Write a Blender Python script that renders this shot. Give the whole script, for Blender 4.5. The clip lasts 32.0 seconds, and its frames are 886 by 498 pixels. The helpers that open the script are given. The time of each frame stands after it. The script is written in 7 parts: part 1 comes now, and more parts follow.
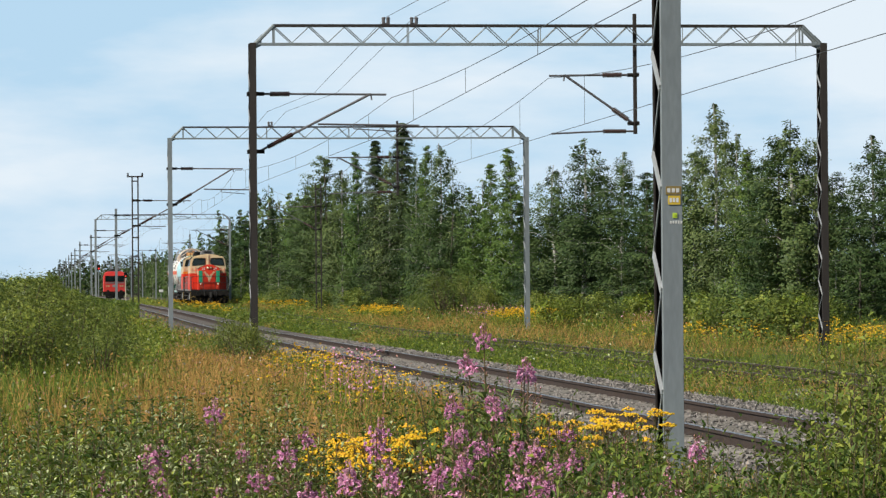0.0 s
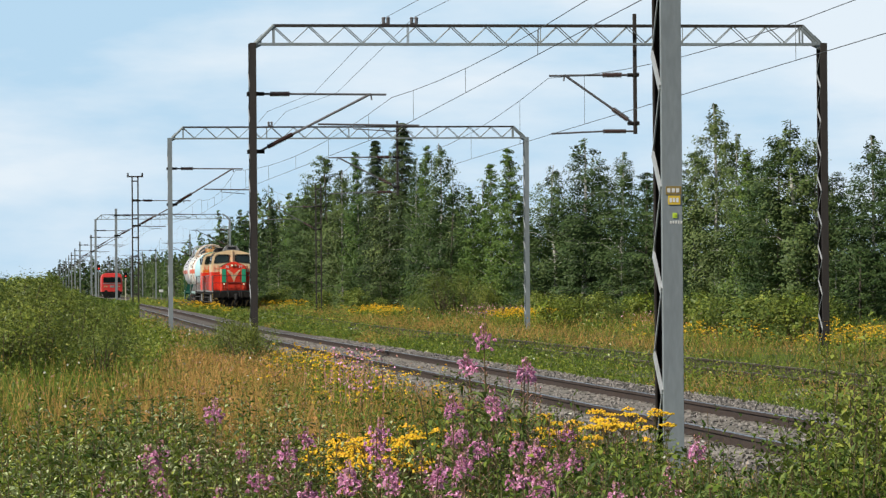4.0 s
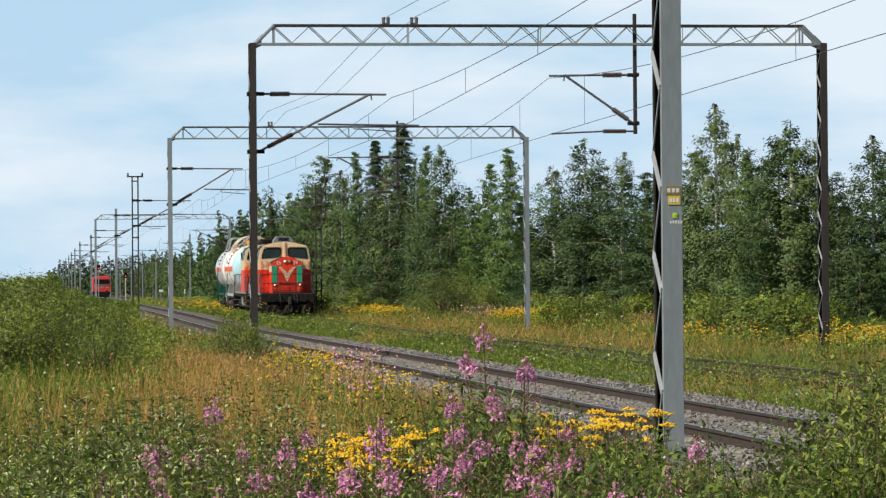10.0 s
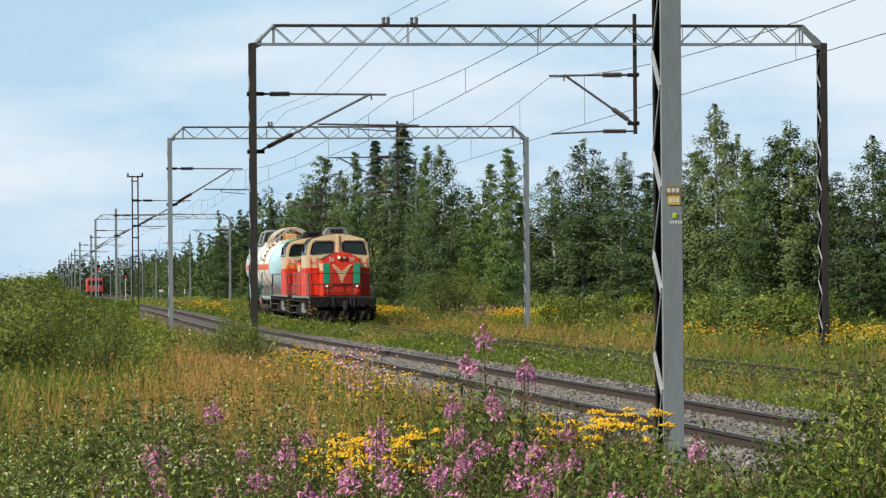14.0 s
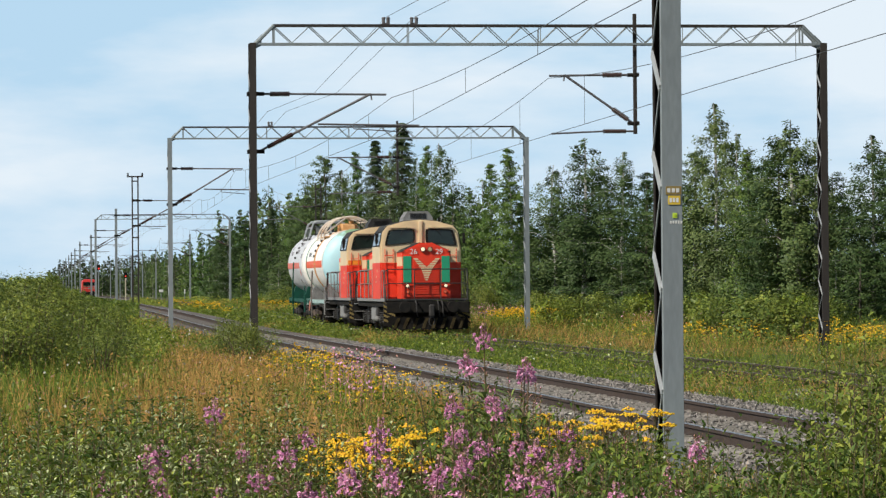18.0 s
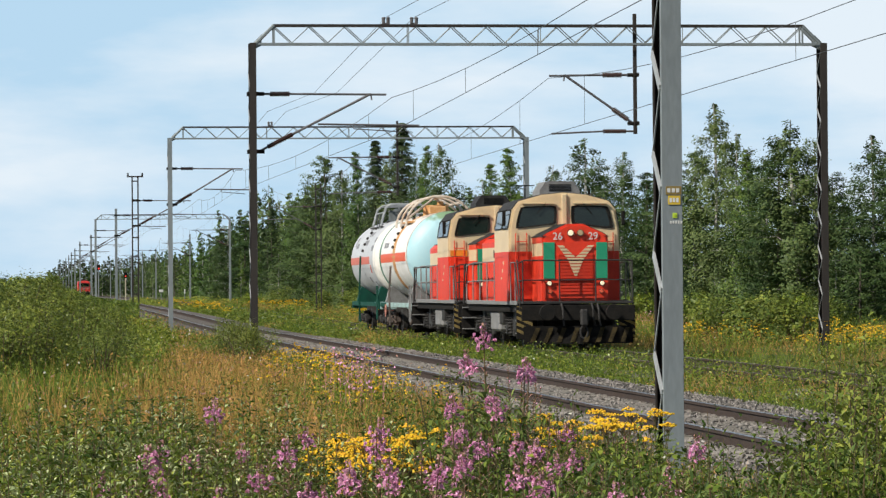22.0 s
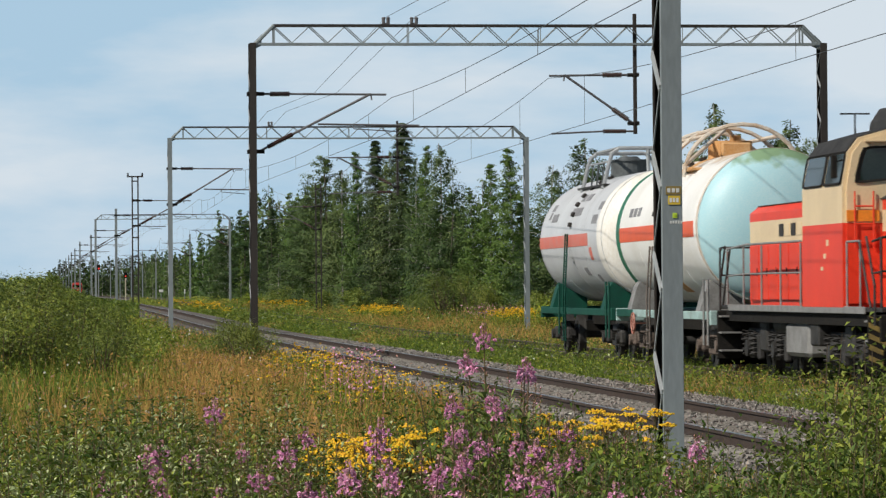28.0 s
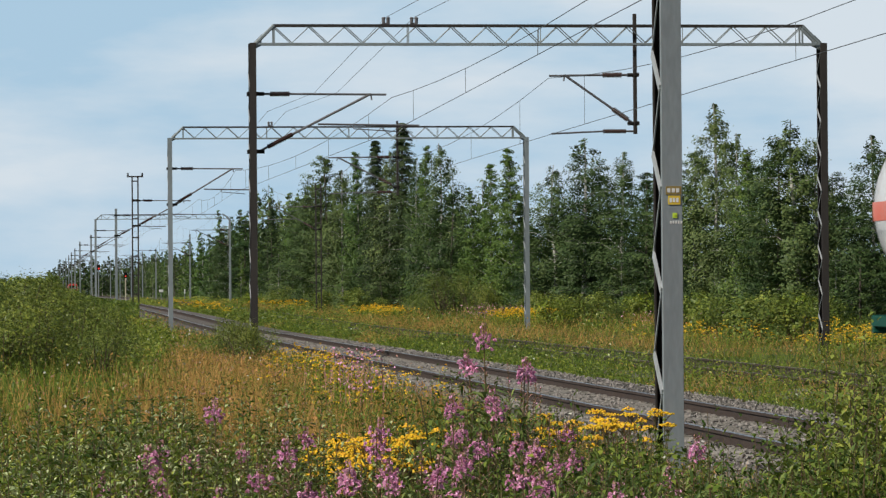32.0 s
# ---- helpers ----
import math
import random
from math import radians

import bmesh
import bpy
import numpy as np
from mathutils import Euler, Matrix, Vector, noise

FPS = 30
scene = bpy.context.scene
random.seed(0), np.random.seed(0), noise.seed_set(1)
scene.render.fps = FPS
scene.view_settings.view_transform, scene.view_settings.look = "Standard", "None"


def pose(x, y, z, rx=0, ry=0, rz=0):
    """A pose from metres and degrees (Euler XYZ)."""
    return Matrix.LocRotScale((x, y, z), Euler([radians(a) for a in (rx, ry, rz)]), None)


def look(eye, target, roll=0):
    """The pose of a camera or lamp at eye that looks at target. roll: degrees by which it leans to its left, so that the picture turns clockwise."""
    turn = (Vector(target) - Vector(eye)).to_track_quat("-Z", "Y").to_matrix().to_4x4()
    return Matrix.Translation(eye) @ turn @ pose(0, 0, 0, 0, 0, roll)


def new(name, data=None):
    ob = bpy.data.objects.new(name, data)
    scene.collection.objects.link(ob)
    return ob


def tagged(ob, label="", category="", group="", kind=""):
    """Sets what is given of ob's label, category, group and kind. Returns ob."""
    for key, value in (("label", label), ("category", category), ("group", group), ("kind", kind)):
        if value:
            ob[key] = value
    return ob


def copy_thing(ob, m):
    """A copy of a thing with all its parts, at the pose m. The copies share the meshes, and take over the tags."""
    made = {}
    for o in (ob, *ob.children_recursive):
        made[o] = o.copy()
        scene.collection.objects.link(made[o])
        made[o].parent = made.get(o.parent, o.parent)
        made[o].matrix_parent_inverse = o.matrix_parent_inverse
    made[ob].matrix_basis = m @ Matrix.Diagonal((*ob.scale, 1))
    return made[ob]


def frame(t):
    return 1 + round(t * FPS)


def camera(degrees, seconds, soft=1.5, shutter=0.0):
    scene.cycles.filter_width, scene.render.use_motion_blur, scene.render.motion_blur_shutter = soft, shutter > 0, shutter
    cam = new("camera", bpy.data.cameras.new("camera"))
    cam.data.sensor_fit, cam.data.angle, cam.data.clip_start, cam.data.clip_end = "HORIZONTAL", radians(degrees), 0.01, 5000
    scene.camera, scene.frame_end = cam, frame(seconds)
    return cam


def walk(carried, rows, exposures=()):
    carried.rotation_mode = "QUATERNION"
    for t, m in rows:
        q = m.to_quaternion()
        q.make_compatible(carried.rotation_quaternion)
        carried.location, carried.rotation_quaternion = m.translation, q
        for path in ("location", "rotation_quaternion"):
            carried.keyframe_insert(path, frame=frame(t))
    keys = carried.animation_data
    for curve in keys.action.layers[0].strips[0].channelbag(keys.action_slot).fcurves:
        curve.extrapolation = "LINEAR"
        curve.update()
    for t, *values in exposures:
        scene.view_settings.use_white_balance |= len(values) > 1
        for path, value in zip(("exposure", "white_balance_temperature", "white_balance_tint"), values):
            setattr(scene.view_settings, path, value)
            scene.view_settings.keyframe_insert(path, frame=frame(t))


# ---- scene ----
cam = camera(14.19, 32.0, soft=1.3, shutter=0.4)
EYE = (0.0, 0.0, 1.6)
AIM = (math.sin(radians(6.561)), math.cos(radians(6.561)), math.tan(radians(0.651)))
VIEW = look(EYE, tuple(e + 50 * a for e, a in zip(EYE, AIM)), -0.43)
walk(cam, [(0, VIEW), (32, VIEW)], [(0, 0.16), (25.5, 0.16), (27.5, -0.09), (32, -0.09)])

# ---- light ----
SUN_FROM = Vector((-0.72, -0.36, 0.66)).normalized()
world = bpy.data.worlds.new("sky")
scene.world = world
world.use_nodes = True
wn, wl = world.node_tree.nodes, world.node_tree.links
wn.clear()
w_out = wn.new("ShaderNodeOutputWorld")
w_bg = wn.new("ShaderNodeBackground")
w_bg.inputs["Strength"].default_value = 0.05
w_sky = wn.new("ShaderNodeTexSky")
w_sky.sky_type = "NISHITA"
w_sky.sun_disc = False
w_sky.sun_elevation = math.asin(SUN_FROM.z)
w_sky.sun_rotation = math.atan2(SUN_FROM.x, SUN_FROM.y)
w_sky.air_density, w_sky.dust_density, w_sky.ozone_density = 1.0, 0.15, 2.0
w_geo = wn.new("ShaderNodeTexCoord")
w_lift = wn.new("ShaderNodeVectorMath")
w_lift.operation = "MULTIPLY_ADD"
w_lift.inputs[1].default_value = (1, 1, 1.5)
w_lift.inputs[2].default_value = (0, 0, 0.25)
wl.new(w_geo.outputs["Generated"], w_lift.inputs[0])
# thin streaky clouds, drawn out along the horizon
w_map = wn.new("ShaderNodeMapping")
w_map.inputs["Scale"].default_value = (7.0, 7.0, 26.0)
w_map.inputs["Location"].default_value = (3.1, 0.4, 0.9)
wl.new(w_geo.outputs["Generated"], w_map.inputs[0])
w_n = wn.new("ShaderNodeTexNoise")
w_n.inputs["Scale"].default_value = 1.5
w_n.inputs["Detail"].default_value = 9
w_n.inputs["Roughness"].default_value = 0.55
wl.new(w_map.outputs[0], w_n.inputs["Vector"])
w_r = wn.new("ShaderNodeValToRGB")
w_r.color_ramp.elements[0].position, w_r.color_ramp.elements[1].position = 0.38, 0.70
w_r.color_ramp.elements[0].color, w_r.color_ramp.elements[1].color = (0.20, 0.20, 0.20, 1), (0.92, 0.92, 0.92, 1)
# more cloud to the east
w_east = wn.new("ShaderNodeSeparateXYZ")
wl.new(w_geo.outputs["Generated"], w_east.inputs[0])
w_more = wn.new("ShaderNodeMapRange")
w_more.inputs[1].default_value, w_more.inputs[2].default_value = -0.02, 0.26
w_more.inputs[3].default_value, w_more.inputs[4].default_value = -0.03, 0.02
wl.new(w_east.outputs[0], w_more.inputs[0])
# a bank of cumulus that grows upwards and eastwards
w_bank = wn.new("ShaderNodeVectorMath")
w_bank.operation = "DOT_PRODUCT"
w_bank.inputs[1].default_value = (0.45, 0.0, 1.0)
wl.new(w_geo.outputs["Generated"], w_bank.inputs[0])
w_rise = wn.new("ShaderNodeMapRange")
w_rise.interpolation_type = "SMOOTHSTEP"
w_rise.inputs[1].default_value, w_rise.inputs[2].default_value = 0.125, 0.175
w_rise.inputs[3].default_value, w_rise.inputs[4].default_value = 0.0, 0.27
wl.new(w_bank.outputs["Value"], w_rise.inputs[0])
w_both = wn.new("ShaderNodeMath")
w_both.operation = "ADD"
wl.new(w_more.outputs[0], w_both.inputs[0])
wl.new(w_rise.outputs[0], w_both.inputs[1])
w_sum = wn.new("ShaderNodeMath")
w_sum.operation = "ADD"
wl.new(w_n.outputs[0], w_sum.inputs[0])
wl.new(w_both.outputs[0], w_sum.inputs[1])
wl.new(w_sum.outputs[0], w_r.inputs[0])
w_unit = wn.new("ShaderNodeVectorMath")
w_unit.operation = "NORMALIZE"
wl.new(w_lift.outputs[0], w_unit.inputs[0])
wl.new(w_unit.outputs[0], w_sky.inputs["Vector"])
# pale blue haze low over the horizon; haze and cloud thin out with height
w_sep = wn.new("ShaderNodeSeparateXYZ")
wl.new(w_geo.outputs["Generated"], w_sep.inputs[0])
w_fade = wn.new("ShaderNodeMapRange")
w_fade.inputs[1].default_value, w_fade.inputs[2].default_value = 0.08, 0.22
w_fade.inputs[3].default_value, w_fade.inputs[4].default_value = 0.95, 0.04
wl.new(w_sep.outputs[2], w_fade.inputs[0])
w_haze = wn.new("ShaderNodeMixRGB")
w_haze.inputs[2].default_value = (7.5, 12.1, 16.0, 1)
wl.new(w_fade.outputs[0], w_haze.inputs[0])
wl.new(w_sky.outputs[0], w_haze.inputs[1])
w_mul = wn.new("ShaderNodeMath")
w_mul.operation = "MULTIPLY"
wl.new(w_r.outputs[0], w_mul.inputs[0])
wl.new(w_fade.outputs[0], w_mul.inputs[1])
w_mix = wn.new("ShaderNodeMixRGB")
w_mix.inputs[2].default_value = (15.0, 16.3, 17.4, 1)
wl.new(w_mul.outputs[0], w_mix.inputs[0])
wl.new(w_haze.outputs[0], w_mix.inputs[1])
wl.new(w_mix.outputs[0], w_bg.inputs[0])
wl.new(w_bg.outputs[0], w_out.inputs[0])
sun = new("sun", bpy.data.lights.new("sun", "SUN"))
sun.data.energy, sun.data.angle, sun.data.color = 5.0, radians(0.55), (1.0, 0.94, 0.84)
sun.matrix_world = look(tuple(SUN_FROM * 100), (0, 0, 0))


# ---- materials ----
def material(name, base, second=None, rough=0.6, metal=0.0, scale=4.0, bump=0.0, mix=0.5, vary=0.0, island=0.0,
             fine=30.0, through_light=0.0, coat=0.0, stretch=(1, 1, 1), spec=0.5):
    """Noise at two scales between two colours, with bump, and variation from object to object or island to island."""
    m = bpy.data.materials.new(name)
    m.use_nodes = True
    n, l = m.node_tree.nodes, m.node_tree.links
    b = n["Principled BSDF"]
    second = second or tuple(c * 0.7 for c in base)
    tc = n.new("ShaderNodeTexCoord")
    mp = n.new("ShaderNodeMapping")
    mp.inputs["Scale"].default_value = stretch
    l.new(tc.outputs["Object"], mp.inputs[0])
    big = n.new("ShaderNodeTexNoise")
    big.inputs["Scale"].default_value, big.inputs["Detail"].default_value = scale, 6
    small = n.new("ShaderNodeTexNoise")
    small.inputs["Scale"].default_value, small.inputs["Detail"].default_value = fine, 5
    l.new(mp.outputs[0], big.inputs["Vector"])
    l.new(mp.outputs[0], small.inputs["Vector"])
    add = n.new("ShaderNodeMath")
    add.operation = "MULTIPLY_ADD"
    add.inputs[1].default_value = 0.45
    l.new(small.outputs[0], add.inputs[0])
    half = n.new("ShaderNodeMath")
    half.operation = "MULTIPLY"
    half.inputs[1].default_value = 0.6
    l.new(big.outputs[0], half.inputs[0])
    l.new(half.outputs[0], add.inputs[2])
    ramp = n.new("ShaderNodeValToRGB")
    ramp.color_ramp.elements[0].position, ramp.color_ramp.elements[1].position = mix - 0.14, mix + 0.14
    ramp.color_ramp.elements[0].color, ramp.color_ramp.elements[1].color = (*second, 1), (*base, 1)
    l.new(add.outputs[0], ramp.inputs[0])
    colour = ramp.outputs[0]
    for amount, node, socket in ((vary, "ShaderNodeObjectInfo", "Random"), (island, "ShaderNodeNewGeometry", "Random Per Island")):
        if amount:
            src = n.new(node)
            hsv = n.new("ShaderNodeHueSaturation")
            mr = n.new("ShaderNodeMapRange")
            mr.inputs[3].default_value, mr.inputs[4].default_value = 1 - amount, 1 + amount
            l.new(src.outputs[socket], mr.inputs[0])
            l.new(mr.outputs[0], hsv.inputs["Value"])
            mh = n.new("ShaderNodeMapRange")
            mh.inputs[3].default_value, mh.inputs[4].default_value = 0.5 + amount * 0.06, 0.5 - amount * 0.06
            l.new(src.outputs[socket], mh.inputs[0])
            l.new(mh.outputs[0], hsv.inputs["Hue"])
            l.new(colour, hsv.inputs["Color"])
            colour = hsv.outputs[0]
    l.new(colour, b.inputs["Base Color"])
    b.inputs["Specular IOR Level"].default_value = spec
    b.inputs["Roughness"].default_value, b.inputs["Metallic"].default_value = rough, metal
    if coat:
        b.inputs["Coat Weight"].default_value, b.inputs["Coat Roughness"].default_value = coat, 0.15
    if bump:
        bp = n.new("ShaderNodeBump")
        bp.inputs["Strength"].default_value, bp.inputs["Distance"].default_value = bump, 0.02
        l.new(small.outputs[0], bp.inputs["Height"])
        l.new(bp.outputs[0], b.inputs["Normal"])
    if through_light:
        tr = n.new("ShaderNodeBsdfTranslucent")
        mx = n.new("ShaderNodeMixShader")
        mx.inputs[0].default_value = through_light
        l.new(colour, tr.inputs[0])
        l.new(b.outputs[0], mx.inputs[1])
        l.new(tr.outputs[0], mx.inputs[2])
        l.new(mx.outputs[0], n["Material Output"].inputs[0])
    return m


def stained(name, base, second, stain, low, high):
    """Paint with a blotchy stain that gathers between two heights of the thing."""
    m = material(name, base, second, 0.5, 0, 0.7, 0.02, mix=0.45)
    n, l = m.node_tree.nodes, m.node_tree.links
    b = n["Principled BSDF"]
    paint = b.inputs["Base Color"].links[0].from_socket
    tc, sep, blot, up, add, edge, mix = [n.new("ShaderNode" + k) for k in ("TexCoord", "SeparateXYZ", "TexNoise", "MapRange", "Math", "ValToRGB", "MixRGB")]
    blot.inputs["Scale"].default_value, blot.inputs["Detail"].default_value = 2.6, 8
    l.new(tc.outputs["Object"], sep.inputs[0])
    l.new(tc.outputs["Object"], blot.inputs["Vector"])
    l.new(sep.outputs[2], up.inputs[0])
    up.inputs[1].default_value, up.inputs[2].default_value = low, high
    l.new(up.outputs[0], add.inputs[0])
    l.new(blot.outputs[0], add.inputs[1])
    edge.color_ramp.elements[0].position, edge.color_ramp.elements[1].position = 0.72, 0.98
    edge.color_ramp.elements[1].color = (0.85, 0.85, 0.85, 1)
    l.new(add.outputs[0], edge.inputs[0])
    l.new(edge.outputs[0], mix.inputs[0])
    l.new(paint, mix.inputs[1])
    mix.inputs[2].default_value = (*stain, 1)
    l.new(mix.outputs[0], b.inputs["Base Color"])
    return m


def glowing(name, colour, strength):
    m = material(name, colour, rough=0.3)
    b = m.node_tree.nodes["Principled BSDF"]
    b.inputs["Emission Color"].default_value, b.inputs["Emission Strength"].default_value = (*colour, 1), strength
    return m


M_GALV = material("galvanised_steel", (0.27, 0.305, 0.315), (0.205, 0.23, 0.238), 0.55, 0.3, 1.5, 0.1, stretch=(1, 1, 0.25))
M_RUSTY = material("weathered_steel", (0.036, 0.029, 0.025), (0.022, 0.018, 0.016), 0.75, 0.1, 3, 0.2, stretch=(1, 1, 0.3))
M_TRUSS = material("old_zinc", (0.17, 0.17, 0.18), (0.09, 0.08, 0.078), 0.6, 0.3, 3, 0.1)
M_WIRE = material("copper_wire", (0.10, 0.10, 0.10), rough=0.5, metal=0.6)
M_INSUL = material("brown_porcelain", (0.06, 0.03, 0.022), rough=0.25)
M_RAIL = material("rail_side_rust", (0.055, 0.036, 0.027), (0.032, 0.022, 0.018), 0.75, 0.1, 6, 0.2)
M_RAILTOP = material("polished_rail_head", (0.42, 0.43, 0.45), (0.30, 0.30, 0.31), 0.3, 0.9, 6)
M_OLDRAIL = material("dull_rail_head", (0.30, 0.25, 0.22), (0.20, 0.16, 0.14), 0.5, 0.6, 6)
M_SLEEPER = material("weathered_sleeper", (0.27, 0.25, 0.22), (0.16, 0.145, 0.125), 0.85, 0, 5, 0.4, vary=0.25, stretch=(0.4, 3, 3))
M_STONE = material("ballast_stone", (0.25, 0.232, 0.21), (0.13, 0.115, 0.10), 0.9, 0, 6, 0.4, island=0.5)
M_BALLAST = material("ballast_bed", (0.15, 0.135, 0.12), (0.07, 0.06, 0.052), 0.95, 0, 9, 0.8, fine=60)
M_GROUND = material("meadow_soil", (0.075, 0.095, 0.03), (0.10, 0.085, 0.04), 0.95, 0, 0.35, 0.5, fine=9, spec=0.2)
M_GRASS = material("green_grass", (0.15, 0.215, 0.025), (0.085, 0.135, 0.014), 0.6, 0, 0.6, island=0.45, through_light=0.17, fine=6, spec=0.2)
M_STRAW = material("dry_grass", (0.54, 0.33, 0.10), (0.37, 0.215, 0.058), 0.7, 0, 0.8, island=0.4, through_light=0.22, fine=6, spec=0.2)
M_BIRCH = material("birch_leaves", (0.105, 0.155, 0.048), (0.056, 0.088, 0.027), 0.5, 0, 0.5, vary=0.32, island=0.35, through_light=0.14, fine=3, spec=0.2)
M_YOUNG = material("young_birch_leaves", (0.098, 0.168, 0.034), (0.055, 0.10, 0.022), 0.5, 0, 0.5, vary=0.32, island=0.35, through_light=0.14, fine=3, spec=0.2)
M_ASPEN = material("aspen_leaves", (0.062, 0.108, 0.030), (0.033, 0.060, 0.018), 0.5, 0, 0.5, vary=0.32, island=0.35, through_light=0.14, fine=3, spec=0.2)
M_SPRUCE = material("spruce_needles", (0.045, 0.075, 0.024), (0.028, 0.045, 0.016), 0.6, 0, 0.5, vary=0.2, island=0.4, fine=3, spec=0.2)
M_WILLOW = material("willow_leaves", (0.185, 0.232, 0.04), (0.10, 0.135, 0.024), 0.42, 0, 0.7, vary=0.2, island=0.45, through_light=0.2, fine=4, spec=0.2)
M_BARK = material("birch_bark", (0.62, 0.60, 0.56), (0.07, 0.06, 0.05), 0.8, 0, 3, 0.3, mix=0.53, fine=9, stretch=(1, 1, 2.5))
M_DBARK = material("grey_bark", (0.12, 0.10, 0.08), (0.06, 0.05, 0.04), 0.9, 0, 5, 0.4)
M_RED = material("red_paint", (0.74, 0.05, 0.02), (0.62, 0.045, 0.02), 0.45, 0, 1.2, 0.02, coat=0.05, spec=0.3)
M_CREAM = material("cream_paint", (0.72, 0.56, 0.34), (0.60, 0.46, 0.28), 0.45, 0, 1.2, 0.02, coat=0.1)
M_GREEN = material("green_paint", (0.02, 0.30, 0.16), (0.018, 0.25, 0.13), 0.45, 0, 1.2, 0.02)
M_BLACK = material("black_grime", (0.008, 0.008, 0.0075), (0.02, 0.017, 0.014), 0.85, 0, 5, 0.3, spec=0.2)
M_DGREY = material("dark_grey_metal", (0.05, 0.048, 0.046), (0.018, 0.017, 0.016), 0.65, 0.1, 4, 0.2, spec=0.3)
M_LGREY = material("grey_deck_paint", (0.26, 0.26, 0.255), (0.15, 0.145, 0.14), 0.6, 0.1, 4, 0.1)
M_GLASS = material("dark_window_glass", (0.008, 0.014, 0.012), (0.02, 0.032, 0.027), rough=0.04, scale=1.3, spec=0.36)
M_WHITE = material("tank_white_paint", (0.82, 0.81, 0.77), (0.68, 0.63, 0.54), 0.5, 0, 0.8, 0.02, stretch=(1, 1, 0.4))
M_WHITERUST = stained("weathered_white_paint", (0.80, 0.80, 0.78), (0.66, 0.64, 0.59), (0.52, 0.34, 0.17), 3.8, 4.9)
M_TGREY = material("tank_grey_paint", (0.57, 0.59, 0.61), (0.45, 0.46, 0.48), 0.45, 0, 0.8, 0.02, stretch=(1, 1, 0.4))
M_BLUE = stained("pale_blue_paint", (0.36, 0.60, 0.66), (0.50, 0.66, 0.68), (0.17, 0.27, 0.10), 3.72, 4.6)
M_BAND = material("orange_band", (0.75, 0.12, 0.05), (0.62, 0.11, 0.05), 0.5, 0, 1.5)
M_TGREEN = material("dark_green_frame", (0.008, 0.075, 0.05), (0.010, 0.05, 0.038), 0.6, 0, 3, 0.1, spec=0.2)
M_FRAMEBLUE = material("pale_teal_frame", (0.36, 0.52, 0.50), (0.20, 0.26, 0.25), 0.55, 0, 3, 0.1)
M_RUST = material("orange_rust", (0.50, 0.235, 0.07), (0.60, 0.38, 0.19), 0.8, 0, 3, 0.2)
M_YELLOW = material("sign_yellow", (0.72, 0.50, 0.05), rough=0.5)
M_LIME = material("sign_lime", (0.55, 0.75, 0.05), rough=0.5)
M_SIGNW = material("sign_white", (0.75, 0.75, 0.72), rough=0.5)
M_HAZY = material("hazard_yellow", (0.30, 0.21, 0.05), (0.10, 0.08, 0.04), 0.8, 0, 6)
M_LACE = material("bright_zinc", (0.46, 0.48, 0.49), (0.34, 0.36, 0.37), 0.5, 0.3, 3)
M_HAZD = material("worn_hazard_stripe", (0.10, 0.075, 0.03), (0.03, 0.025, 0.018), 0.85, 0, 6, spec=0.2)
M_CRIMSON = material("crimson_paint", (0.56, 0.035, 0.025), (0.46, 0.03, 0.022), 0.4, 0, 1.2)
# brown steel darkened further: the shade inside the nearest post is in this colour
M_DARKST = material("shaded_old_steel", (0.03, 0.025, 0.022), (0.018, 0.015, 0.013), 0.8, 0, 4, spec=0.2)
M_BOGIE = material("rusty_brown_casting", (0.16, 0.125, 0.105), (0.04, 0.032, 0.028), 0.8, 0, 5, 0.2, spec=0.2)
M_CONC = material("concrete", (0.33, 0.32, 0.30), (0.22, 0.21, 0.20), 0.9, 0, 4, 0.3)


# ---- mesh helpers ----
def part(name, bm, mats, parent=None, label="", smooth=False):
    me = bpy.data.meshes.new(name)
    bm.normal_update()
    bm.to_mesh(me)
    bm.free()
    for mm in (mats if isinstance(mats, (list, tuple)) else (mats,)):
        me.materials.append(mm)
    if smooth:
        me.polygons.foreach_set("use_smooth", [True] * len(me.polygons))
    ob = new(name, me)
    if parent:
        ob.parent = parent
    if label:
        ob["label"] = label
    return ob


def again(ob, parent, m, name=None):
    """Another part on the same mesh."""
    c = new(name or ob.name.split(".")[0], ob.data)
    c.parent = parent
    c.matrix_basis = m
    if "label" in ob:
        c["label"] = ob["label"]
    return c


def box(bm, x0, x1, y0, y1, z0, z1, bevel=0.0, mat=0, m=None):
    c = ((x0 + x1) / 2, (y0 + y1) / 2, (z0 + z1) / 2)
    t = Matrix.Translation(c) @ Matrix.Diagonal((x1 - x0, y1 - y0, z1 - z0, 1))
    r = bmesh.ops.create_cube(bm, size=1, matrix=(m @ t) if m else t)
    vs = set(r["verts"])
    fs = {f for v in vs for f in v.link_faces}
    for f in fs:
        f.material_index = mat
    if bevel:
        bmesh.ops.bevel(bm, geom=list({e for f in fs for e in f.edges}), offset=bevel, segments=1, affect="EDGES")
    return bm


def tube(bm, p, q, r, r2=None, n=8, mat=0, caps=True):
    p, q = Vector(p), Vector(q)
    d = q - p
    m = Matrix.Translation((p + q) / 2) @ d.to_track_quat("Z", "Y").to_matrix().to_4x4()
    k = bmesh.ops.create_cone(bm, cap_ends=caps, segments=n, radius1=r, radius2=r if r2 is None else r2, depth=d.length, matrix=m)
    for f in {f for v in k["verts"] for f in v.link_faces}:
        f.material_index = mat
    return bm


def pipe(bm, pts, r, n=6, mat=0):
    for a, b in zip(pts, pts[1:]):
        tube(bm, a, b, r, n=n, mat=mat)
    return bm


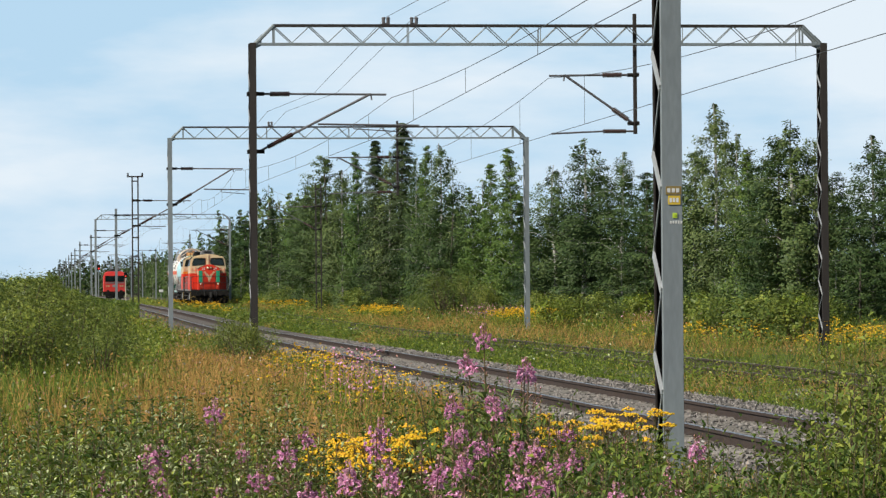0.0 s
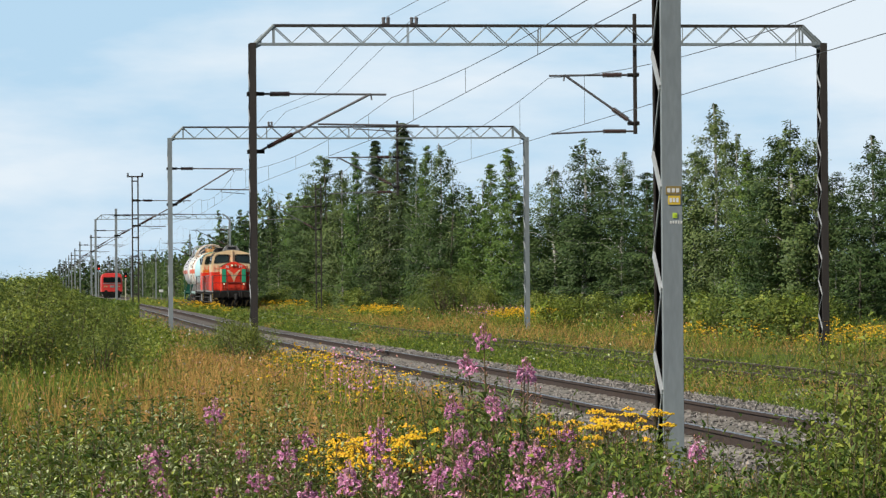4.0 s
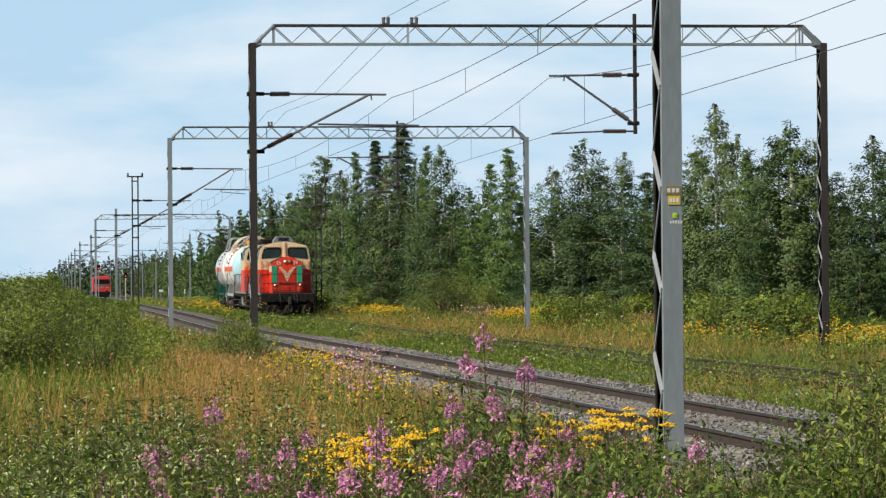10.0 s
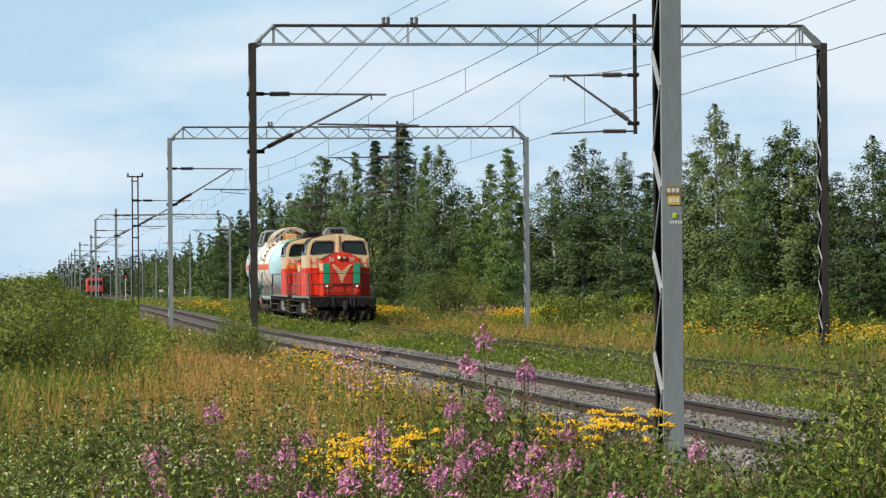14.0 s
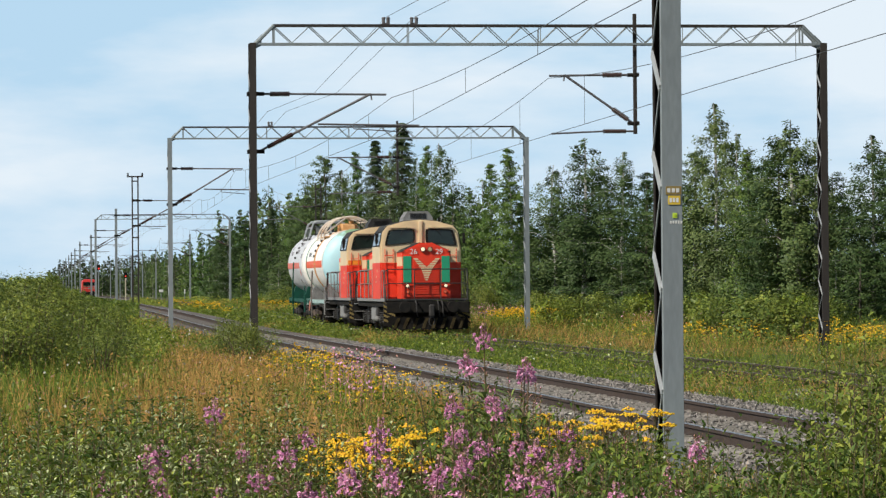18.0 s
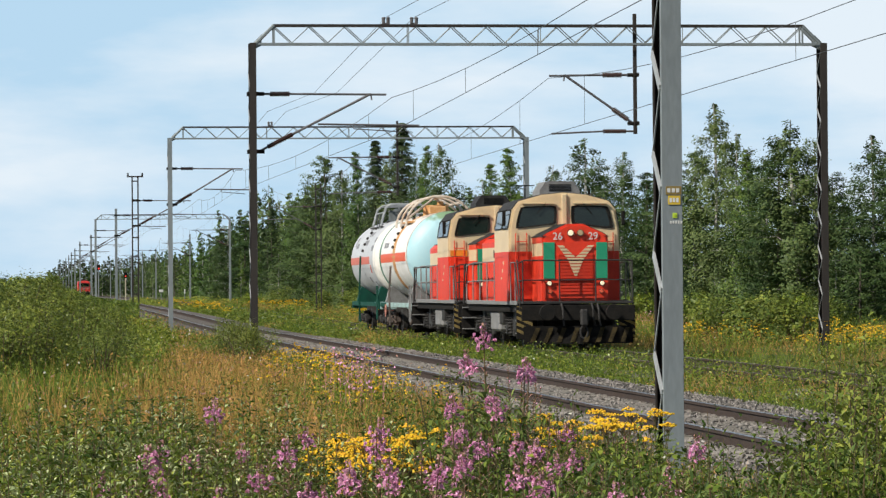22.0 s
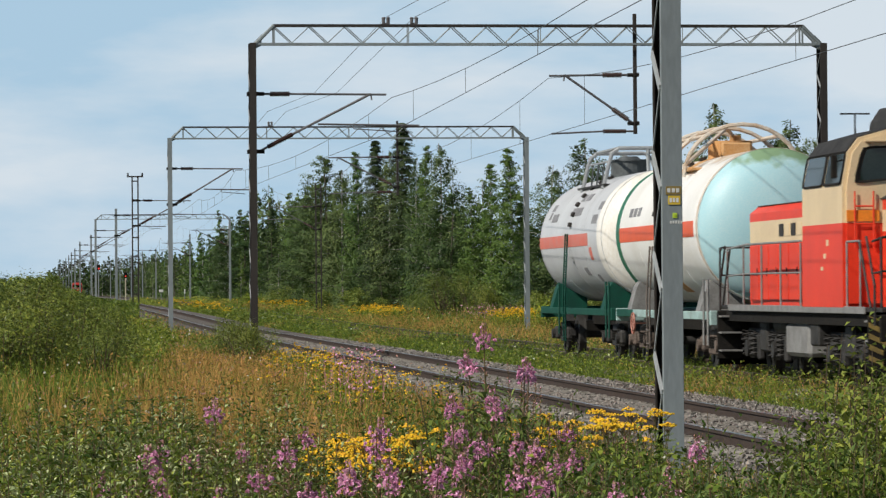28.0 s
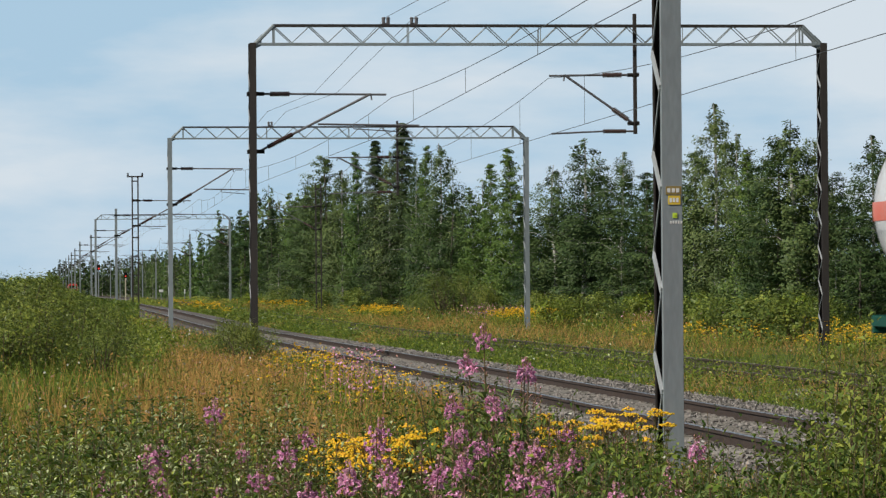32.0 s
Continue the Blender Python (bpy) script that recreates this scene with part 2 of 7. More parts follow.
def sweep(b, pts, r, n=6, closed=False):
    """One round bar along a line of points, all in one piece."""
    pts = [Vector(p) for p in pts]
    rows = []
    for i, p in enumerate(pts):
        d = (pts[min(i + 1, len(pts) - 1)] - pts[max(i - 1, 0)]).normalized()
        u = d.cross(Vector((0.31, 0.17, 0.93))).normalized()
        v = d.cross(u)
        rows.append([b.verts.new(p + (u * math.cos(k * 2 * math.pi / n) + v * math.sin(k * 2 * math.pi / n)) * r) for k in range(n)])
    fs = []
    for p, q in zip(rows, rows[1:]):
        fs += [b.faces.new((p[k], p[(k + 1) % n], q[(k + 1) % n], q[k])) for k in range(n)]
    fs += [b.faces.new(rows[0][::-1]), b.faces.new(rows[-1])]
    bmesh.ops.recalc_face_normals(b, faces=fs)


def prism(bm, profile, y0, y1, mat=0):
    """A profile in x and z drawn out along y."""
    a = [bm.verts.new((x, y0, z)) for x, z in profile]
    b = [bm.verts.new((x, y1, z)) for x, z in profile]
    fs = [bm.faces.new(a), bm.faces.new(b[::-1])]
    for i in range(len(a)):
        j = (i + 1) % len(a)
        fs.append(bm.faces.new((a[j], a[i], b[i], b[j])))
    for f in fs:
        f.material_index = mat
    bmesh.ops.recalc_face_normals(bm, faces=fs)
    return fs


def B():
    return bmesh.new()


def mesh_ob(name, verts, faces, mats, index=None, parent=None):
    me = bpy.data.meshes.new(name)
    me.from_pydata(verts, [], faces)
    for mm in (mats if isinstance(mats, (list, tuple)) else (mats,)):
        me.materials.append(mm)
    if index is not None:
        me.polygons.foreach_set("material_index", index)
    me.update()
    ob = new(name, me)
    ob.parent = parent
    return ob


# ---- the line of the railway ----
def smooth(a, b, v):
    v = min(1.0, max(0.0, (v - a) / (b - a)))
    return v * v * (3 - 2 * v)


def bend(s):
    return 2.9 * smooth(330, 540, s) + 1.1 * smooth(540, 1150, s)


def rise(s):
    return 0.0 if s < 120 else 0.0027 * (min(s, 320) - 120) * smooth(120, 220, s)


NEAR, FAR, POST = 8.43, 14.15, 5.6


# ---- ground ----
def ground_z(x, y):
    z = rise(y)
    left = smooth(6.3, 4.5, x) if x < 6.3 else 0
    right = smooth(17.0, 22.0, x)
    z += -0.28 + 0.10 * right + 0.35 * smooth(20, 60, x) * smooth(40, 120, y)
    z += left * (0.05 + 0.55 * smooth(60, 130, y) * smooth(3.5, -1.0, x - bend(y)))
    z -= 0.2 * smooth(6.1, 6.8, x) * smooth(11.3, 10.6, x) * smooth(230, 160, y)
    z += 0.12 * noise.noise((x * 0.25, y * 0.25, 1.3)) + 0.05 * noise.noise((x, y, 4.3))
    return z


def sheet():
    xs = [-3000, -900, -300, -120, -60, -35, -20, -12, -8, -6, -4.5] + [-3 + 0.75 * i for i in range(36)] + [25, 28, 32, 38, 46, 60, 90, 150, 400, 1200, 3000]
    ys = [-3000, -900, -200, -60, -20, 0] + [8 + 2.2 * i for i in range(66)] + [158, 168, 180, 195, 210, 230, 250, 275, 300, 340, 380, 430, 480, 550, 620, 720, 850, 1000, 1300, 1800, 2600, 3400, 4200]
    vs = [(x, y, ground_z(x, y) if 0 <= y <= 1000 else rise(min(max(y, 0), 1000)) - 0.28) for y in ys for x in xs]
    w = len(xs)
    fs = [(j * w + i, j * w + i + 1, (j + 1) * w + i + 1, (j + 1) * w + i) for j in range(len(ys) - 1) for i in range(w - 1)]
    ob = mesh_ob("ground", vs, fs, M_GROUND)
    ob.data.polygons.foreach_set("use_smooth", [True] * len(fs))
    tagged(ob, "grassy meadow soil along the railway", "ground", kind="structure")


sheet()


# ---- track ----
RAIL_PROFILE = [(-0.075, 0), (0.075, 0), (0.075, 0.015), (0.012, 0.03), (0.012, 0.125), (0.036, 0.135), (0.036, 0.172), (-0.036, 0.172), (-0.036, 0.135), (-0.012, 0.125), (-0.012, 0.03), (-0.075, 0.015)]


def loft(name, profile, centre, ys, mats, index, parent=None):
    vs, fs, mi = [], [], []
    k = len(profile)
    for j, y in enumerate(ys):
        c, z = centre(y)
        vs += [(c + px, y, z + pz) for px, pz in profile]
        if j:
            for i in range(k):
                i2 = (i + 1) % k
                fs.append(((j - 1) * k + i, (j - 1) * k + i2, j * k + i2, j * k + i))
                mi.append(index(i))
    return mesh_ob(name, vs, fs, mats, mi, parent)


TRACK_YS = [-60, 0, 60, 120] + [120 + 15 * i for i in range(1, 20)] + [420 + 30 * i for i in range(25)]


def track(centre, name, head, sleeper_to, label, top, out=1.7):
    bed = loft("ballast_bed", [(-2.6, -0.7), (-1.7, top), (out, top), (out + 0.8, -0.7)], lambda y: (centre + bend(y), rise(y)), TRACK_YS, M_BALLAST, lambda i: 0)
    tagged(bed, label, "track bed", kind="structure")
    for side in (-0.798, 0.798):
        r = loft("rail", RAIL_PROFILE, lambda y: (centre + side + bend(y), rise(y) - 0.172), TRACK_YS, (M_RAIL, head), lambda i: 1 if i == 6 else 0, bed)
    b = B()
    box(b, -1.3, 1.3, -0.12, 0.12, -0.35, -0.143, 0.02)
    for sx in (-0.798, 0.798):
        box(b, sx - 0.14, sx + 0.14, -0.07, 0.07, -0.145, -0.128)
        for dx in (-0.10, 0.10):
            tube(b, (sx + dx, 0, -0.13), (sx + dx, 0, -0.115), 0.022, n=5)
    first = part("sleeper", b, M_SLEEPER, bed)
    first.location = (centre, 10, 0)
    y = 10.62
    while y < sleeper_to:
        s2 = again(first, bed, pose(centre + bend(y) + random.uniform(-0.02, 0.02), y, rise(y) + random.uniform(-0.012, 0.004), 0, 0, random.uniform(-0.6, 0.6)))
        y += 0.62
    return bed


BED_NEAR = track(NEAR, "near", M_RAILTOP, 150, "grey ballasted railway track bed with rails", -0.175, 2.45)
BED_FAR = track(FAR, "far", M_OLDRAIL, 60, "overgrown ballasted railway track bed with rails", -0.21)


def stones():
    rng = random.Random(5)
    vs, fs = [], []
    base = [(0.5, 0, 0), (-0.4, 0.45, 0), (-0.3, -0.5, 0.05), (0.05, 0.1, 0.5), (0.0, 0.0, -0.4)]
    tri = [(0, 1, 3), (1, 2, 3), (2, 0, 3), (0, 4, 1), (1, 4, 2), (2, 4, 0)]
    for i in range(36000):
        y = 20 + 115 * rng.random() ** 1.7
        dx = rng.uniform(-2.4, 2.65)
        x = NEAR + dx
        if abs(abs(dx) - 0.798) < 0.09 or (abs(dx) < 1.3 and abs((y - 10.0 + 0.31) % 0.62 - 0.31) < 0.12 and rng.random() < 0.96):
            continue
        top = -0.16 if -1.7 < dx < 2.45 else -0.16 - (abs(dx) - (1.7 if dx < 0 else 2.45)) / 0.9 * 0.52
        a, s = rng.uniform(0, 6.28), rng.uniform(0.03, 0.065)
        ca, sa, n = math.cos(a), math.sin(a), len(vs)
        for p in base:
            q = [c + rng.uniform(-0.15, 0.15) for c in p]
            vs.append((x + s * (q[0] * ca - q[1] * sa), y + s * (q[0] * sa + q[1] * ca), top + 0.01 + s * q[2]))
        fs += [tuple(n + v for v in f) for f in tri]
    ob = mesh_ob("ballast_stones", vs, fs, M_STONE)
    tagged(ob, "loose grey crushed ballast stones", "ballast", kind="stuff")


stones()


# ---- posts, portals and their arms ----
def lacing(parent, height, x, d, base, fall, back, mat, wide=0.09, slim=0.035, joined=False, cy=0.0):
    """Flat bars zigzagging up the open side of a post: slim ones rising away, wide ones rising back; parts of their own on near posts."""
    z, k = base + 0.1, 1
    b = B()
    while z + back < height:
        step, w = (back, slim) if k < 0 else (fall, wide)
        p, q = Vector((x, cy - d / 2 * k, z)), Vector((x, cy + d / 2 * k, z + step))
        dr = (q - p).normalized()
        up = dr.cross(Vector((1, 0, 0))) * w / 2
        t = Vector((0.006 + (0.003 if k > 0 else 0), 0, 0))
        vs = [b.verts.new(v) for v in (p - up - t, p + up - t, q + up - t, q - up - t, p - up + t, p + up + t, q + up + t, q - up + t)]
        for f in ((0, 1, 2, 3), (7, 6, 5, 4), (0, 4, 5, 1), (1, 5, 6, 2), (2, 6, 7, 3), (3, 7, 4, 0)):
            b.faces.new([vs[i] for i in f])
        z += step
        k = -k
        if not joined:
            bmesh.ops.recalc_face_normals(b, faces=b.faces)
            part("lacing_bar", b, mat, parent)
            b = B()
    if joined:
        bmesh.ops.recalc_face_normals(b, faces=b.faces)
        tagged(part("lacing", b, mat, parent), kind="stuff")
    else:
        b.free()


def insulator(b, p, q, r=0.075, discs=11, mat=1):
    p, q = Vector(p), Vector(q)
    tube(b, p, q, r * 0.66, n=8, mat=mat)
    for i in range(discs):
        c = p.lerp(q, (i + 0.5) / discs)
        h = (q - p).normalized() * 0.012
        tube(b, c - h, c + h, r, r * 0.8, n=10, mat=mat)


def bracket(parent, x, z_top, z_low, reach, side=1, clamp=0.14):
    """A cantilever: insulated top tube, sloping strut and a registration arm with its steady arm."""
    b = B()
    s = side
    tube(b, (x, 0, z_top), (x + s * 0.35, 0, z_top), 0.03)
    insulator(b, (x + s * 0.35, 0, z_top), (x + s * 0.85, 0, z_top))
    tube(b, (x + s * 0.85, 0, z_top), (x + s * (reach + 0.4), 0, z_top - 0.02), 0.028)
    tube(b, (x + s * reach, 0, z_top), (x + s * (reach + 0.02), 0, z_top - 0.16), 0.02)
    top = part("top_tube", b, (M_TRUSS, M_INSUL), parent)
    b = B()
    a, e = Vector((x + s * 0.05, 0, z_low)), Vector((x + s * reach, 0, z_top))
    tube(b, a, a.lerp(e, 0.08), 0.03)
    insulator(b, a.lerp(e, 0.08), a.lerp(e, 0.3))
    tube(b, a.lerp(e, 0.3), e, 0.032)
    part("strut", b, (M_TRUSS, M_INSUL), parent)
    for z in (z_top, z_low):
        b = B()
        box(b, x - s * (clamp - 0.04) - clamp, x - s * (clamp - 0.04) + clamp, -0.2, 0.2, z - 0.05, z + 0.05, 0.01)
        tube(b, (x, 0, z), (x + s * 0.2, 0, z), 0.05, n=8)
        part("clamp", b, M_BLACK, parent)
    return top


def registration(parent, x0, x1, z, drop=0.0):
    b = B()
    tube(b, (x0, 0, z), (x1, 0, z - 0.04), 0.026)
    tube(b, (x0 + (x1 - x0) * 0.35, 0, z), (x0 + (x1 - x0) * 0.35, 0, z - 0.12), 0.015)
    pipe(b, [(x0 + (x1 - x0) * 0.35, 0, z - 0.12), (x0 + (x1 - x0) * 0.85, 0.1, z - 0.2 - drop)], 0.014)
    return part("registration_arm", b, M_TRUSS, parent)


def truss(parent, x0, x1, z0, z1, mat, d=0.36):
    """A lattice girder: four chords, zigzag on both faces, sloping ends down to the posts."""
    lead = 0.55
    b = B()
    for y in (-d / 2, d / 2):
        box(b, x0 + lead, x1 - lead, y - 0.03, y + 0.03, z1 - 0.05, z1)
    part("top_chord", b, M_RUSTY, parent)
    b = B()
    for y in (-d / 2, d / 2):
        box(b, x0 + 0.1, x1 - 0.1, y - 0.03, y + 0.03, z0, z0 + 0.05)
    part("bottom_chord", b, M_GALV, parent)
    for y in (-d / 2, d / 2):
        b = B()
        n = int(round((x1 - x0 - 2 * lead) / 0.445 / 2)) * 2
        st = (x1 - x0 - 2 * lead) / n
        for i in range(n):
            a, c = x0 + lead + i * st, x0 + lead + (i + 1) * st
            za, zc = (z0 + 0.05, z1 - 0.05) if i % 2 else (z1 - 0.05, z0 + 0.05)
            tube(b, (a, y, za), (c, y, zc), 0.014, n=5)
        for xx in (x0 + lead, x1 - lead):
            box(b, xx - 0.022, xx + 0.022, y - 0.022, y + 0.022, z0, z1)
        for k in (0.27, 0.5, 0.75):
            xx = x0 + (x1 - x0) * k
            tube(b, (xx, y, z0 + 0.03), (xx, y, z1 - 0.03), 0.013, n=5)
        part("lattice", b, M_GALV, parent)
    for xa, xb in ((x0, x0 + lead), (x1, x1 - lead)):
        b = B()
        for y in (-d / 2, d / 2):
            tube(b, (xa, y, z0 - 0.05), (xb, y, z1 - 0.03), 0.045, n=6)
            vs = [b.verts.new((vx, y, vz)) for vx, vz in ((xa, z0 - 0.12), (xa, z0 + 0.03), (xa + (xb - xa) * 0.42, z0 + 0.27), (xa + (xb - xa) * 0.42, z0 - 0.01))]
            b.faces.new(vs)
        part("knee", b, M_GALV, parent)


def portal(y, right, z0, z1, name, mats, hang=None, arm_r=True):
    left_mat, right_mat = mats
    p = new("catenary_portal")
    zb = rise(y)
    x0, x1 = POST + bend(y), right + bend(y)
    p.location = (0, y, zb)
    w = 0.175
    for x, mm in ((x0, left_mat), (x1, right_mat)):
        b = B()
        for yy in (-0.24, 0.24):
            box(b, -w / 2, w / 2, yy - 0.012, yy + 0.012, -0.6, z0 + 0.05)
            box(b, -w / 2, -w / 2 + 0.01, yy - (0.0 if yy < 0 else 0.05), yy + (0.05 if yy < 0 else 0.0), -0.6, z0 + 0.05)
        box(b, w / 2 - 0.012, w / 2, -0.25, 0.25, -0.6, z0 + 0.05)
        bmesh.ops.translate(b, verts=b.verts, vec=(x, 0, 0))
        post = part("post", b, mm, p)
        lacing(post, z0, x - w / 2 - 0.004, 0.46, -0.5, 0.37, 0.53, M_LACE, 0.06, 0.02, y > 200)
    truss(p, x0, x1, z0, z1, M_TRUSS)
    return p




def drop_post(p, x, ztop, zlow, arms, reach):
    b = B()
    box(b, x - 0.045, x + 0.045, -0.05, 0.05, zlow, ztop, 0.008)
    part("hanging_post", b, M_RUSTY, p)
    za, zb = arms
    bracket(p, x, za, zb + 0.2, reach, -1, 0.06)
    b = B()
    tube(b, (x, 0, zb), (x - 0.25, 0, zb), 0.026)
    insulator(b, (x - 0.25, 0, zb), (x - 0.85, 0, zb), 0.065)
    tube(b, (x - 0.85, 0, zb), (x - reach - 0.35, 0, zb - 0.06), 0.024)
    part("registration_arm", b, (M_TRUSS, M_INSUL), p)


def top_insulators(p, xs, z):
    for x in xs:
        b = B()
        box(b, x - 0.1, x + 0.1, -0.03, 0.03, z, z + 0.05)
        for dx in (-0.06, 0.06):
            tube(b, (x + dx, 0, z + 0.05), (x + dx, 0, z + 0.16), 0.045, n=10)
            tube(b, (x + dx, 0, z + 0.16), (x + dx, 0, z + 0.2), 0.06, 0.03, n=10)
        part("post_insulator", b, M_TRUSS, p, "grey insulator pair on the girder")


SPAN = "portals over the tracks"
p1 = portal(91.2, 20.49, 7.9, 8.43, "a", (M_RUSTY, M_RUSTY))
tagged(p1, "steel lattice catenary portal with weathered brown posts", "catenary portal", SPAN)
bracket(p1, POST + 0.1, 6.65, 5.17, 2.95)
registration(p1, 7.28, 9.9, 5.87)
drop_post(p1, 15.54, 8.72, 5.6, (7.13, 5.67), 1.85)
top_insulators(p1, (9.05, 9.78), 8.43)
b = B()
for z, h, mm in ((2.28, 0.1, 0), (2.19, 0.05, 1)):
    box(b, POST - 0.02, POST + 0.08, -0.19, -0.175, z, z + h, mat=mm)
part("post_plate", b, (M_HAZY, M_SIGNW), p1, "small pale plates on the post")
p2 = portal(147.0, 20.42, 7.86, 8.38, "b", (M_GALV, M_GALV))
tagged(p2, "grey steel lattice catenary portal over both tracks", "catenary portal", SPAN)
bracket(p2, POST + 0.1, 6.65, 5.17, 2.5)
registration(p2, 7.0, 9.0, 5.8)
drop_post(p2, 15.03, 8.6, 5.5, (7.1, 5.65), 2.5)
top_insulators(p2, (9.75,), 8.38)
p3 = portal(325.0, 17.8, 7.64, 8.1, "c", (M_GALV, M_GALV))
tagged(p3, "distant grey steel lattice catenary portal", "catenary portal", SPAN)
bracket(p3, POST + 0.1, 6.65, 5.17, 2.5)
bracket(p3, 17.7, 6.65, 5.17, 3.0, -1)


def mast(x, y, h, arm=None, lattice=False, mat=None, label="grey steel catenary mast with a cantilever arm", tee=False):
    p = new("catenary_mast")
    p.location = (x, y, rise(y))
    tagged(p, label, "catenary mast", "masts along the line")
    if lattice:
        b = B()
        for dx in (-0.16, 0.16):
            for dy in (-0.12, 0.12):
                box(b, dx - 0.035, dx + 0.035, dy - 0.035, dy + 0.035, -0.5, h)
        part("post", b, M_RUSTY, p)
        z = 0.2
        while z < h:
            b = B()
            box(b, -0.16, 0.16, -0.14, -0.1, z, z + 0.07)
            part("batten", b, M_RUSTY, p)
            z += 1.05
    else:
        b = B()
        for yy in (-0.13, 0.13):
            box(b, -0.08, 0.08, yy - 0.02, yy + 0.02, -0.5, h)
        box(b, 0.065, 0.08, -0.14, 0.14, -0.5, h)
        part("post", b, mat or M_GALV, p)
        lacing(p, h, -0.08, 0.24, -0.4, 0.4, 0.5, M_GALV, 0.07, 0.04, True)
    if tee:
        b = B()
        box(b, -0.45, 0.45, -0.06, 0.06, h, h + 0.08)
        for dx in (-0.4, 0.4):
            tube(b, (dx, 0, h + 0.08), (dx, 0, h + 0.25), 0.05)
        part("crossarm", b, M_RUSTY, p)
    if arm:
        bracket(p, 0.1 * arm, 6.5, 5.1, 2.6, arm)
        registration(p, 1.5 * arm, 3.4 * arm, 5.75)
    return p


# the nearest post, open on its track side, with its plates
near_post = new("catenary_mast")
near_post.location = (POST + 0.03, 31.6, 0)
tagged(near_post, "tall grey galvanised steel catenary mast with lattice side", "catenary mast", "masts along the line")
b = B()
box(b, -0.035, 0.150, -0.155, -0.140, -0.45, 9.0, 0.004)
box(b, 0.138, 0.150, -0.140, -0.08, -0.45, 9.0)
box(b, -0.035, -0.023, -0.140, -0.10, -0.45, 9.0)
part("front_channel", b, M_GALV, near_post)
# rear channel and closing plate carry the post's inner shade as a dark colour
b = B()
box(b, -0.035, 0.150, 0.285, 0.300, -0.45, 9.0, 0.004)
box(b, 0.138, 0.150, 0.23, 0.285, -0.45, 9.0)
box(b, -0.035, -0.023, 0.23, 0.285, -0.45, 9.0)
part("rear_channel", b, M_DARKST, near_post, "dark brown channel, darkened for the shade inside the post")
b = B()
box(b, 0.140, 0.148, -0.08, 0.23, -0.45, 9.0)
part("web_plate", b, M_DARKST, near_post, "plate on the far side, coloured dark for the shade inside")
lacing(near_post, 9.0, -0.041, 0.40, -0.35, 0.34, 0.57, M_LACE, 0.075, 0.02, cy=0.075)
for name, x0, x1, z, h, mm in (("plate", 0.0, 0.14, 2.435, 0.075, M_HAZY), ("plate", 0.02, 0.13, 2.345, 0.08, M_YELLOW), ("sticker", 0.06, 0.1, 2.225, 0.045, M_LIME)):
    b = B()
    box(b, x0, x1, -0.163, -0.1555, z, z + h)
    pl = part(name, b, mm, near_post, "small yellow plate" if name == "plate" else "lime green sticker")
    b = B()
    for i in range(3):
        box(b, x0 + 0.012 + i * (x1 - x0 - 0.02) / 3, x0 + (i + 0.7) * (x1 - x0 - 0.02) / 3 + 0.012, -0.1655, -0.1632, z + h * 0.25, z + h * 0.75)
    part("marking", b, M_SIGNW if name == "plate" else M_LIME, pl)
b = B()
for i in range(5):
    box(b, 0.035 + i * 0.024, 0.05 + i * 0.024, -0.159, -0.1555, 2.175, 2.2)
part("marking", b, M_SIGNW, near_post, "faded white painted marks")

mast(POST + 0.05, 199.5, 7.8, 1, lattice=True, label="dark lattice catenary mast with a crossarm on top", tee=True)
mast(POST + 0.0, 244.0, 6.95, 1)
for i, (px, top) in enumerate(((162, 416), (142, 428), (133, 440), (127, 447), (122, 452), (117, 457), (112, 461), (107, 465), (103, 468))):
    s = 355 + 58 * i
    mast((px - 60) * s * 0.987 / 6300, s, (517 - top) * s / 6300 + 1.6 - rise(s), 1)
for i, (px, top) in enumerate(((569, 325), (338, 415), (277, 440), (253, 445), (233, 452), (213, 458), (196, 464))):
    s = (219, 400, 470, 530, 590, 650, 720)[i]
    mast((px - 60) * s * 0.987 / 6300, s, (516 - top) * s / 6300 + 1.6 - rise(s), -1, lattice=i == 0)


M_POLE = material("cream_pole_paint", (0.50, 0.46, 0.34), (0.36, 0.33, 0.25), rough=0.6)


def signal(x, y, h, pale=True):
    p = new("signal_post")
    p.location = (x, y, rise(y))
    tagged(p, "cream signal post with dark head showing red" if pale else "grey signal post with dark head showing red", "signal")
    b = B()
    tube(b, (0, 0, -0.4), (0, 0, h), 0.07 if pale else 0.05, n=10)
    part("pole", b, M_POLE if pale else M_GALV, p)
    b = B()
    box(b, -0.2, 0.2, -0.12, 0.12, h - 0.1, h + 0.6, 0.06)
    hd = part("signal_head", b, M_BLACK, p)
    for z, mm in ((h + 0.1, M_SIGRED), (h + 0.4, M_BLACK)):
        b = B()
        tube(b, (0, -0.12, z), (0, -0.2, z), 0.09, n=14)
        part("lens", b, mm, hd, "lit red signal lens" if mm is M_SIGRED else "")


def board(x, y, z, w, h):
    p = new("sign_board")
    p.location = (x, y, rise(y))
    tagged(p, "small white board on a thin post", "sign")
    b = B()
    tube(b, (0, 0, -0.4), (0, 0, z), 0.035, n=6)
    part("pole", b, M_GALV, p)
    b = B()
    box(b, -w / 2, w / 2, -0.05, -0.036, z - h, z, 0.004)
    part("plate", b, M_SIGNW, p)


M_SIGRED = glowing("red_signal", (1.0, 0.05, 0.03), 0.9)
signal(11.4, 447, 2.9)
signal(7.57, 420, 3.7, False)
board(11.9, 336, 1.25, 0.4, 0.24)
board(16.3, 388, 1.3, 0.12, 0.5)


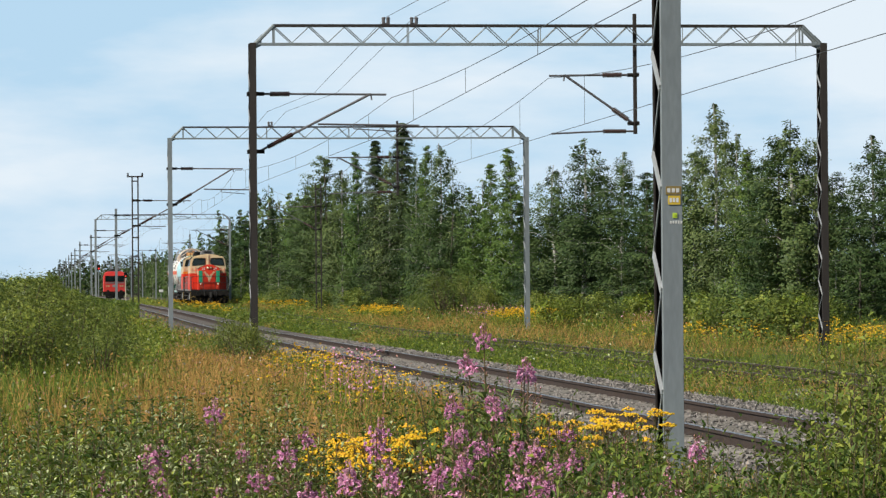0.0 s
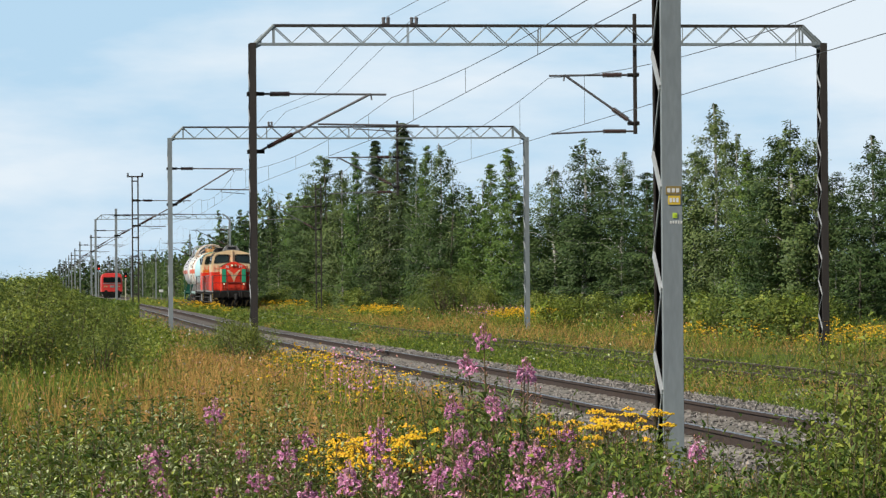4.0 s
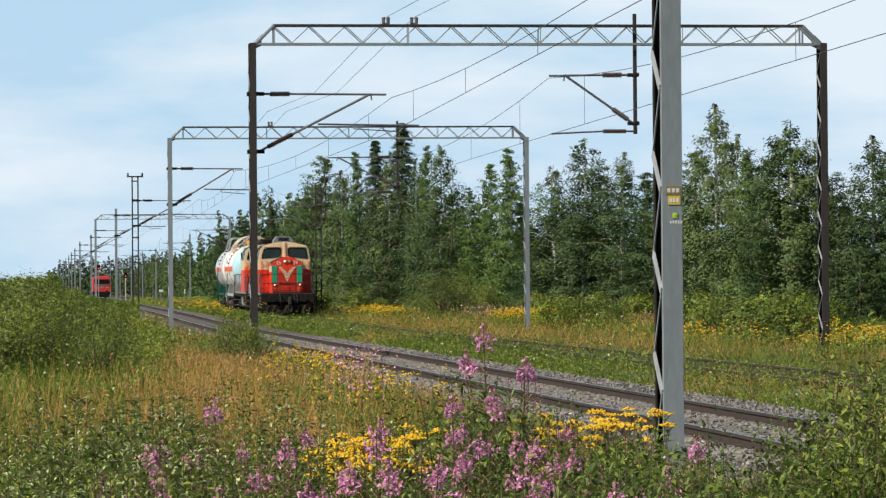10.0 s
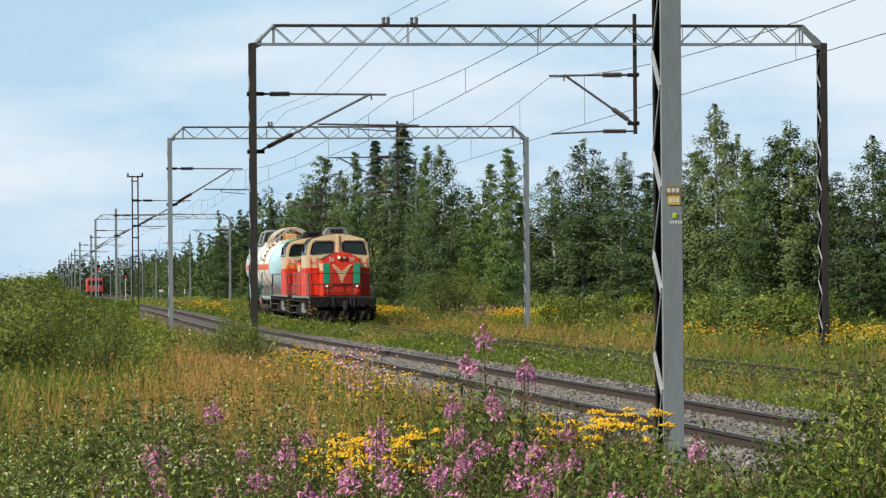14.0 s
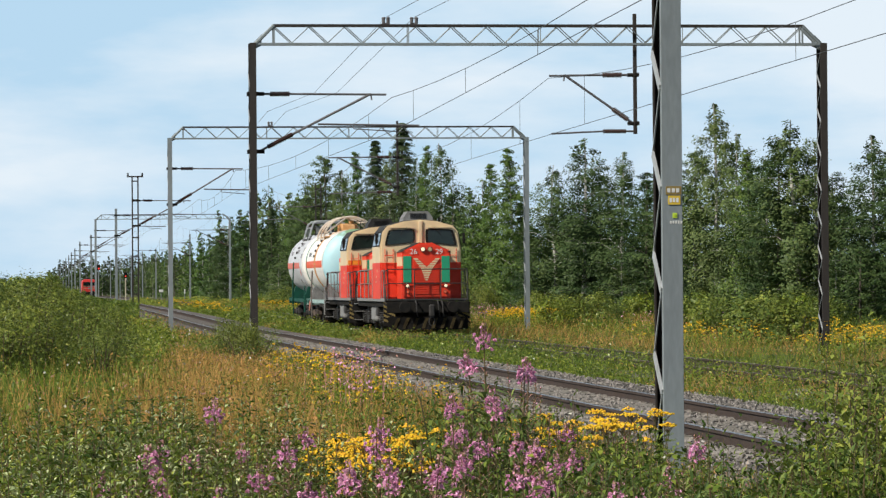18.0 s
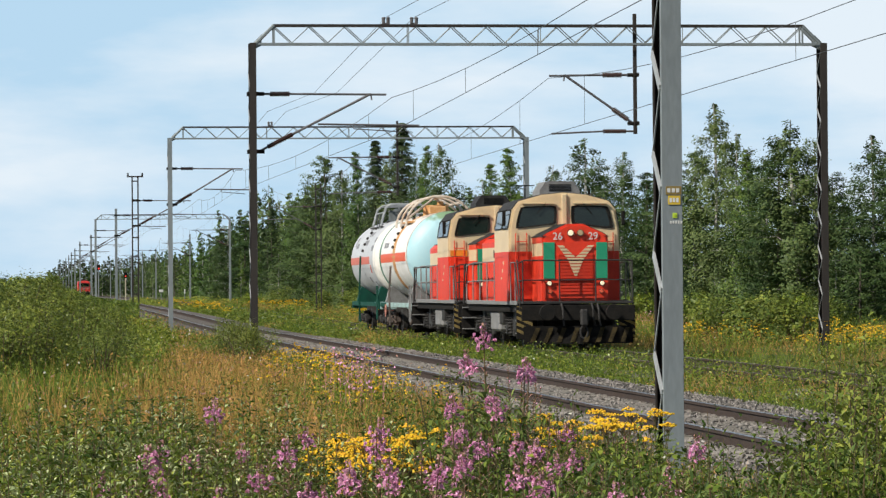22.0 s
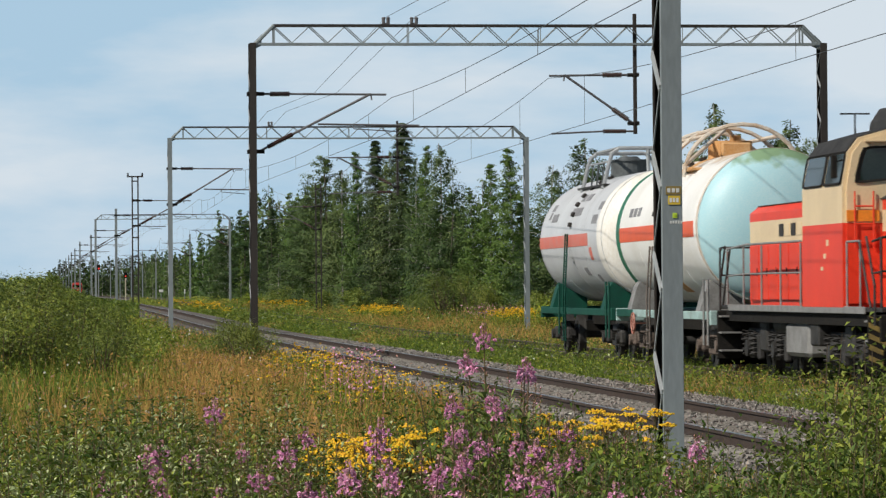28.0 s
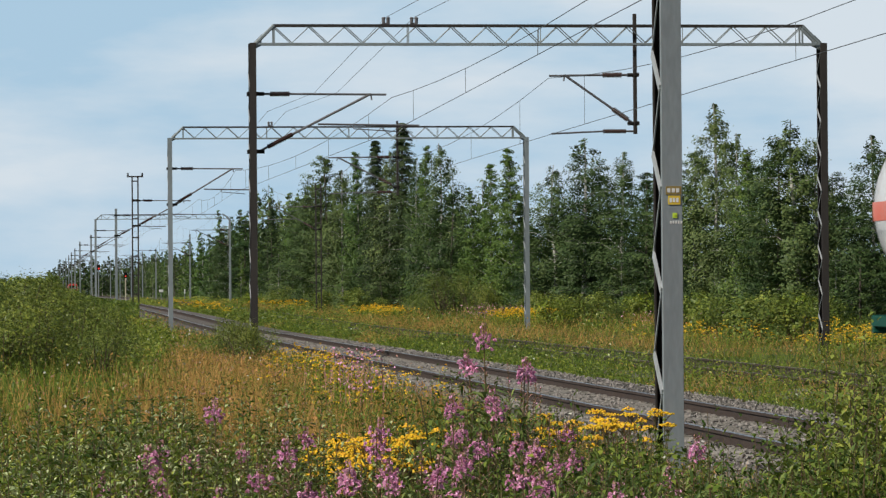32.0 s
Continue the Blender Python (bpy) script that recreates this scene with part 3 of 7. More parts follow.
# ---- wires ----
def wires():
    def line(name, pts, r, parent):
        b = B()
        sweep(b, pts, r, 5)
        return part(name, b, M_WIRE, parent)

    for centre, stag, zc, up, sag in ((8.75, 0.45, 5.68, 0.88, 0.45), (13.33, -0.06, 5.58, 1.47, 0.80)):
        root = new("overhead_line")
        tagged(root, "thin dark overhead contact line with droppers", "overhead line", "overhead lines")
        sup = [-25.0, 31.6, 91.2, 147.0, 199.5, 262, 325.0, 400, 470, 530, 590, 650, 720]
        cont, mess = [], []
        for k, (a, c) in enumerate(zip(sup, sup[1:])):
            for i in range(11):
                u = i / 10
                y = a + (c - a) * u
                x = centre + bend(y) + stag * (1 - 2 * u) * (-1 if k % 2 else 1)
                zm = zc + up - 4 * sag * u * (1 - u)
                cont.append((x, y, zc + rise(y)))
                mess.append((x, y, zm + rise(y)))
                if i % 2 and y < 420:
                    b = B()
                    tube(b, (x, y, zc + rise(y)), (x, y, zm + rise(y)), 0.005, n=4)
                    part("dropper", b, M_WIRE, root)
        line("contact_wire", cont, 0.0075, root)
        line("messenger_wire", mess, 0.0075, root)
    for x, z in ((9.05, 8.62), (9.78, 8.62)):
        ob = line("feeder_wire", [(x + (i - 8) * 0.02, 91.2 + (i - 8) * 12, z - 0.6 * math.sin(i / 4 * math.pi) ** 2) for i in range(14)], 0.007, None)
        tagged(ob, "thin dark feeder wire above the portals", "wire", "feeder wires")


wires()


# ---- trees ----
def leaf_mesh(name, p, out, rng, size, thin, mat, parent):
    """Pointed leaves as single triangles round the points p, facing outwards more than not; one island each."""
    n = len(p)
    nn = out * 0.8 + rng.normal(0, 0.42, (n, 3))
    nn[:, 2] += 0.25
    nn /= np.linalg.norm(nn, axis=1)[:, None] + 1e-9
    a = np.cross(nn, rng.normal(size=(n, 3)))
    a /= np.linalg.norm(a, axis=1)[:, None] + 1e-9
    s = (size * rng.uniform(0.6, 1.4, n))[:, None]
    w = np.cross(nn, a) * s * thin * 0.5
    a *= s
    v = np.stack([p - a * 0.4 + w, p - a * 0.4 - w, p + a * 0.6], 1).reshape(-1, 3).astype(np.float32)
    me = bpy.data.meshes.new(name)
    me.vertices.add(3 * n)
    me.vertices.foreach_set("co", v.ravel())
    me.loops.add(3 * n)
    me.loops.foreach_set("vertex_index", np.arange(3 * n, dtype=np.int32))
    me.polygons.add(n)
    me.polygons.foreach_set("loop_start", np.arange(0, 3 * n, 3, dtype=np.int32))
    me.materials.append(mat)
    me.update(calc_edges=True)
    ob = new(name, me)
    ob.parent = parent
    return ob


TREE_NAMES = {"birch": "birch_tree", "aspen": "aspen_tree", "spruce": "spruce_tree", "young": "young_birch_tree"}


def tree(kind, seed, limbs, tufts, per, leaf):
    """A tree 10 m high and about 4 m across: trunk, curved limbs, tufts of leaves along them; birch twigs hang."""
    rng = np.random.RandomState(seed)
    height = 10.0
    root = new(TREE_NAMES[kind])
    b = B()
    bow, turn = rng.uniform(0.1, 0.3), rng.uniform(0, 6.28)

    def axis(z):
        k = bow * math.sin(z * 0.36 + seed) * z / height
        return np.array([k * math.cos(turn), k * math.sin(turn), z])

    zs = [-0.5, 1.5, 3.2, 5.0, 6.8, 8.4, 9.8]
    r0 = 0.12 if kind != "young" else 0.085
    for i in range(6):
        tube(b, axis(zs[i]), axis(zs[i + 1]), r0 * (1 - i / 6.6), r0 * (1 - (i + 1) / 6.6) + 0.004, n=7, caps=False)
    low = {"birch": 0.16, "aspen": 0.06, "spruce": 0.05, "young": 0.04}[kind]
    pts, outs = [], []
    for i in range(limbs):
        f = (i + rng.rand()) / limbs
        z = height * (low + (0.985 - low) * f)
        if kind == "spruce":
            rad, lift, sag, start = 1.75 * (1 - f) ** 0.8 + 0.12, 0.05, 0.38, 0.2
        elif kind == "young":
            rad, lift, sag, start = (2.0 * (1 - f) ** 0.75 * min(1, 0.6 + 3 * f) + 0.06) * rng.uniform(0.7, 1.1), 0.95, 0.2, 0.22
        elif kind == "birch":
            rad, lift, sag, start = (2.15 * (1 - f) ** 0.40 * min(1, 0.6 + 1.2 * f) + 0.04) * rng.uniform(0.75, 1.15), 1.15, 0.8, 0.35
        else:
            rad, lift, sag, start = 2.05 * math.sin(math.pi * (0.22 + 0.76 * f)) ** 0.7 + 0.06, 0.6, 0.2, 0.3
        a = i * 2.4 + rng.uniform(-0.5, 0.5)
        l = rad * (rng.uniform(0.55, 1.2) if kind != "spruce" else rng.uniform(0.8, 1.12))
        dr = np.array([math.cos(a), math.sin(a), 0.0])
        base = axis(max(0.2, z - lift * l * 0.7))
        at = lambda u: base + dr * l * u + np.array([0, 0, l * (lift * u - sag * u * u)])
        if i % 2 == 0:
            tube(b, at(0), at(0.5), 0.035 * (1.25 - f), 0.018, n=4, caps=False)
            tube(b, at(0.5), at(1.0), 0.018, 0.005, n=4, caps=False)
        for k in range(tufts):
            u = start + (1.02 - start) * (k + rng.rand()) / tufts
            m = max(2, int(per * rng.uniform(0.3, 1.7) * (1 if kind == "spruce" else (1.1 - 0.3 * f) * (0.25 + 0.75 * min(1.0, l / 1.6)))))
            sp = 0.06 + 0.15 * l * (1.1 - 0.4 * u)
            g = rng.normal(0, 1, (m, 3)) * np.array([sp, sp, sp * (0.55 if kind != "spruce" else 0.3)])
            q = at(u) + g
            if kind == "birch":
                q[:, 2] -= np.abs(rng.normal(0, 0.42, m)) * rng.uniform(0.2, 1.9)
                q[:, :2] = at(u)[:2] + (q[:, :2] - at(u)[:2]) * 0.75
            pts.append(q)
            o = dr * (0.6 + 0.6 * u) + g / (sp * 3.0) + np.array([0, 0, 0.25 + 0.5 * f])
            outs.append(o)
    part("trunk", b, M_BARK if kind in ("birch", "young") else M_DBARK, root)
    mat = {"birch": M_BIRCH, "aspen": M_ASPEN, "spruce": M_SPRUCE, "young": M_YOUNG}[kind]
    crown = leaf_mesh("crown", np.concatenate(pts), np.concatenate(outs), rng, leaf, 0.72 if kind != "spruce" else 0.3, mat, root)
    tagged(crown, kind="stuff")
    return root


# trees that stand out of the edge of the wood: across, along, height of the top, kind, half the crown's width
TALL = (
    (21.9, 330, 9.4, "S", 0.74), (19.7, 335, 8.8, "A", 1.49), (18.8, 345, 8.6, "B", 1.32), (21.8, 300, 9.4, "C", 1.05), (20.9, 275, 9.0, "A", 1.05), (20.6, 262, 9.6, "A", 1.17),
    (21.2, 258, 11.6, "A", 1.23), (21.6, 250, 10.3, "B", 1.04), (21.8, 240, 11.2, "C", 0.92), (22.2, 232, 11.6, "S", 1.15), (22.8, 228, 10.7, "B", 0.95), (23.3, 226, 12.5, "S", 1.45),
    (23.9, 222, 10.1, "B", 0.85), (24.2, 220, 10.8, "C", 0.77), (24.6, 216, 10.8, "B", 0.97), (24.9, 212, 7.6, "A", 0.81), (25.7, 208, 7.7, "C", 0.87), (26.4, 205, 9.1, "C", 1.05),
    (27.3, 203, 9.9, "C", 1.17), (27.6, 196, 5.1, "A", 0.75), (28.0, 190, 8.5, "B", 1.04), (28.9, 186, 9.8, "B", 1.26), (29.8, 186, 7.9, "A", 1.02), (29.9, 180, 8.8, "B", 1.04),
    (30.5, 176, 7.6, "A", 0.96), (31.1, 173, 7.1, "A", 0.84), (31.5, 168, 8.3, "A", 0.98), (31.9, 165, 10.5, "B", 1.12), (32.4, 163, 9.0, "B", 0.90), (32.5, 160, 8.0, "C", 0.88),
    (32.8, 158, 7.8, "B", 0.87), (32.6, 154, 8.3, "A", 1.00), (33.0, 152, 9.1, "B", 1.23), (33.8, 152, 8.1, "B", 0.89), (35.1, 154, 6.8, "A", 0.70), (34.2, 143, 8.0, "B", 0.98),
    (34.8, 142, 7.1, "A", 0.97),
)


LABELS = {"birch": "birch tree with pale trunk and hanging twigs", "aspen": "bushy dark green deciduous tree in leaf", "spruce": "dark green spruce tree", "young": "young pointed birch tree with dense green leaves"}


def forest():
    rng = random.Random(11)
    kinds = {"S": "spruce", "A": "aspen", "B": "birch", "C": "young"}
    near = {"B": [], "A": [], "C": [], "S": []}
    for code, count in (("B", 4), ("A", 3), ("C", 2), ("S", 1)):
        for i in range(count):
            sp = code == "S"
            near[code].append((kinds[code], tree(kinds[code], 31 * i + ord(code), {"B": 50, "A": 66, "C": 84, "S": 110}[code], 8, {"B": 50, "A": 42, "C": 36, "S": 24}[code], 0.1 if not sp else 0.15), []))
    middle = {c: [(kinds[c], tree(kinds[c], 200 + ord(c) + i, 44, 5, 15, 0.19 if c != "S" else 0.26), []) for i in range(2)] for c in "BACS"}
    far = {c: [(kinds[c], tree(kinds[c], 250 + ord(c) + i, 40, 4, 10, 0.30), []) for i in range(2)] for c in "BCS"}
    low = {c: [(kinds[c], tree(kinds[c], 300 + ord(c), 26, 4, 7, 0.5), [])] for c in "BAS"}

    def put(pool, code, x, y, h, half):
        kind, ob, used = rng.choice(pool[code])
        k = half / 1.95
        m = Matrix.LocRotScale((x, y, ground_z(x, y) - (0.06 if y < 335 else 0.4)), Euler((0, 0, rng.uniform(0, 6.28))), (k, k, h / 10))
        if not used:
            ob.matrix_basis = m
            c = ob
        else:
            c = copy_thing(ob, Matrix.Identity(4))
            c.matrix_basis = m
        used.append(1)
        tagged(c, LABELS[kind], "tree", "trees along the railway")

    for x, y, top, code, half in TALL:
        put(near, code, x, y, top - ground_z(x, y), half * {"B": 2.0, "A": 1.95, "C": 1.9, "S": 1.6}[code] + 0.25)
    # lower young growth filling the edge between and under them
    y = 104.0
    while y < 335:
        edge = 34.5 - 13.5 * smooth(135, 250, y) + 0.9 * math.sin(y * 0.13)
        deep = 1 + 0.5 * smooth(236, 262, y)
        if rng.random() < (0.25 if 150 < y < 192 else 0.6):
            put(middle, rng.choice("AACB"), edge - 0.4 + rng.uniform(-0.8, 0.8), y + rng.uniform(-1.2, 1.2), rng.uniform(2.4, 4.2) * deep, rng.uniform(0.9, 1.5))
        if not 152 < y < 190:
            put(middle, rng.choice("AACS"), edge + 2.4 + rng.uniform(-0.8, 0.8), y + rng.uniform(-1.2, 1.2), rng.uniform(3.6, 5.0) * deep, rng.uniform(1.2, 1.7))
        if 205 < y < 268:
            put(middle, rng.choice("ABCB"), edge + 1.8 + rng.uniform(-0.6, 0.6), y + rng.uniform(-1.5, 1.5), rng.uniform(6.8, 8.4), rng.uniform(1.5, 2.0))
        if y > 130:
            put(middle, rng.choice("ASBS"), edge + 5.0 + rng.uniform(-0.8, 0.8), y + rng.uniform(-1.2, 1.2), rng.uniform(4.4, 5.6) * deep, rng.uniform(1.3, 1.8))
        y += 4.0 if y < 240 else 5.0
    # the wood behind the edge
    for _ in range(46):
        yy = rng.uniform(120, 330)
        put(middle, rng.choice("ABSS"), 43 - 13.5 * smooth(135, 250, yy) + rng.uniform(0, 6), yy, rng.uniform(5.2, 6.6) + 2.0 * smooth(200, 245, yy), 1.9)
    # further woods, closing the view along both sides
    y = 335.0
    while y < 900:
        for row in range(2):
            put(far, rng.choice("BBCCS"), 24 + bend(y) + row * 5 + rng.uniform(-2, 2), y + rng.uniform(-3, 3), rng.uniform(9.0, 13.0) * (1 - 0.2 * smooth(440, 560, y)), 2.2)
        y += 8
    for i in range(52):
        yy = rng.uniform(1260, 1400)
        put(low, rng.choice("BASS"), yy * (0.004 + 0.032 * (i + rng.random()) / 52), yy, rng.uniform(10.0, 13.5) + 0.07 * i, 2.8)
    for i in range(100):
        put(low, rng.choice("BASS"), rng.uniform(-70, 75), 1650 + rng.uniform(0, 120), rng.uniform(6.5, 10), 2.8)
    for i in range(40):
        yy = rng.uniform(330, 800)
        put(low, rng.choice("BAS"), -0.012 * yy - 6 - 34 * rng.random(), yy, rng.uniform(6, 10), 2.0)
    for i in range(26):
        put(low, rng.choice("BAS"), 46 + 40 * rng.random(), rng.uniform(20, 300), rng.uniform(5, 7), 2.6)
    for i in range(26):
        put(low, rng.choice("BAS"), -30 - 30 * rng.random(), rng.uniform(-60, 300), rng.uniform(7, 11), 2.6)


forest()


# ---- locomotives and wagons: x across, y from the front beam to the rear, z from the rail head ----
def text_mesh(body, size, parent, m, mat, name="numeral"):
    cu = bpy.data.curves.new(name, "FONT")
    cu.body, cu.size, cu.extrude, cu.align_x, cu.align_y = body, size, 0.004, "CENTER", "CENTER"
    tmp = new(name, cu)
    me = bpy.data.meshes.new_from_object(tmp.evaluated_get(bpy.context.evaluated_depsgraph_get()))
    bpy.data.objects.remove(tmp)
    me.materials.clear()
    me.materials.append(mat)
    ob = new(name, me)
    ob.parent = parent
    ob.matrix_basis = m
    return ob


def wheelset(parent, y, r, gauge=0.80):
    b = B()
    for x in (-gauge, gauge):
        tube(b, (x - 0.065, 0, 0), (x + 0.065, 0, 0), r, n=28)
        tube(b, (x * 0.9 - 0.02, 0, 0), (x * 0.9 + 0.02, 0, 0), r + 0.03, n=28)
        for k in range(6):
            a = k * math.pi / 3
            box(b, x * 1.09 - 0.012, x * 1.09 + 0.012, -0.03, 0.03, r * 0.3, r * 0.75, m=Matrix.Rotation(a, 4, "X"))
    tube(b, (-1.0, 0, 0), (1.0, 0, 0), 0.09, n=10)
    ob = part("wheelset", b, M_DGREY, parent, "dark steel wheels on an axle")
    ob.location = (0, y, r)
    return ob


def spring(b, x, y, z0, z1, r=0.085, mat=0, turns=5.5, wire=0.017):
    """A coil spring: one round wire wound up a helix."""
    n, rows = int(turns * 10), []
    for i in range(n + 1):
        a = i / 10 * 2 * math.pi
        c = Vector((x + r * math.cos(a), y + r * math.sin(a), z0 + (z1 - z0) * i / n))
        o = Vector((math.cos(a), math.sin(a), 0))
        rows.append([b.verts.new(c + o * wire * math.cos(k * 1.5708) + Vector((0, 0, wire * math.sin(k * 1.5708)))) for k in range(4)])
    for p, q in zip(rows, rows[1:]):
        for k in range(4):
            b.faces.new((p[k], p[(k + 1) % 4], q[(k + 1) % 4], q[k]))
    b.faces.new(rows[0][::-1])
    b.faces.new(rows[-1])
    bmesh.ops.recalc_face_normals(b, faces=b.faces)


def loco_bogie(parent, y, half):
    sides = {}
    for s in (-1, 1):
        g = B()
        box(g, s * 1.14 - 0.05, s * 1.14 + 0.05, y - half - 0.55, y + half + 0.55, 0.62, 0.86, 0.03)
        for k in (-1, 1):
            box(g, s * 1.17 - 0.1, s * 1.17 + 0.1, y + k * half - 0.19, y + k * half + 0.19, 0.32, 0.72, 0.05)
            tube(g, (s * 1.2, y + k * half, 0.5), (s * 1.33, y + k * half, 0.5), 0.15, n=14)
            box(g, s * 1.16 - 0.06, s * 1.16 + 0.06, y + k * half - 0.62, y + k * half - 0.42, 0.3, 0.75, 0.03)
        box(g, s * 1.16 - 0.09, s * 1.16 + 0.09, y - 0.3, y + 0.3, 0.45, 1.0, 0.04)
        sides[s] = part("bogie_side_frame", g, M_DGREY, parent, "dark grey bogie frame with axle boxes")
    for s in (-1, 1):
        for k in (-1, 1):
            for d in (-0.32, 0.32):
                b = B()
                spring(b, s * 1.24, y + k * half + d, 0.35, 0.82)
                part("coil_spring", b, M_DGREY, sides[s])
    b = B()
    box(b, -1.0, 1.0, y - half - 0.4, y + half + 0.4, 0.55, 0.9)
    part("bolster", b, M_BLACK, parent)


def railing(name, parent, pts, posts, z0, r=0.02, mid=True, mat=None):
    """A handrail with its middle rail and posts as parts of it."""
    mat = mat or M_DGREY
    b = B()
    pipe(b, pts, r)
    top = part(name, b, mat, parent)
    if mid:
        b = B()
        pipe(b, [(p[0], p[1], (p[2] + z0) / 2 + 0.02) for p in pts], r * 0.8)
        part("middle_rail", b, mat, top)
    for x, y, z in posts:
        b = B()
        tube(b, (x, y, z0), (x, y, z), r, n=6)
        part("post", b, mat, top)
    return top


def loco_shell(parent, name, profile, y0, y1, mats, bulge=0.0, split=None):
    """A body drawn out along y, bevelled; faces take the material of their height."""
    b = B()
    prism(b, profile, y0, y1)
    bmesh.ops.bevel(b, geom=[e for e in b.edges if abs(e.verts[0].co.y - e.verts[1].co.y) < 1e-6], offset=0.06, segments=2, affect="EDGES")
    for z in split or ():
        bmesh.ops.bisect_plane(b, geom=list(b.verts) + list(b.edges) + list(b.faces), plane_co=(0, 0, z), plane_no=(0, 0, 1))
    for f in b.faces:
        z = f.calc_center_median().z
        f.material_index = sum(z > s for s in split or ())
    return part(name, b, mats, parent)


def pane_frame(parent, corners, depth, mat_frame, grow=0.045):
    """A window: rounded rubber frame and a glass pane laid on a flat or sloping face (corners in turn)."""
    cs = [Vector(c) for c in corners]
    n = (cs[1] - cs[0]).cross(cs[3] - cs[0]).normalized()
    mid = sum(cs, Vector()) / len(cs)

    def ring(k, off):
        out = []
        for i, c in enumerate(cs):
            p, q = cs[i - 1], cs[(i + 1) % len(cs)]
            r = 0.13
            a, d = c + (p - c).normalized() * r, c + (q - c).normalized() * r
            out += [a, a.lerp(c, 0.7).lerp(d.lerp(c, 0.7), 0.5), d]
        return [mid + (v - mid) * k + n * off for v in out]

    b = B()
    k = 1 + grow * 2 / max((cs[0] - mid).length, 0.1)
    outer = [b.verts.new(v) for v in ring(k, 0.0)]
    top = [b.verts.new(v) for v in ring(k * 0.99, depth + 0.012)]
    inner = [b.verts.new(v) for v in ring(1.0, depth)]
    m = len(outer)
    for i in range(m):
        j = (i + 1) % m
        b.faces.new((outer[i], outer[j], top[j], top[i]))
        b.faces.new((top[i], top[j], inner[j], inner[i]))
    bmesh.ops.recalc_face_normals(b, faces=b.faces)
    w = part("window", b, mat_frame, parent)
    b = B()
    b.faces.new([b.verts.new(v) for v in ring(0.995, depth - 0.004)])
    part("pane", b, M_GLASS, w)
    return w


def lamp(parent, x, y, z, r, mat, label, name="headlight"):
    b = B()
    tube(b, (x, y, z), (x, y - 0.07, z), r * 1.2, n=16)
    h = part(name, b, M_DGREY, parent)
    b = B()
    tube(b, (x, y - 0.07, z), (x, y - 0.085, z), r, r * 0.85, n=16)
    part("lens", b, mat, h, label)


M_LAMP = glowing("warm_lamp", (1.0, 0.84, 0.58), 0.4)
M_LENS = material("lamp_glass", (0.50, 0.36, 0.20), rough=0.1)
M_AMBER = material("orange_panel", (0.80, 0.26, 0.02), rough=0.5)


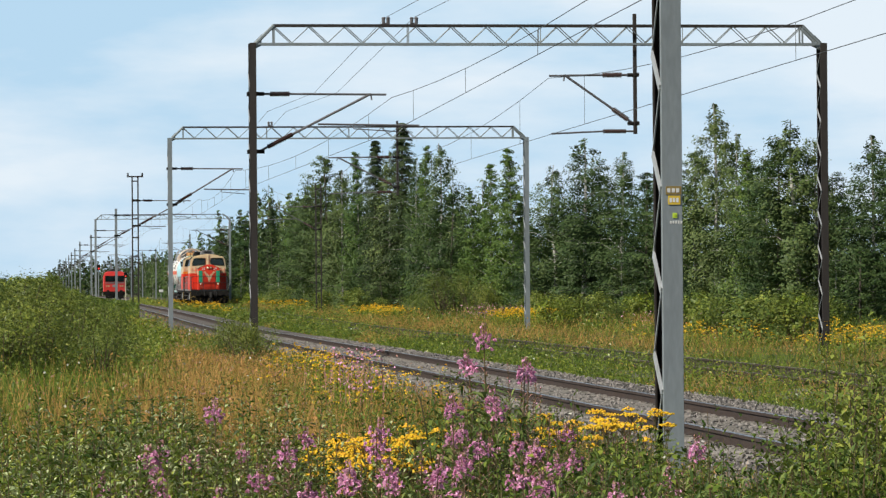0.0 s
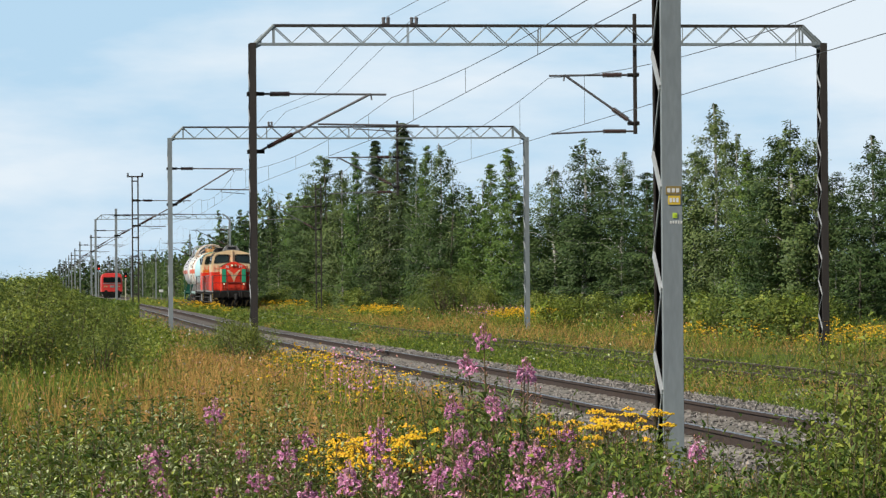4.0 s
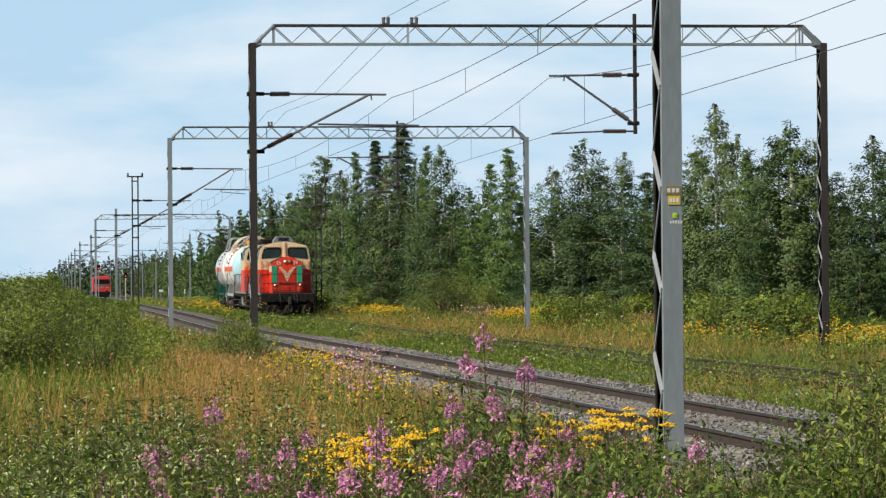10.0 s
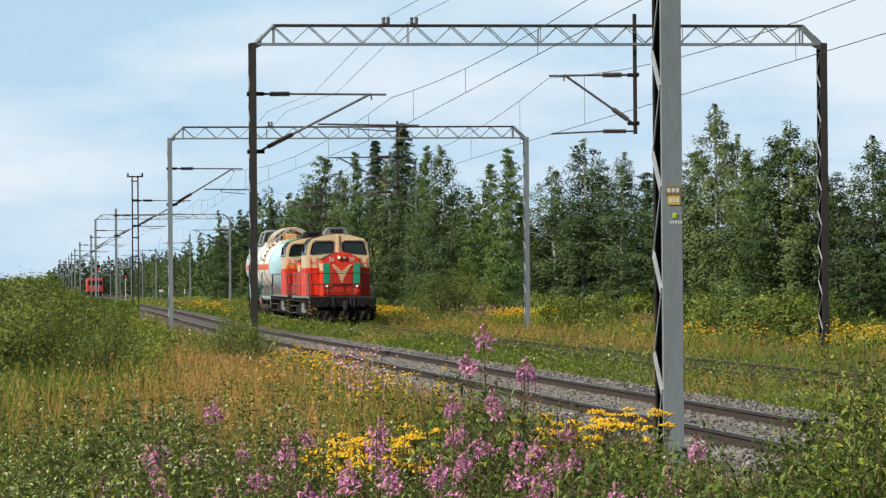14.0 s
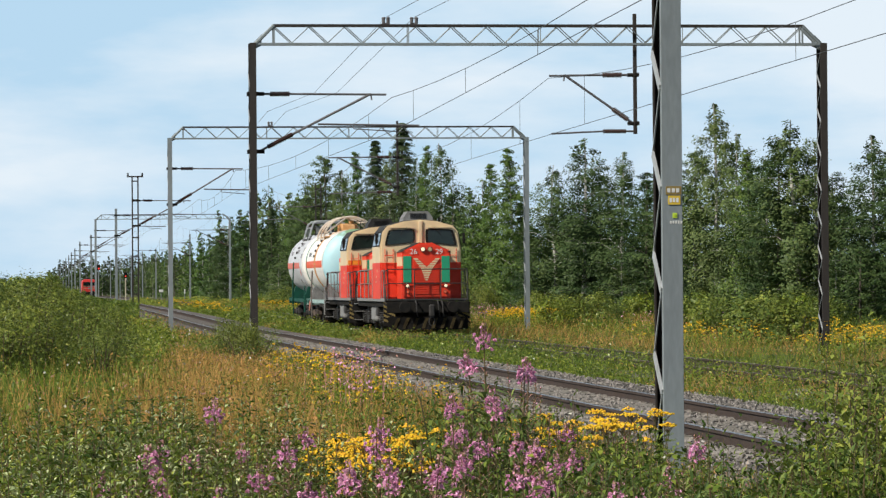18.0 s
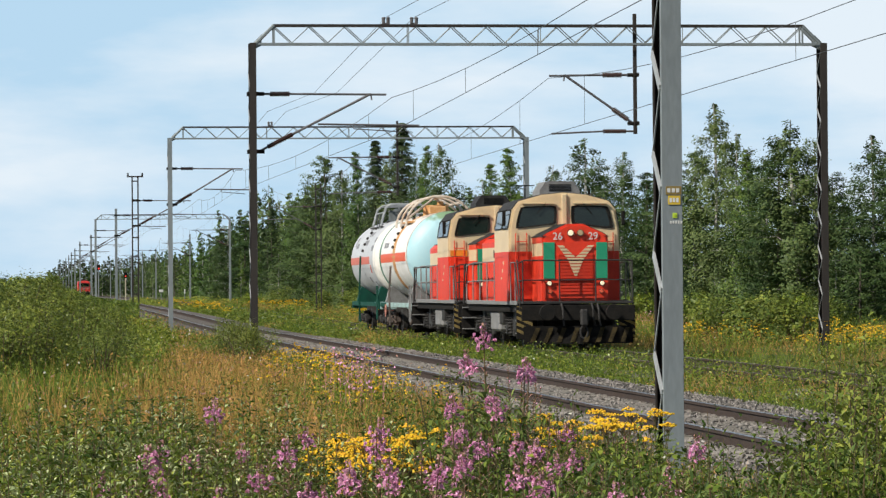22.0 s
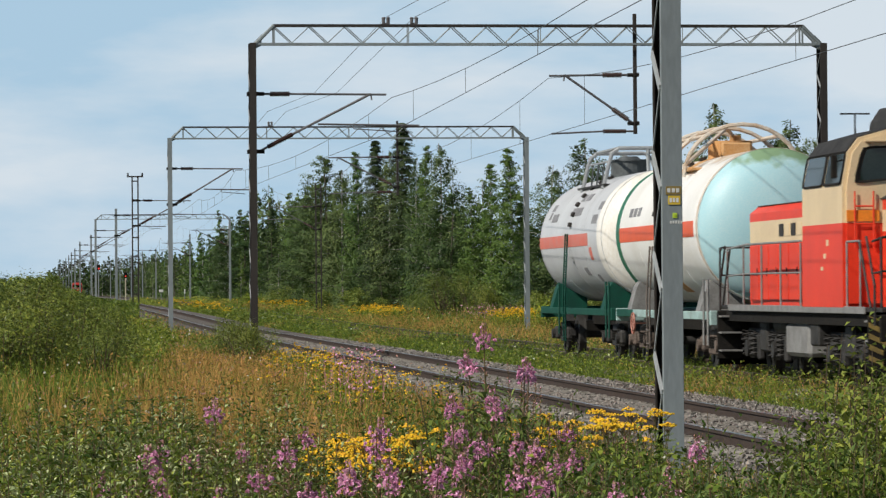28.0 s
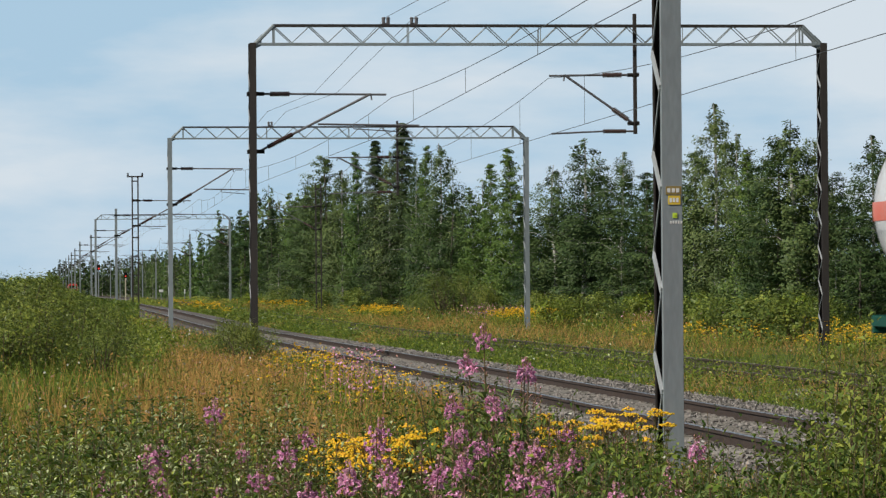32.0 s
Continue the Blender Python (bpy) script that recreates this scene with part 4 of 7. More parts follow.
def diesel():
    lo = new("diesel_locomotive")
    tagged(lo, "red and cream diesel locomotive with green striped nose", "locomotive", "diesel locomotives")
    red2 = (M_RED, M_CREAM, M_RED)
    hood = [(-0.88, 1.27), (0.88, 1.27), (0.88, 2.97), (0.74, 3.06), (0.22, 3.3), (-0.22, 3.3), (-0.74, 3.06), (-0.88, 2.97)]
    nose = loco_shell(lo, "front_hood", hood, 0.42, 2.35, red2, split=(2.46, 2.80))
    # nose face: green corners, louvres, pale chevron, numbers and lamps
    b = B()
    box(b, -0.87, 0.87, 0.395, 0.425, 2.42, 2.835)
    box(b, -0.86, 0.86, 0.395, 0.425, 1.35, 2.42)
    part("nose_panel", b, M_RED, nose)
    for x in (-0.70, 0.70):
        b = B()
        box(b, x - 0.15, x + 0.15, 0.375, 0.4, 1.86, 2.815, 0.006)
        part("corner_panel", b, M_GREEN, nose, "green painted corner stripe")
    for i in range(13):
        b = B()
        z = 1.45 + 0.085 * i
        box(b, -0.46, 0.46, 0.36, 0.392, z, z + 0.05, m=None)
        part("louvre", b, M_RED, nose)
    def wing(z):
        """Inner and outer reach of the chevron at a height."""
        return max(0.0, (z - 2.42) / 0.36 * 0.38), (0.03 + (z - 1.93) / 0.42 * 0.17 if z < 2.35 else 0.20 + (z - 2.35) / 0.43 * 0.32)

    for s in (-1, 1):
        for i in range(10):
            b = B()
            z = 1.93 + 0.083 * i
            (i0, o0), (i1, o1) = wing(z), wing(z + 0.058)
            vs = [b.verts.new((s * vx, vy, vz)) for vy in (0.35, 0.364) for vx, vz in ((min(i0, o0 - 0.01), z), (o0, z), (o1, z + 0.058), (min(i1, o1 - 0.01), z + 0.058))]
            for f in ((0, 1, 2, 3), (7, 6, 5, 4), (0, 4, 5, 1), (1, 5, 6, 2), (2, 6, 7, 3), (3, 7, 4, 0)):
                b.faces.new([vs[j] for j in f])
            bmesh.ops.recalc_face_normals(b, faces=b.faces)
            part("chevron_slat", b, M_CREAM, nose, "pale cream chevron stripe")
    text_mesh("26", 0.27, nose, pose(-0.47, 0.385, 2.97, 90, 0, 0), M_SIGNW)
    text_mesh("29", 0.27, nose, pose(0.47, 0.385, 2.97, 90, 0, 0), M_SIGNW)
    lamp(nose, -0.13, 0.40, 3.06, 0.075, M_LAMP, "lit warm headlight")
    lamp(nose, 0.13, 0.40, 3.06, 0.075, M_LENS, "unlit headlight")
    for x in (-0.70, 0.70):
        lamp(nose, x, 0.40, 1.74, 0.058, M_LAMP, "lit warm marker light", "marker_light")
        lamp(nose, x * 0.97, 0.40, 1.52, 0.05, M_BAND, "red tail light", "tail_light")
    b = B()
    box(b, -0.9, 0.9, 0.45, 2.35, 2.965, 2.985)
    for s in (-1, 1):
        prism(b, [(s * 0.885, 2.985), (s * 0.745, 3.075), (s * 0.22, 3.315), (s * 0.22, 3.305), (s * 0.74, 3.065), (s * 0.885, 2.975)], 0.5, 2.35)
    part("hood_top", b, M_DGREY, nose, "dark grey hood top")
    # long hood behind the cab
    lh = [(-0.95, 1.27), (0.95, 1.27), (0.95, 2.95), (0.8, 3.08), (-0.8, 3.08), (-0.95, 2.95)]
    long_hood = loco_shell(lo, "rear_hood", lh, 5.4, 12.45, red2, split=(2.38, 2.80))
    b = B()
    box(b, -0.82, 0.82, 5.45, 12.3, 3.075, 3.1, 0.01)
    part("hood_top", b, M_DGREY, long_hood, "dark grey hood top")
    b = B()
    box(b, -0.9, 0.9, 5.45, 6.5, 3.0, 3.3, 0.05)
    part("air_intake", b, M_RED, long_hood)
    for s in (-1, 1):
        for i in range(8):
            b = B()
            y0 = 5.55 + 0.86 * i
            box(b, s * 0.953 - 0.012, s * 0.953 + 0.012, y0, y0 + 0.78, 1.36, 2.36, 0.006)
            d = part("side_door", b, M_RED, long_hood)
            b = B()
            tube(b, (s * 0.97, y0 + 0.1, 1.8), (s * 0.97, y0 + 0.1, 1.95), 0.012, n=5)
            part("handle", b, M_DGREY, d)
        for i in range(6):
            b = B()
            box(b, s * 0.955 - 0.01, s * 0.955 + 0.01, 6.9 + i * 0.5, 7.25 + i * 0.5, 2.5, 2.72, 0.004)
            part("vent", b, M_DGREY if i % 2 else M_CREAM, long_hood)
    b = B()
    tube(b, (0, 8.2, 3.08), (0, 8.2, 3.42), 0.17, n=14)
    part("exhaust", b, M_BLACK, long_hood)
    # cab: sides lean in above the waist, the front is folded along its middle
    cabp = [(-1.5, 1.27), (1.5, 1.27), (1.5, 3.18), (1.40, 3.72), (1.22, 3.95), (0.6, 4.12), (0, 4.18), (-0.6, 4.12), (-1.22, 3.95), (-1.40, 3.72), (-1.5, 3.18)]
    cab = loco_shell(lo, "cab", cabp, 2.35, 5.4, (M_RED, M_CREAM), split=(2.6,))
    b = B()
    for y0, y1 in ((2.5, 5.25),):
        for s in (-1, 1):
            prism(b, [(s * 1.41, 3.74), (s * 1.235, 3.965), (s * 0.6, 4.135), (0, 4.195), (0, 4.18), (s * 0.6, 4.12), (s * 1.22, 3.95), (s * 1.40, 3.72)], y0, y1)
    part("roof", b, M_DGREY, cab, "dark grey cab roof")
    for yf, sgn in ((2.35, -1), (5.4, 1)):
        b = B()
        box(b, -0.07, 0.07, min(yf, yf + sgn * 0.06), max(yf, yf + sgn * 0.06), 3.0, 4.14, 0.02)
        part("pillar", b, M_CREAM, cab)
        for s in (-1, 1):
            y = yf + sgn * 0.004
            cs = [(s * 1.26, y, 3.25), (s * 0.27, y, 3.36), (s * 0.27, y, 3.79), (s * 1.13, y, 3.77)]
            pane_frame(cab, cs if s * sgn > 0 else cs[::-1], 0.012, M_BLACK)
            b = B()
            pipe(b, [(s * 0.5, yf + sgn * 0.06, 3.9), (s * 0.75, yf + sgn * 0.05, 3.6)], 0.01, 4)
            part("wiper", b, M_BLACK, cab)
            b = B()
            box(b, s * 0.25, s * 1.15, min(yf, yf + sgn * 0.10), max(yf, yf + sgn * 0.10), 3.875, 3.895)
            part("visor", b, M_CREAM, cab)
    for s in (-1, 1):
        for y0, y1 in ((2.55, 3.65), (3.85, 5.2)):
            cs = [(s * 1.50, y0, 3.24), (s * 1.50, y1, 3.24), (s * 1.413, y1, 3.70), (s * 1.413, y0, 3.70)]
            pane_frame(cab, cs if s > 0 else cs[::-1], 0.012, M_BLACK)
        for k, zz in enumerate((2.25, 2.05, 1.86)):
            b = B()
            box(b, s * 1.505 - 0.004, s * 1.505 + 0.004, 3.4 + 0.2 * k, 3.55 + 0.2 * k, zz, zz + 0.1 - 0.02 * k)
            part("marking", b, M_CREAM, cab, "small pale lettering block")
        b = B()
        box(b, s * 1.62 - 0.05, s * 1.62 + 0.05, 2.42, 2.46, 3.3, 3.68, 0.02)
        mir = part("mirror", b, M_BLACK, cab)
        b = B()
        tube(b, (s * 1.45, 2.5, 3.6), (s * 1.62, 2.44, 3.55), 0.012, n=5)
        part("bracket", b, M_BLACK, mir)
        # ladder beside the nose
        for yf in (2.31, 5.44):
            b = B()
            for xx in (1.02, 1.32):
                tube(b, (s * xx, yf, 2.2), (s * xx, yf, 3.1), 0.014, n=5)
            for i in range(3):
                tube(b, (s * 1.02, yf, 2.3 + 0.28 * i), (s * 1.32, yf, 2.3 + 0.28 * i), 0.014, n=5)
            part("ladder", b, M_RED, cab)
    b = B()
    prism(b, [(-0.56, 4.12), (0.56, 4.12), (0.54, 4.27), (0.38, 4.5), (-0.38, 4.5), (-0.54, 4.27)], 3.1, 4.5)
    rb = part("roof_unit", b, M_LGREY, cab, "grey air conditioning unit on the roof")
    for i in range(5):
        b = B()
        box(b, -0.3, 0.3, 3.085, 3.105, 4.24 + 0.04 * i, 4.26 + 0.04 * i)
        part("slat", b, M_BLACK, rb)
    b = B()
    tube(b, (-0.7, 4.9, 4.1), (-0.7, 4.9, 4.45), 0.015, n=5)
    tube(b, (-0.95, 4.9, 4.44), (-0.45, 4.9, 4.44), 0.015, n=5)
    part("aerial", b, M_BLACK, cab)
    b = B()
    tube(b, (0.75, 2.8, 4.1), (0.75, 2.8, 4.28), 0.03, n=6)
    part("horn", b, M_BLACK, cab)
    # frame, deck, beams
    b = B()
    box(b, -1.46, 1.46, 0.0, 12.8, 1.2, 1.27, 0.01)
    part("deck", b, M_DGREY, lo, "dark grey walkway deck")
    for s in (-1, 1):
        b = B()
        box(b, s * 1.48 - 0.018, s * 1.48 + 0.018, 1.0, 11.8, 1.17, 1.285, 0.008)
        part("deck_edge", b, M_LGREY, lo, "pale grey deck edge")
    b = B()
    box(b, -0.9, 0.9, 0.1, 12.7, 0.8, 1.16)
    for s in (-1, 1):
        box(b, s * 1.35 - 0.06, s * 1.35 + 0.06, 0.0, 12.8, 0.98, 1.16)
    part("main_frame", b, M_BLACK, lo)
    for y, sg in ((0.0, -1), (12.8, 1)):
        b = B()
        box(b, -1.5, 1.5, min(y, y + sg * 0.06), max(y, y + sg * 0.06), 0.76, 1.17, 0.015)
        part("buffer_beam", b, M_BLACK, lo, "black buffer beam")
        for s in (-1, 1):
            b = B()
            tube(b, (s * 0.875, y, 0.98), (s * 0.875, y + sg * 0.42, 0.98), 0.11, n=14)
            tube(b, (s * 0.875, y + sg * 0.42, 0.98), (s * 0.875, y + sg * 0.52, 0.98), 0.215, 0.2, n=20)
            part("buffer", b, M_BLACK, lo)
        b = B()
        tube(b, (0.1, y, 1.0), (0.1, y + sg * 0.3, 0.96), 0.07)
        box(b, 0.0, 0.2, min(y + sg * 0.28, y + sg * 0.5), max(y + sg * 0.28, y + sg * 0.5), 0.62, 1.06, 0.04)
        for k in range(14):
            a = k / 14 * 2 * math.pi
            a2 = (k + 1) / 14 * 2 * math.pi
            tube(b, (0.1 + 0.10 * math.cos(a), y + sg * 0.36, 0.46 + 0.16 * math.sin(a)), (0.1 + 0.10 * math.cos(a2), y + sg * 0.36, 0.46 + 0.16 * math.sin(a2)), 0.024, n=6)
        part("screw_coupling", b, M_DGREY, lo)
        for k in (-0.45, 0.35, 0.5):
            b = B()
            sweep(b, [(k, y + sg * 0.06, 1.2), (k + 0.02, y + sg * 0.19, 1.05), (k + 0.03, y + sg * 0.2, 0.8), (k + 0.06, y + sg * 0.16, 0.62)], 0.028)
            part("brake_hose", b, M_DGREY, lo)
        # plough and corner steps
        b = B()
        vs = [b.verts.new(v) for v in ((-1.45, y + sg * 0.05, 0.16), (0, y + sg * 0.42, 0.16), (1.45, y + sg * 0.05, 0.16), (-1.45, y + sg * 0.02, 0.62), (0, y + sg * 0.25, 0.62), (1.45, y + sg * 0.02, 0.62))]
        for f in ((0, 1, 4, 3), (1, 2, 5, 4)):
            b.faces.new([vs[i] for i in f])
        bmesh.ops.solidify(b, geom=b.faces[:], thickness=0.03)
        pl = part("plough", b, M_BLACK, lo)
        for k in range(8):
            b = B()
            x = -1.3 + 0.34 * k
            t0 = abs(x) / 1.45
            yy = y + sg * (0.46 - 0.37 * t0)
            t1 = abs(x + 0.25) / 1.45
            y2 = y + sg * (0.30 - 0.23 * min(1, t1))
            vs = [b.verts.new(v) for v in ((x, yy, 0.2), (x + 0.12, yy, 0.2), (x + 0.28, y2, 0.58), (x + 0.16, y2, 0.58))]
            b.faces.new(vs)
            bmesh.ops.solidify(b, geom=b.faces[:], thickness=0.006)
            part("stripe", b, M_HAZD, pl, "worn yellow hazard stripe")
        for s in (-1, 1):
            for yy in (y - sg * 0.42,):
                b = B()
                box(b, s * 1.36 - 0.22, s * 1.36 + 0.22, yy - 0.02, yy + 0.02, 0.28, 1.16, 0.008)
                st = part("step_plate", b, M_BLACK, lo)
                for k in range(5):
                    b = B()
                    z = 0.34 + 0.165 * k
                    xa, xb = s * 1.36 - 0.21, s * 1.36 + 0.21
                    vs = [b.verts.new((vx, yy + vy, vz)) for vy in ((-0.028, -0.021) if sg < 0 else (0.021, 0.028)) for vx, vz in ((xa, z + 0.14), (xb, z - 0.05), (xb, z + 0.03), (xa, z + 0.22 if k < 4 else z + 0.15))]
                    for f in ((0, 1, 2, 3), (7, 6, 5, 4), (0, 4, 5, 1), (1, 5, 6, 2), (2, 6, 7, 3), (3, 7, 4, 0)):
                        b.faces.new([vs[i] for i in f])
                    bmesh.ops.recalc_face_normals(b, faces=b.faces)
                    part("stripe", b, M_HAZY, st, "worn yellow hazard stripe")
                for z in (0.42, 0.75, 1.05):
                    b = B()
                    box(b, s * 1.36 - 0.2, s * 1.36 + 0.2, yy, yy - sg * 0.3, z, z + 0.03) if sg < 0 else box(b, s * 1.36 - 0.2, s * 1.36 + 0.2, yy - 0.3, yy, z, z + 0.03)
                    part("tread", b, M_LGREY, st)
        e = y - sg * 0.05
        railing("end_railing", lo, [(-1.5, e - sg * 0.35, 2.28), (-1.42, e, 2.34), (-0.5, e, 2.34), (0.5, e, 2.34), (1.42, e, 2.34), (1.5, e - sg * 0.35, 2.28)], [(-1.45, e, 2.34), (-0.48, e, 2.34), (0.48, e, 2.34), (1.45, e, 2.34)], 1.27, 0.02)
        for s in (-1, 1):
            b = B()
            pipe(b, [(s * 1.5, y - sg * 0.55, 1.27), (s * 1.5, y - sg * 1.25, 2.28)], 0.02)
            pipe(b, [(s * 1.5, y - sg * 0.28, 1.0), (s * 1.5, y - sg * 0.28, 1.6), (s * 1.5, y - sg * 0.8, 2.36)], 0.02)
            part("stair_rail", b, M_DGREY, lo)
    for s in (-1, 1):
        railing("side_railing", lo, [(s * 1.48, 1.3, 1.27), (s * 1.48, 1.3, 2.3), (s * 1.48, 2.2, 2.3)], [(s * 1.48, 2.2, 2.3)], 1.27, 0.018, False, M_LGREY)
        railing("side_railing", lo, [(s * 1.48, 5.6, 2.36), (s * 1.48, 8.0, 2.36), (s * 1.48, 10.2, 2.36), (s * 1.48, 11.9, 2.3)], [(s * 1.48, yy, 2.33) for yy in (5.6, 7.2, 8.8, 10.4, 11.9)], 1.27, 0.02, True, M_LGREY)
    # running gear
    for s in (-1, 1):
        b = B()
        box(b, s * 1.12 - 0.24, s * 1.12 + 0.24, 5.6, 7.4, 0.42, 1.0, 0.07)
        part("fuel_tank", b, M_LGREY, lo, "grey fuel tank under the frame")
        b = B()
        box(b, s * 1.2 - 0.18, s * 1.2 + 0.18, 4.75, 5.35, 0.62, 1.1, 0.03)
        part("equipment_box", b, M_DGREY, lo)
        b = B()
        tube(b, (s * 1.15, 7.6, 0.95), (s * 1.15, 8.7, 0.95), 0.16, n=12)
        part("air_tank", b, M_DGREY, lo)
    for yb in (3.1, 9.8):
        loco_bogie(lo, yb, 1.15)
        for k in (-1.15, 1.15):
            wheelset(lo, yb + k, 0.5)
    return lo


def lathe(b, profile, zc, seg, mat_of):
    """Rings about an axis along y at the height zc; profile: (y, radius)."""
    rings = []
    for y, r in profile:
        rings.append([b.verts.new((r * math.sin(2 * math.pi * i / seg), y, zc + r * math.cos(2 * math.pi * i / seg))) for i in range(seg)] if r > 0.01 else [b.verts.new((0, y, zc))])
    for j in range(len(rings) - 1):
        p, q = rings[j], rings[j + 1]
        for i in range(seg):
            k = (i + 1) % seg
            vs = [v for v in (p[i % len(p)], p[k % len(p)], q[k % len(q)], q[i % len(q)])]
            vs = list(dict.fromkeys(vs))
            f = b.faces.new(vs)
            f.material_index = mat_of(j, 2 * math.pi * (i + 0.5) / seg)
            f.smooth = True
    bmesh.ops.recalc_face_normals(b, faces=b.faces)


def strip(name, parent, y0, y1, a0, a1, r, zc, mat, label="", n=8):
    """A thin curved band on the barrel between two angles from the top, with thickness."""
    b = B()
    rows = []
    for i in range(n + 1):
        a = a0 + (a1 - a0) * i / n
        rows.append([b.verts.new((rr * math.sin(a), y, zc + rr * math.cos(a))) for y, rr in ((y0, r), (y0, r + 0.006), (y1, r + 0.006), (y1, r))])
    for p, q in zip(rows, rows[1:]):
        for i in range(4):
            b.faces.new((p[i], q[i], q[(i + 1) % 4], p[(i + 1) % 4]))
    b.faces.new(rows[0])
    b.faces.new(rows[-1][::-1])
    bmesh.ops.recalc_face_normals(b, faces=b.faces)
    return part(name, b, mat, parent, label)


def wagon_bogie(parent, y, mat):
    for s in (-1, 1):
        b = B()
        prism(b, [(s * 1.0 - 0.07, 0.45), (s * 1.0 + 0.07, 0.45), (s * 1.0 + 0.07, 0.62), (s * 1.0 - 0.07, 0.62)], y - 1.15, y + 1.15)
        box(b, s * 1.0 - 0.08, s * 1.0 + 0.08, y - 0.45, y + 0.45, 0.3, 0.42, 0.02)
        box(b, s * 1.0 - 0.08, s * 1.0 + 0.08, y - 0.35, y + 0.35, 0.62, 0.78, 0.03)
        for k in (-1, 1):
            box(b, s * 1.0 - 0.05, s * 1.0 + 0.05, y + k * 0.42 - 0.06, y + k * 0.42 + 0.06, 0.3, 0.7)
            box(b, s * 1.05 - 0.1, s * 1.05 + 0.1, y + k * 0.925 - 0.16, y + k * 0.925 + 0.16, 0.34, 0.66, 0.05)
            tube(b, (s * 1.1, y + k * 0.925, 0.475), (s * 1.22, y + k * 0.925, 0.475), 0.12, n=12)
        sf = part("bogie_side_frame", b, mat, parent, "dark rusty cast bogie frame")
        for d in (-0.22, 0, 0.22):
            b = B()
            spring(b, s * 1.02, y + d, 0.42, 0.62, 0.09)
            part("coil_spring", b, M_BLACK, sf)
    b = B()
    box(b, -1.0, 1.0, y - 0.2, y + 0.2, 0.55, 0.8)
    part("bolster", b, M_BLACK, parent)


def tank_wagon(first):
    tk = new("tank_wagon")
    zc, r = 2.78, 1.5
    if first:
        tagged(tk, "white tank wagon with pale blue end and rusty filler frame", "tank wagon", "tank wagons")
        barrel, head, sill, saddle = M_WHITERUST, M_BLUE, M_FRAMEBLUE, M_LGREY
    else:
        tagged(tk, "grey tank wagon with red band and dark green frame", "tank wagon", "tank wagons")
        barrel, head, sill, saddle = M_TGREY, M_WHITE, M_TGREEN, M_TGREEN
    b = B()
    dome = [(0.75 - 0.0, 0.005), (0.77, 0.35), (0.84, 0.75), (0.95, 1.1), (1.12, 1.36), (1.3, r)]
    prof = dome + [(y, r) for y in (1.9, 2.0, 4.4, 6.0, 6.1, 7.6, 9.9, 10.5)] + [(11.27 - (y - 0.75) * 0.58, rr) for y, rr in dome[::-1]]
    hd = len(dome) - 1

    def pick(j, a):
        if first:
            if j < hd or j >= len(prof) - hd - 1:
                return 1
            return 0
        return 0 if j > hd + 1 else 3

    lathe(b, prof, zc, 56, pick)
    bar = part("barrel", b, (barrel, head, head, M_WHITE), tk, "white barrel with a pale blue end" if first else "grey barrel with a white ring")
    for y in ((1.3, 3.9, 6.05, 8.2, 10.72) if first else (1.3, 3.9, 6.05, 8.2, 10.72)):
        strip("weld_seam", bar, y - 0.012, y + 0.012, 0.0, 6.2831, r - 0.001, zc, barrel, n=48)
    mid = math.pi * 1.5
    if first:
        strip("painted_band", bar, 1.75, 10.45, mid - 0.13, mid + 0.075, r, zc, M_BAND, "orange painted band")
        strip("rust_streak", bar, 5.3, 6.1, math.pi * 1.18, math.pi * 2.02, r + 0.002, zc, M_RUST, "orange rust streak", 24)
        strip("rust_streak", bar, 1.36, 1.48, math.pi * 1.2, math.pi * 1.95, r + 0.002, zc, M_RUSTPALE, "faint rust streak", 24)
        strip("painted_ring", bar, 10.47, 10.9, math.pi * 1.0, math.pi * 2.0, r + 0.001, zc, M_GREEN2, "dark green painted ring", 28)
    else:
        strip("painted_band", bar, 3.3, 11.0, mid - 0.13, mid + 0.06, r, zc, M_BAND2, "faded red painted band")
        strip("painted_band", bar, 2.9, 3.25, mid - 0.36, mid - 0.16, r, zc, M_BAND2, "faded red painted patch")
        for y0, w, a in ((4.6, 0.7, 0.62), (5.5, 0.5, 0.62), (4.9, 1.5, 0.36), (8.5, 0.9, 0.3), (2.2, 0.7, 0.2), (2.0, 0.5, 0.42), (3.2, 0.35, -0.75), (4.4, 0.5, -0.62), (2.5, 0.25, -0.9)):
            strip("lettering_bar", bar, y0, y0 + w, mid + a, mid + a + 0.14, r, zc, M_LETTER, "dark faded lettering block", 4)
    for y, w, a in (((8.0, 0.35, 0.22), (8.5, 0.35, 0.22), (9.0, 0.4, 0.22)) if first else ((9.6, 0.5, 0.5), (9.7, 0.3, 0.35))):
        strip("lettering_bar", bar, y, y + w, mid + a, mid + a + 0.13, r, zc, M_LETTER, "dark faded lettering block", 4)
    # side ladder cleats up the middle
    for k in range(7):
        a = mid + 0.22 + k * 0.17
        b = B()
        mm = Matrix.Translation((1.54 * math.sin(a), 6.0, zc + 1.54 * math.cos(a))) @ Matrix.Rotation(a, 4, "Y")
        box(b, -0.05, 0.05, -0.13, 0.13, -0.04, 0.03, 0.008, m=mm)
        part("foot_cleat", b, M_RUSTY, bar)
    # underframe
    b = B()
    box(b, -0.35, 0.35, 0.5, 11.5, 0.72, 1.1)
    part("centre_sill", b, M_BLACK, tk)
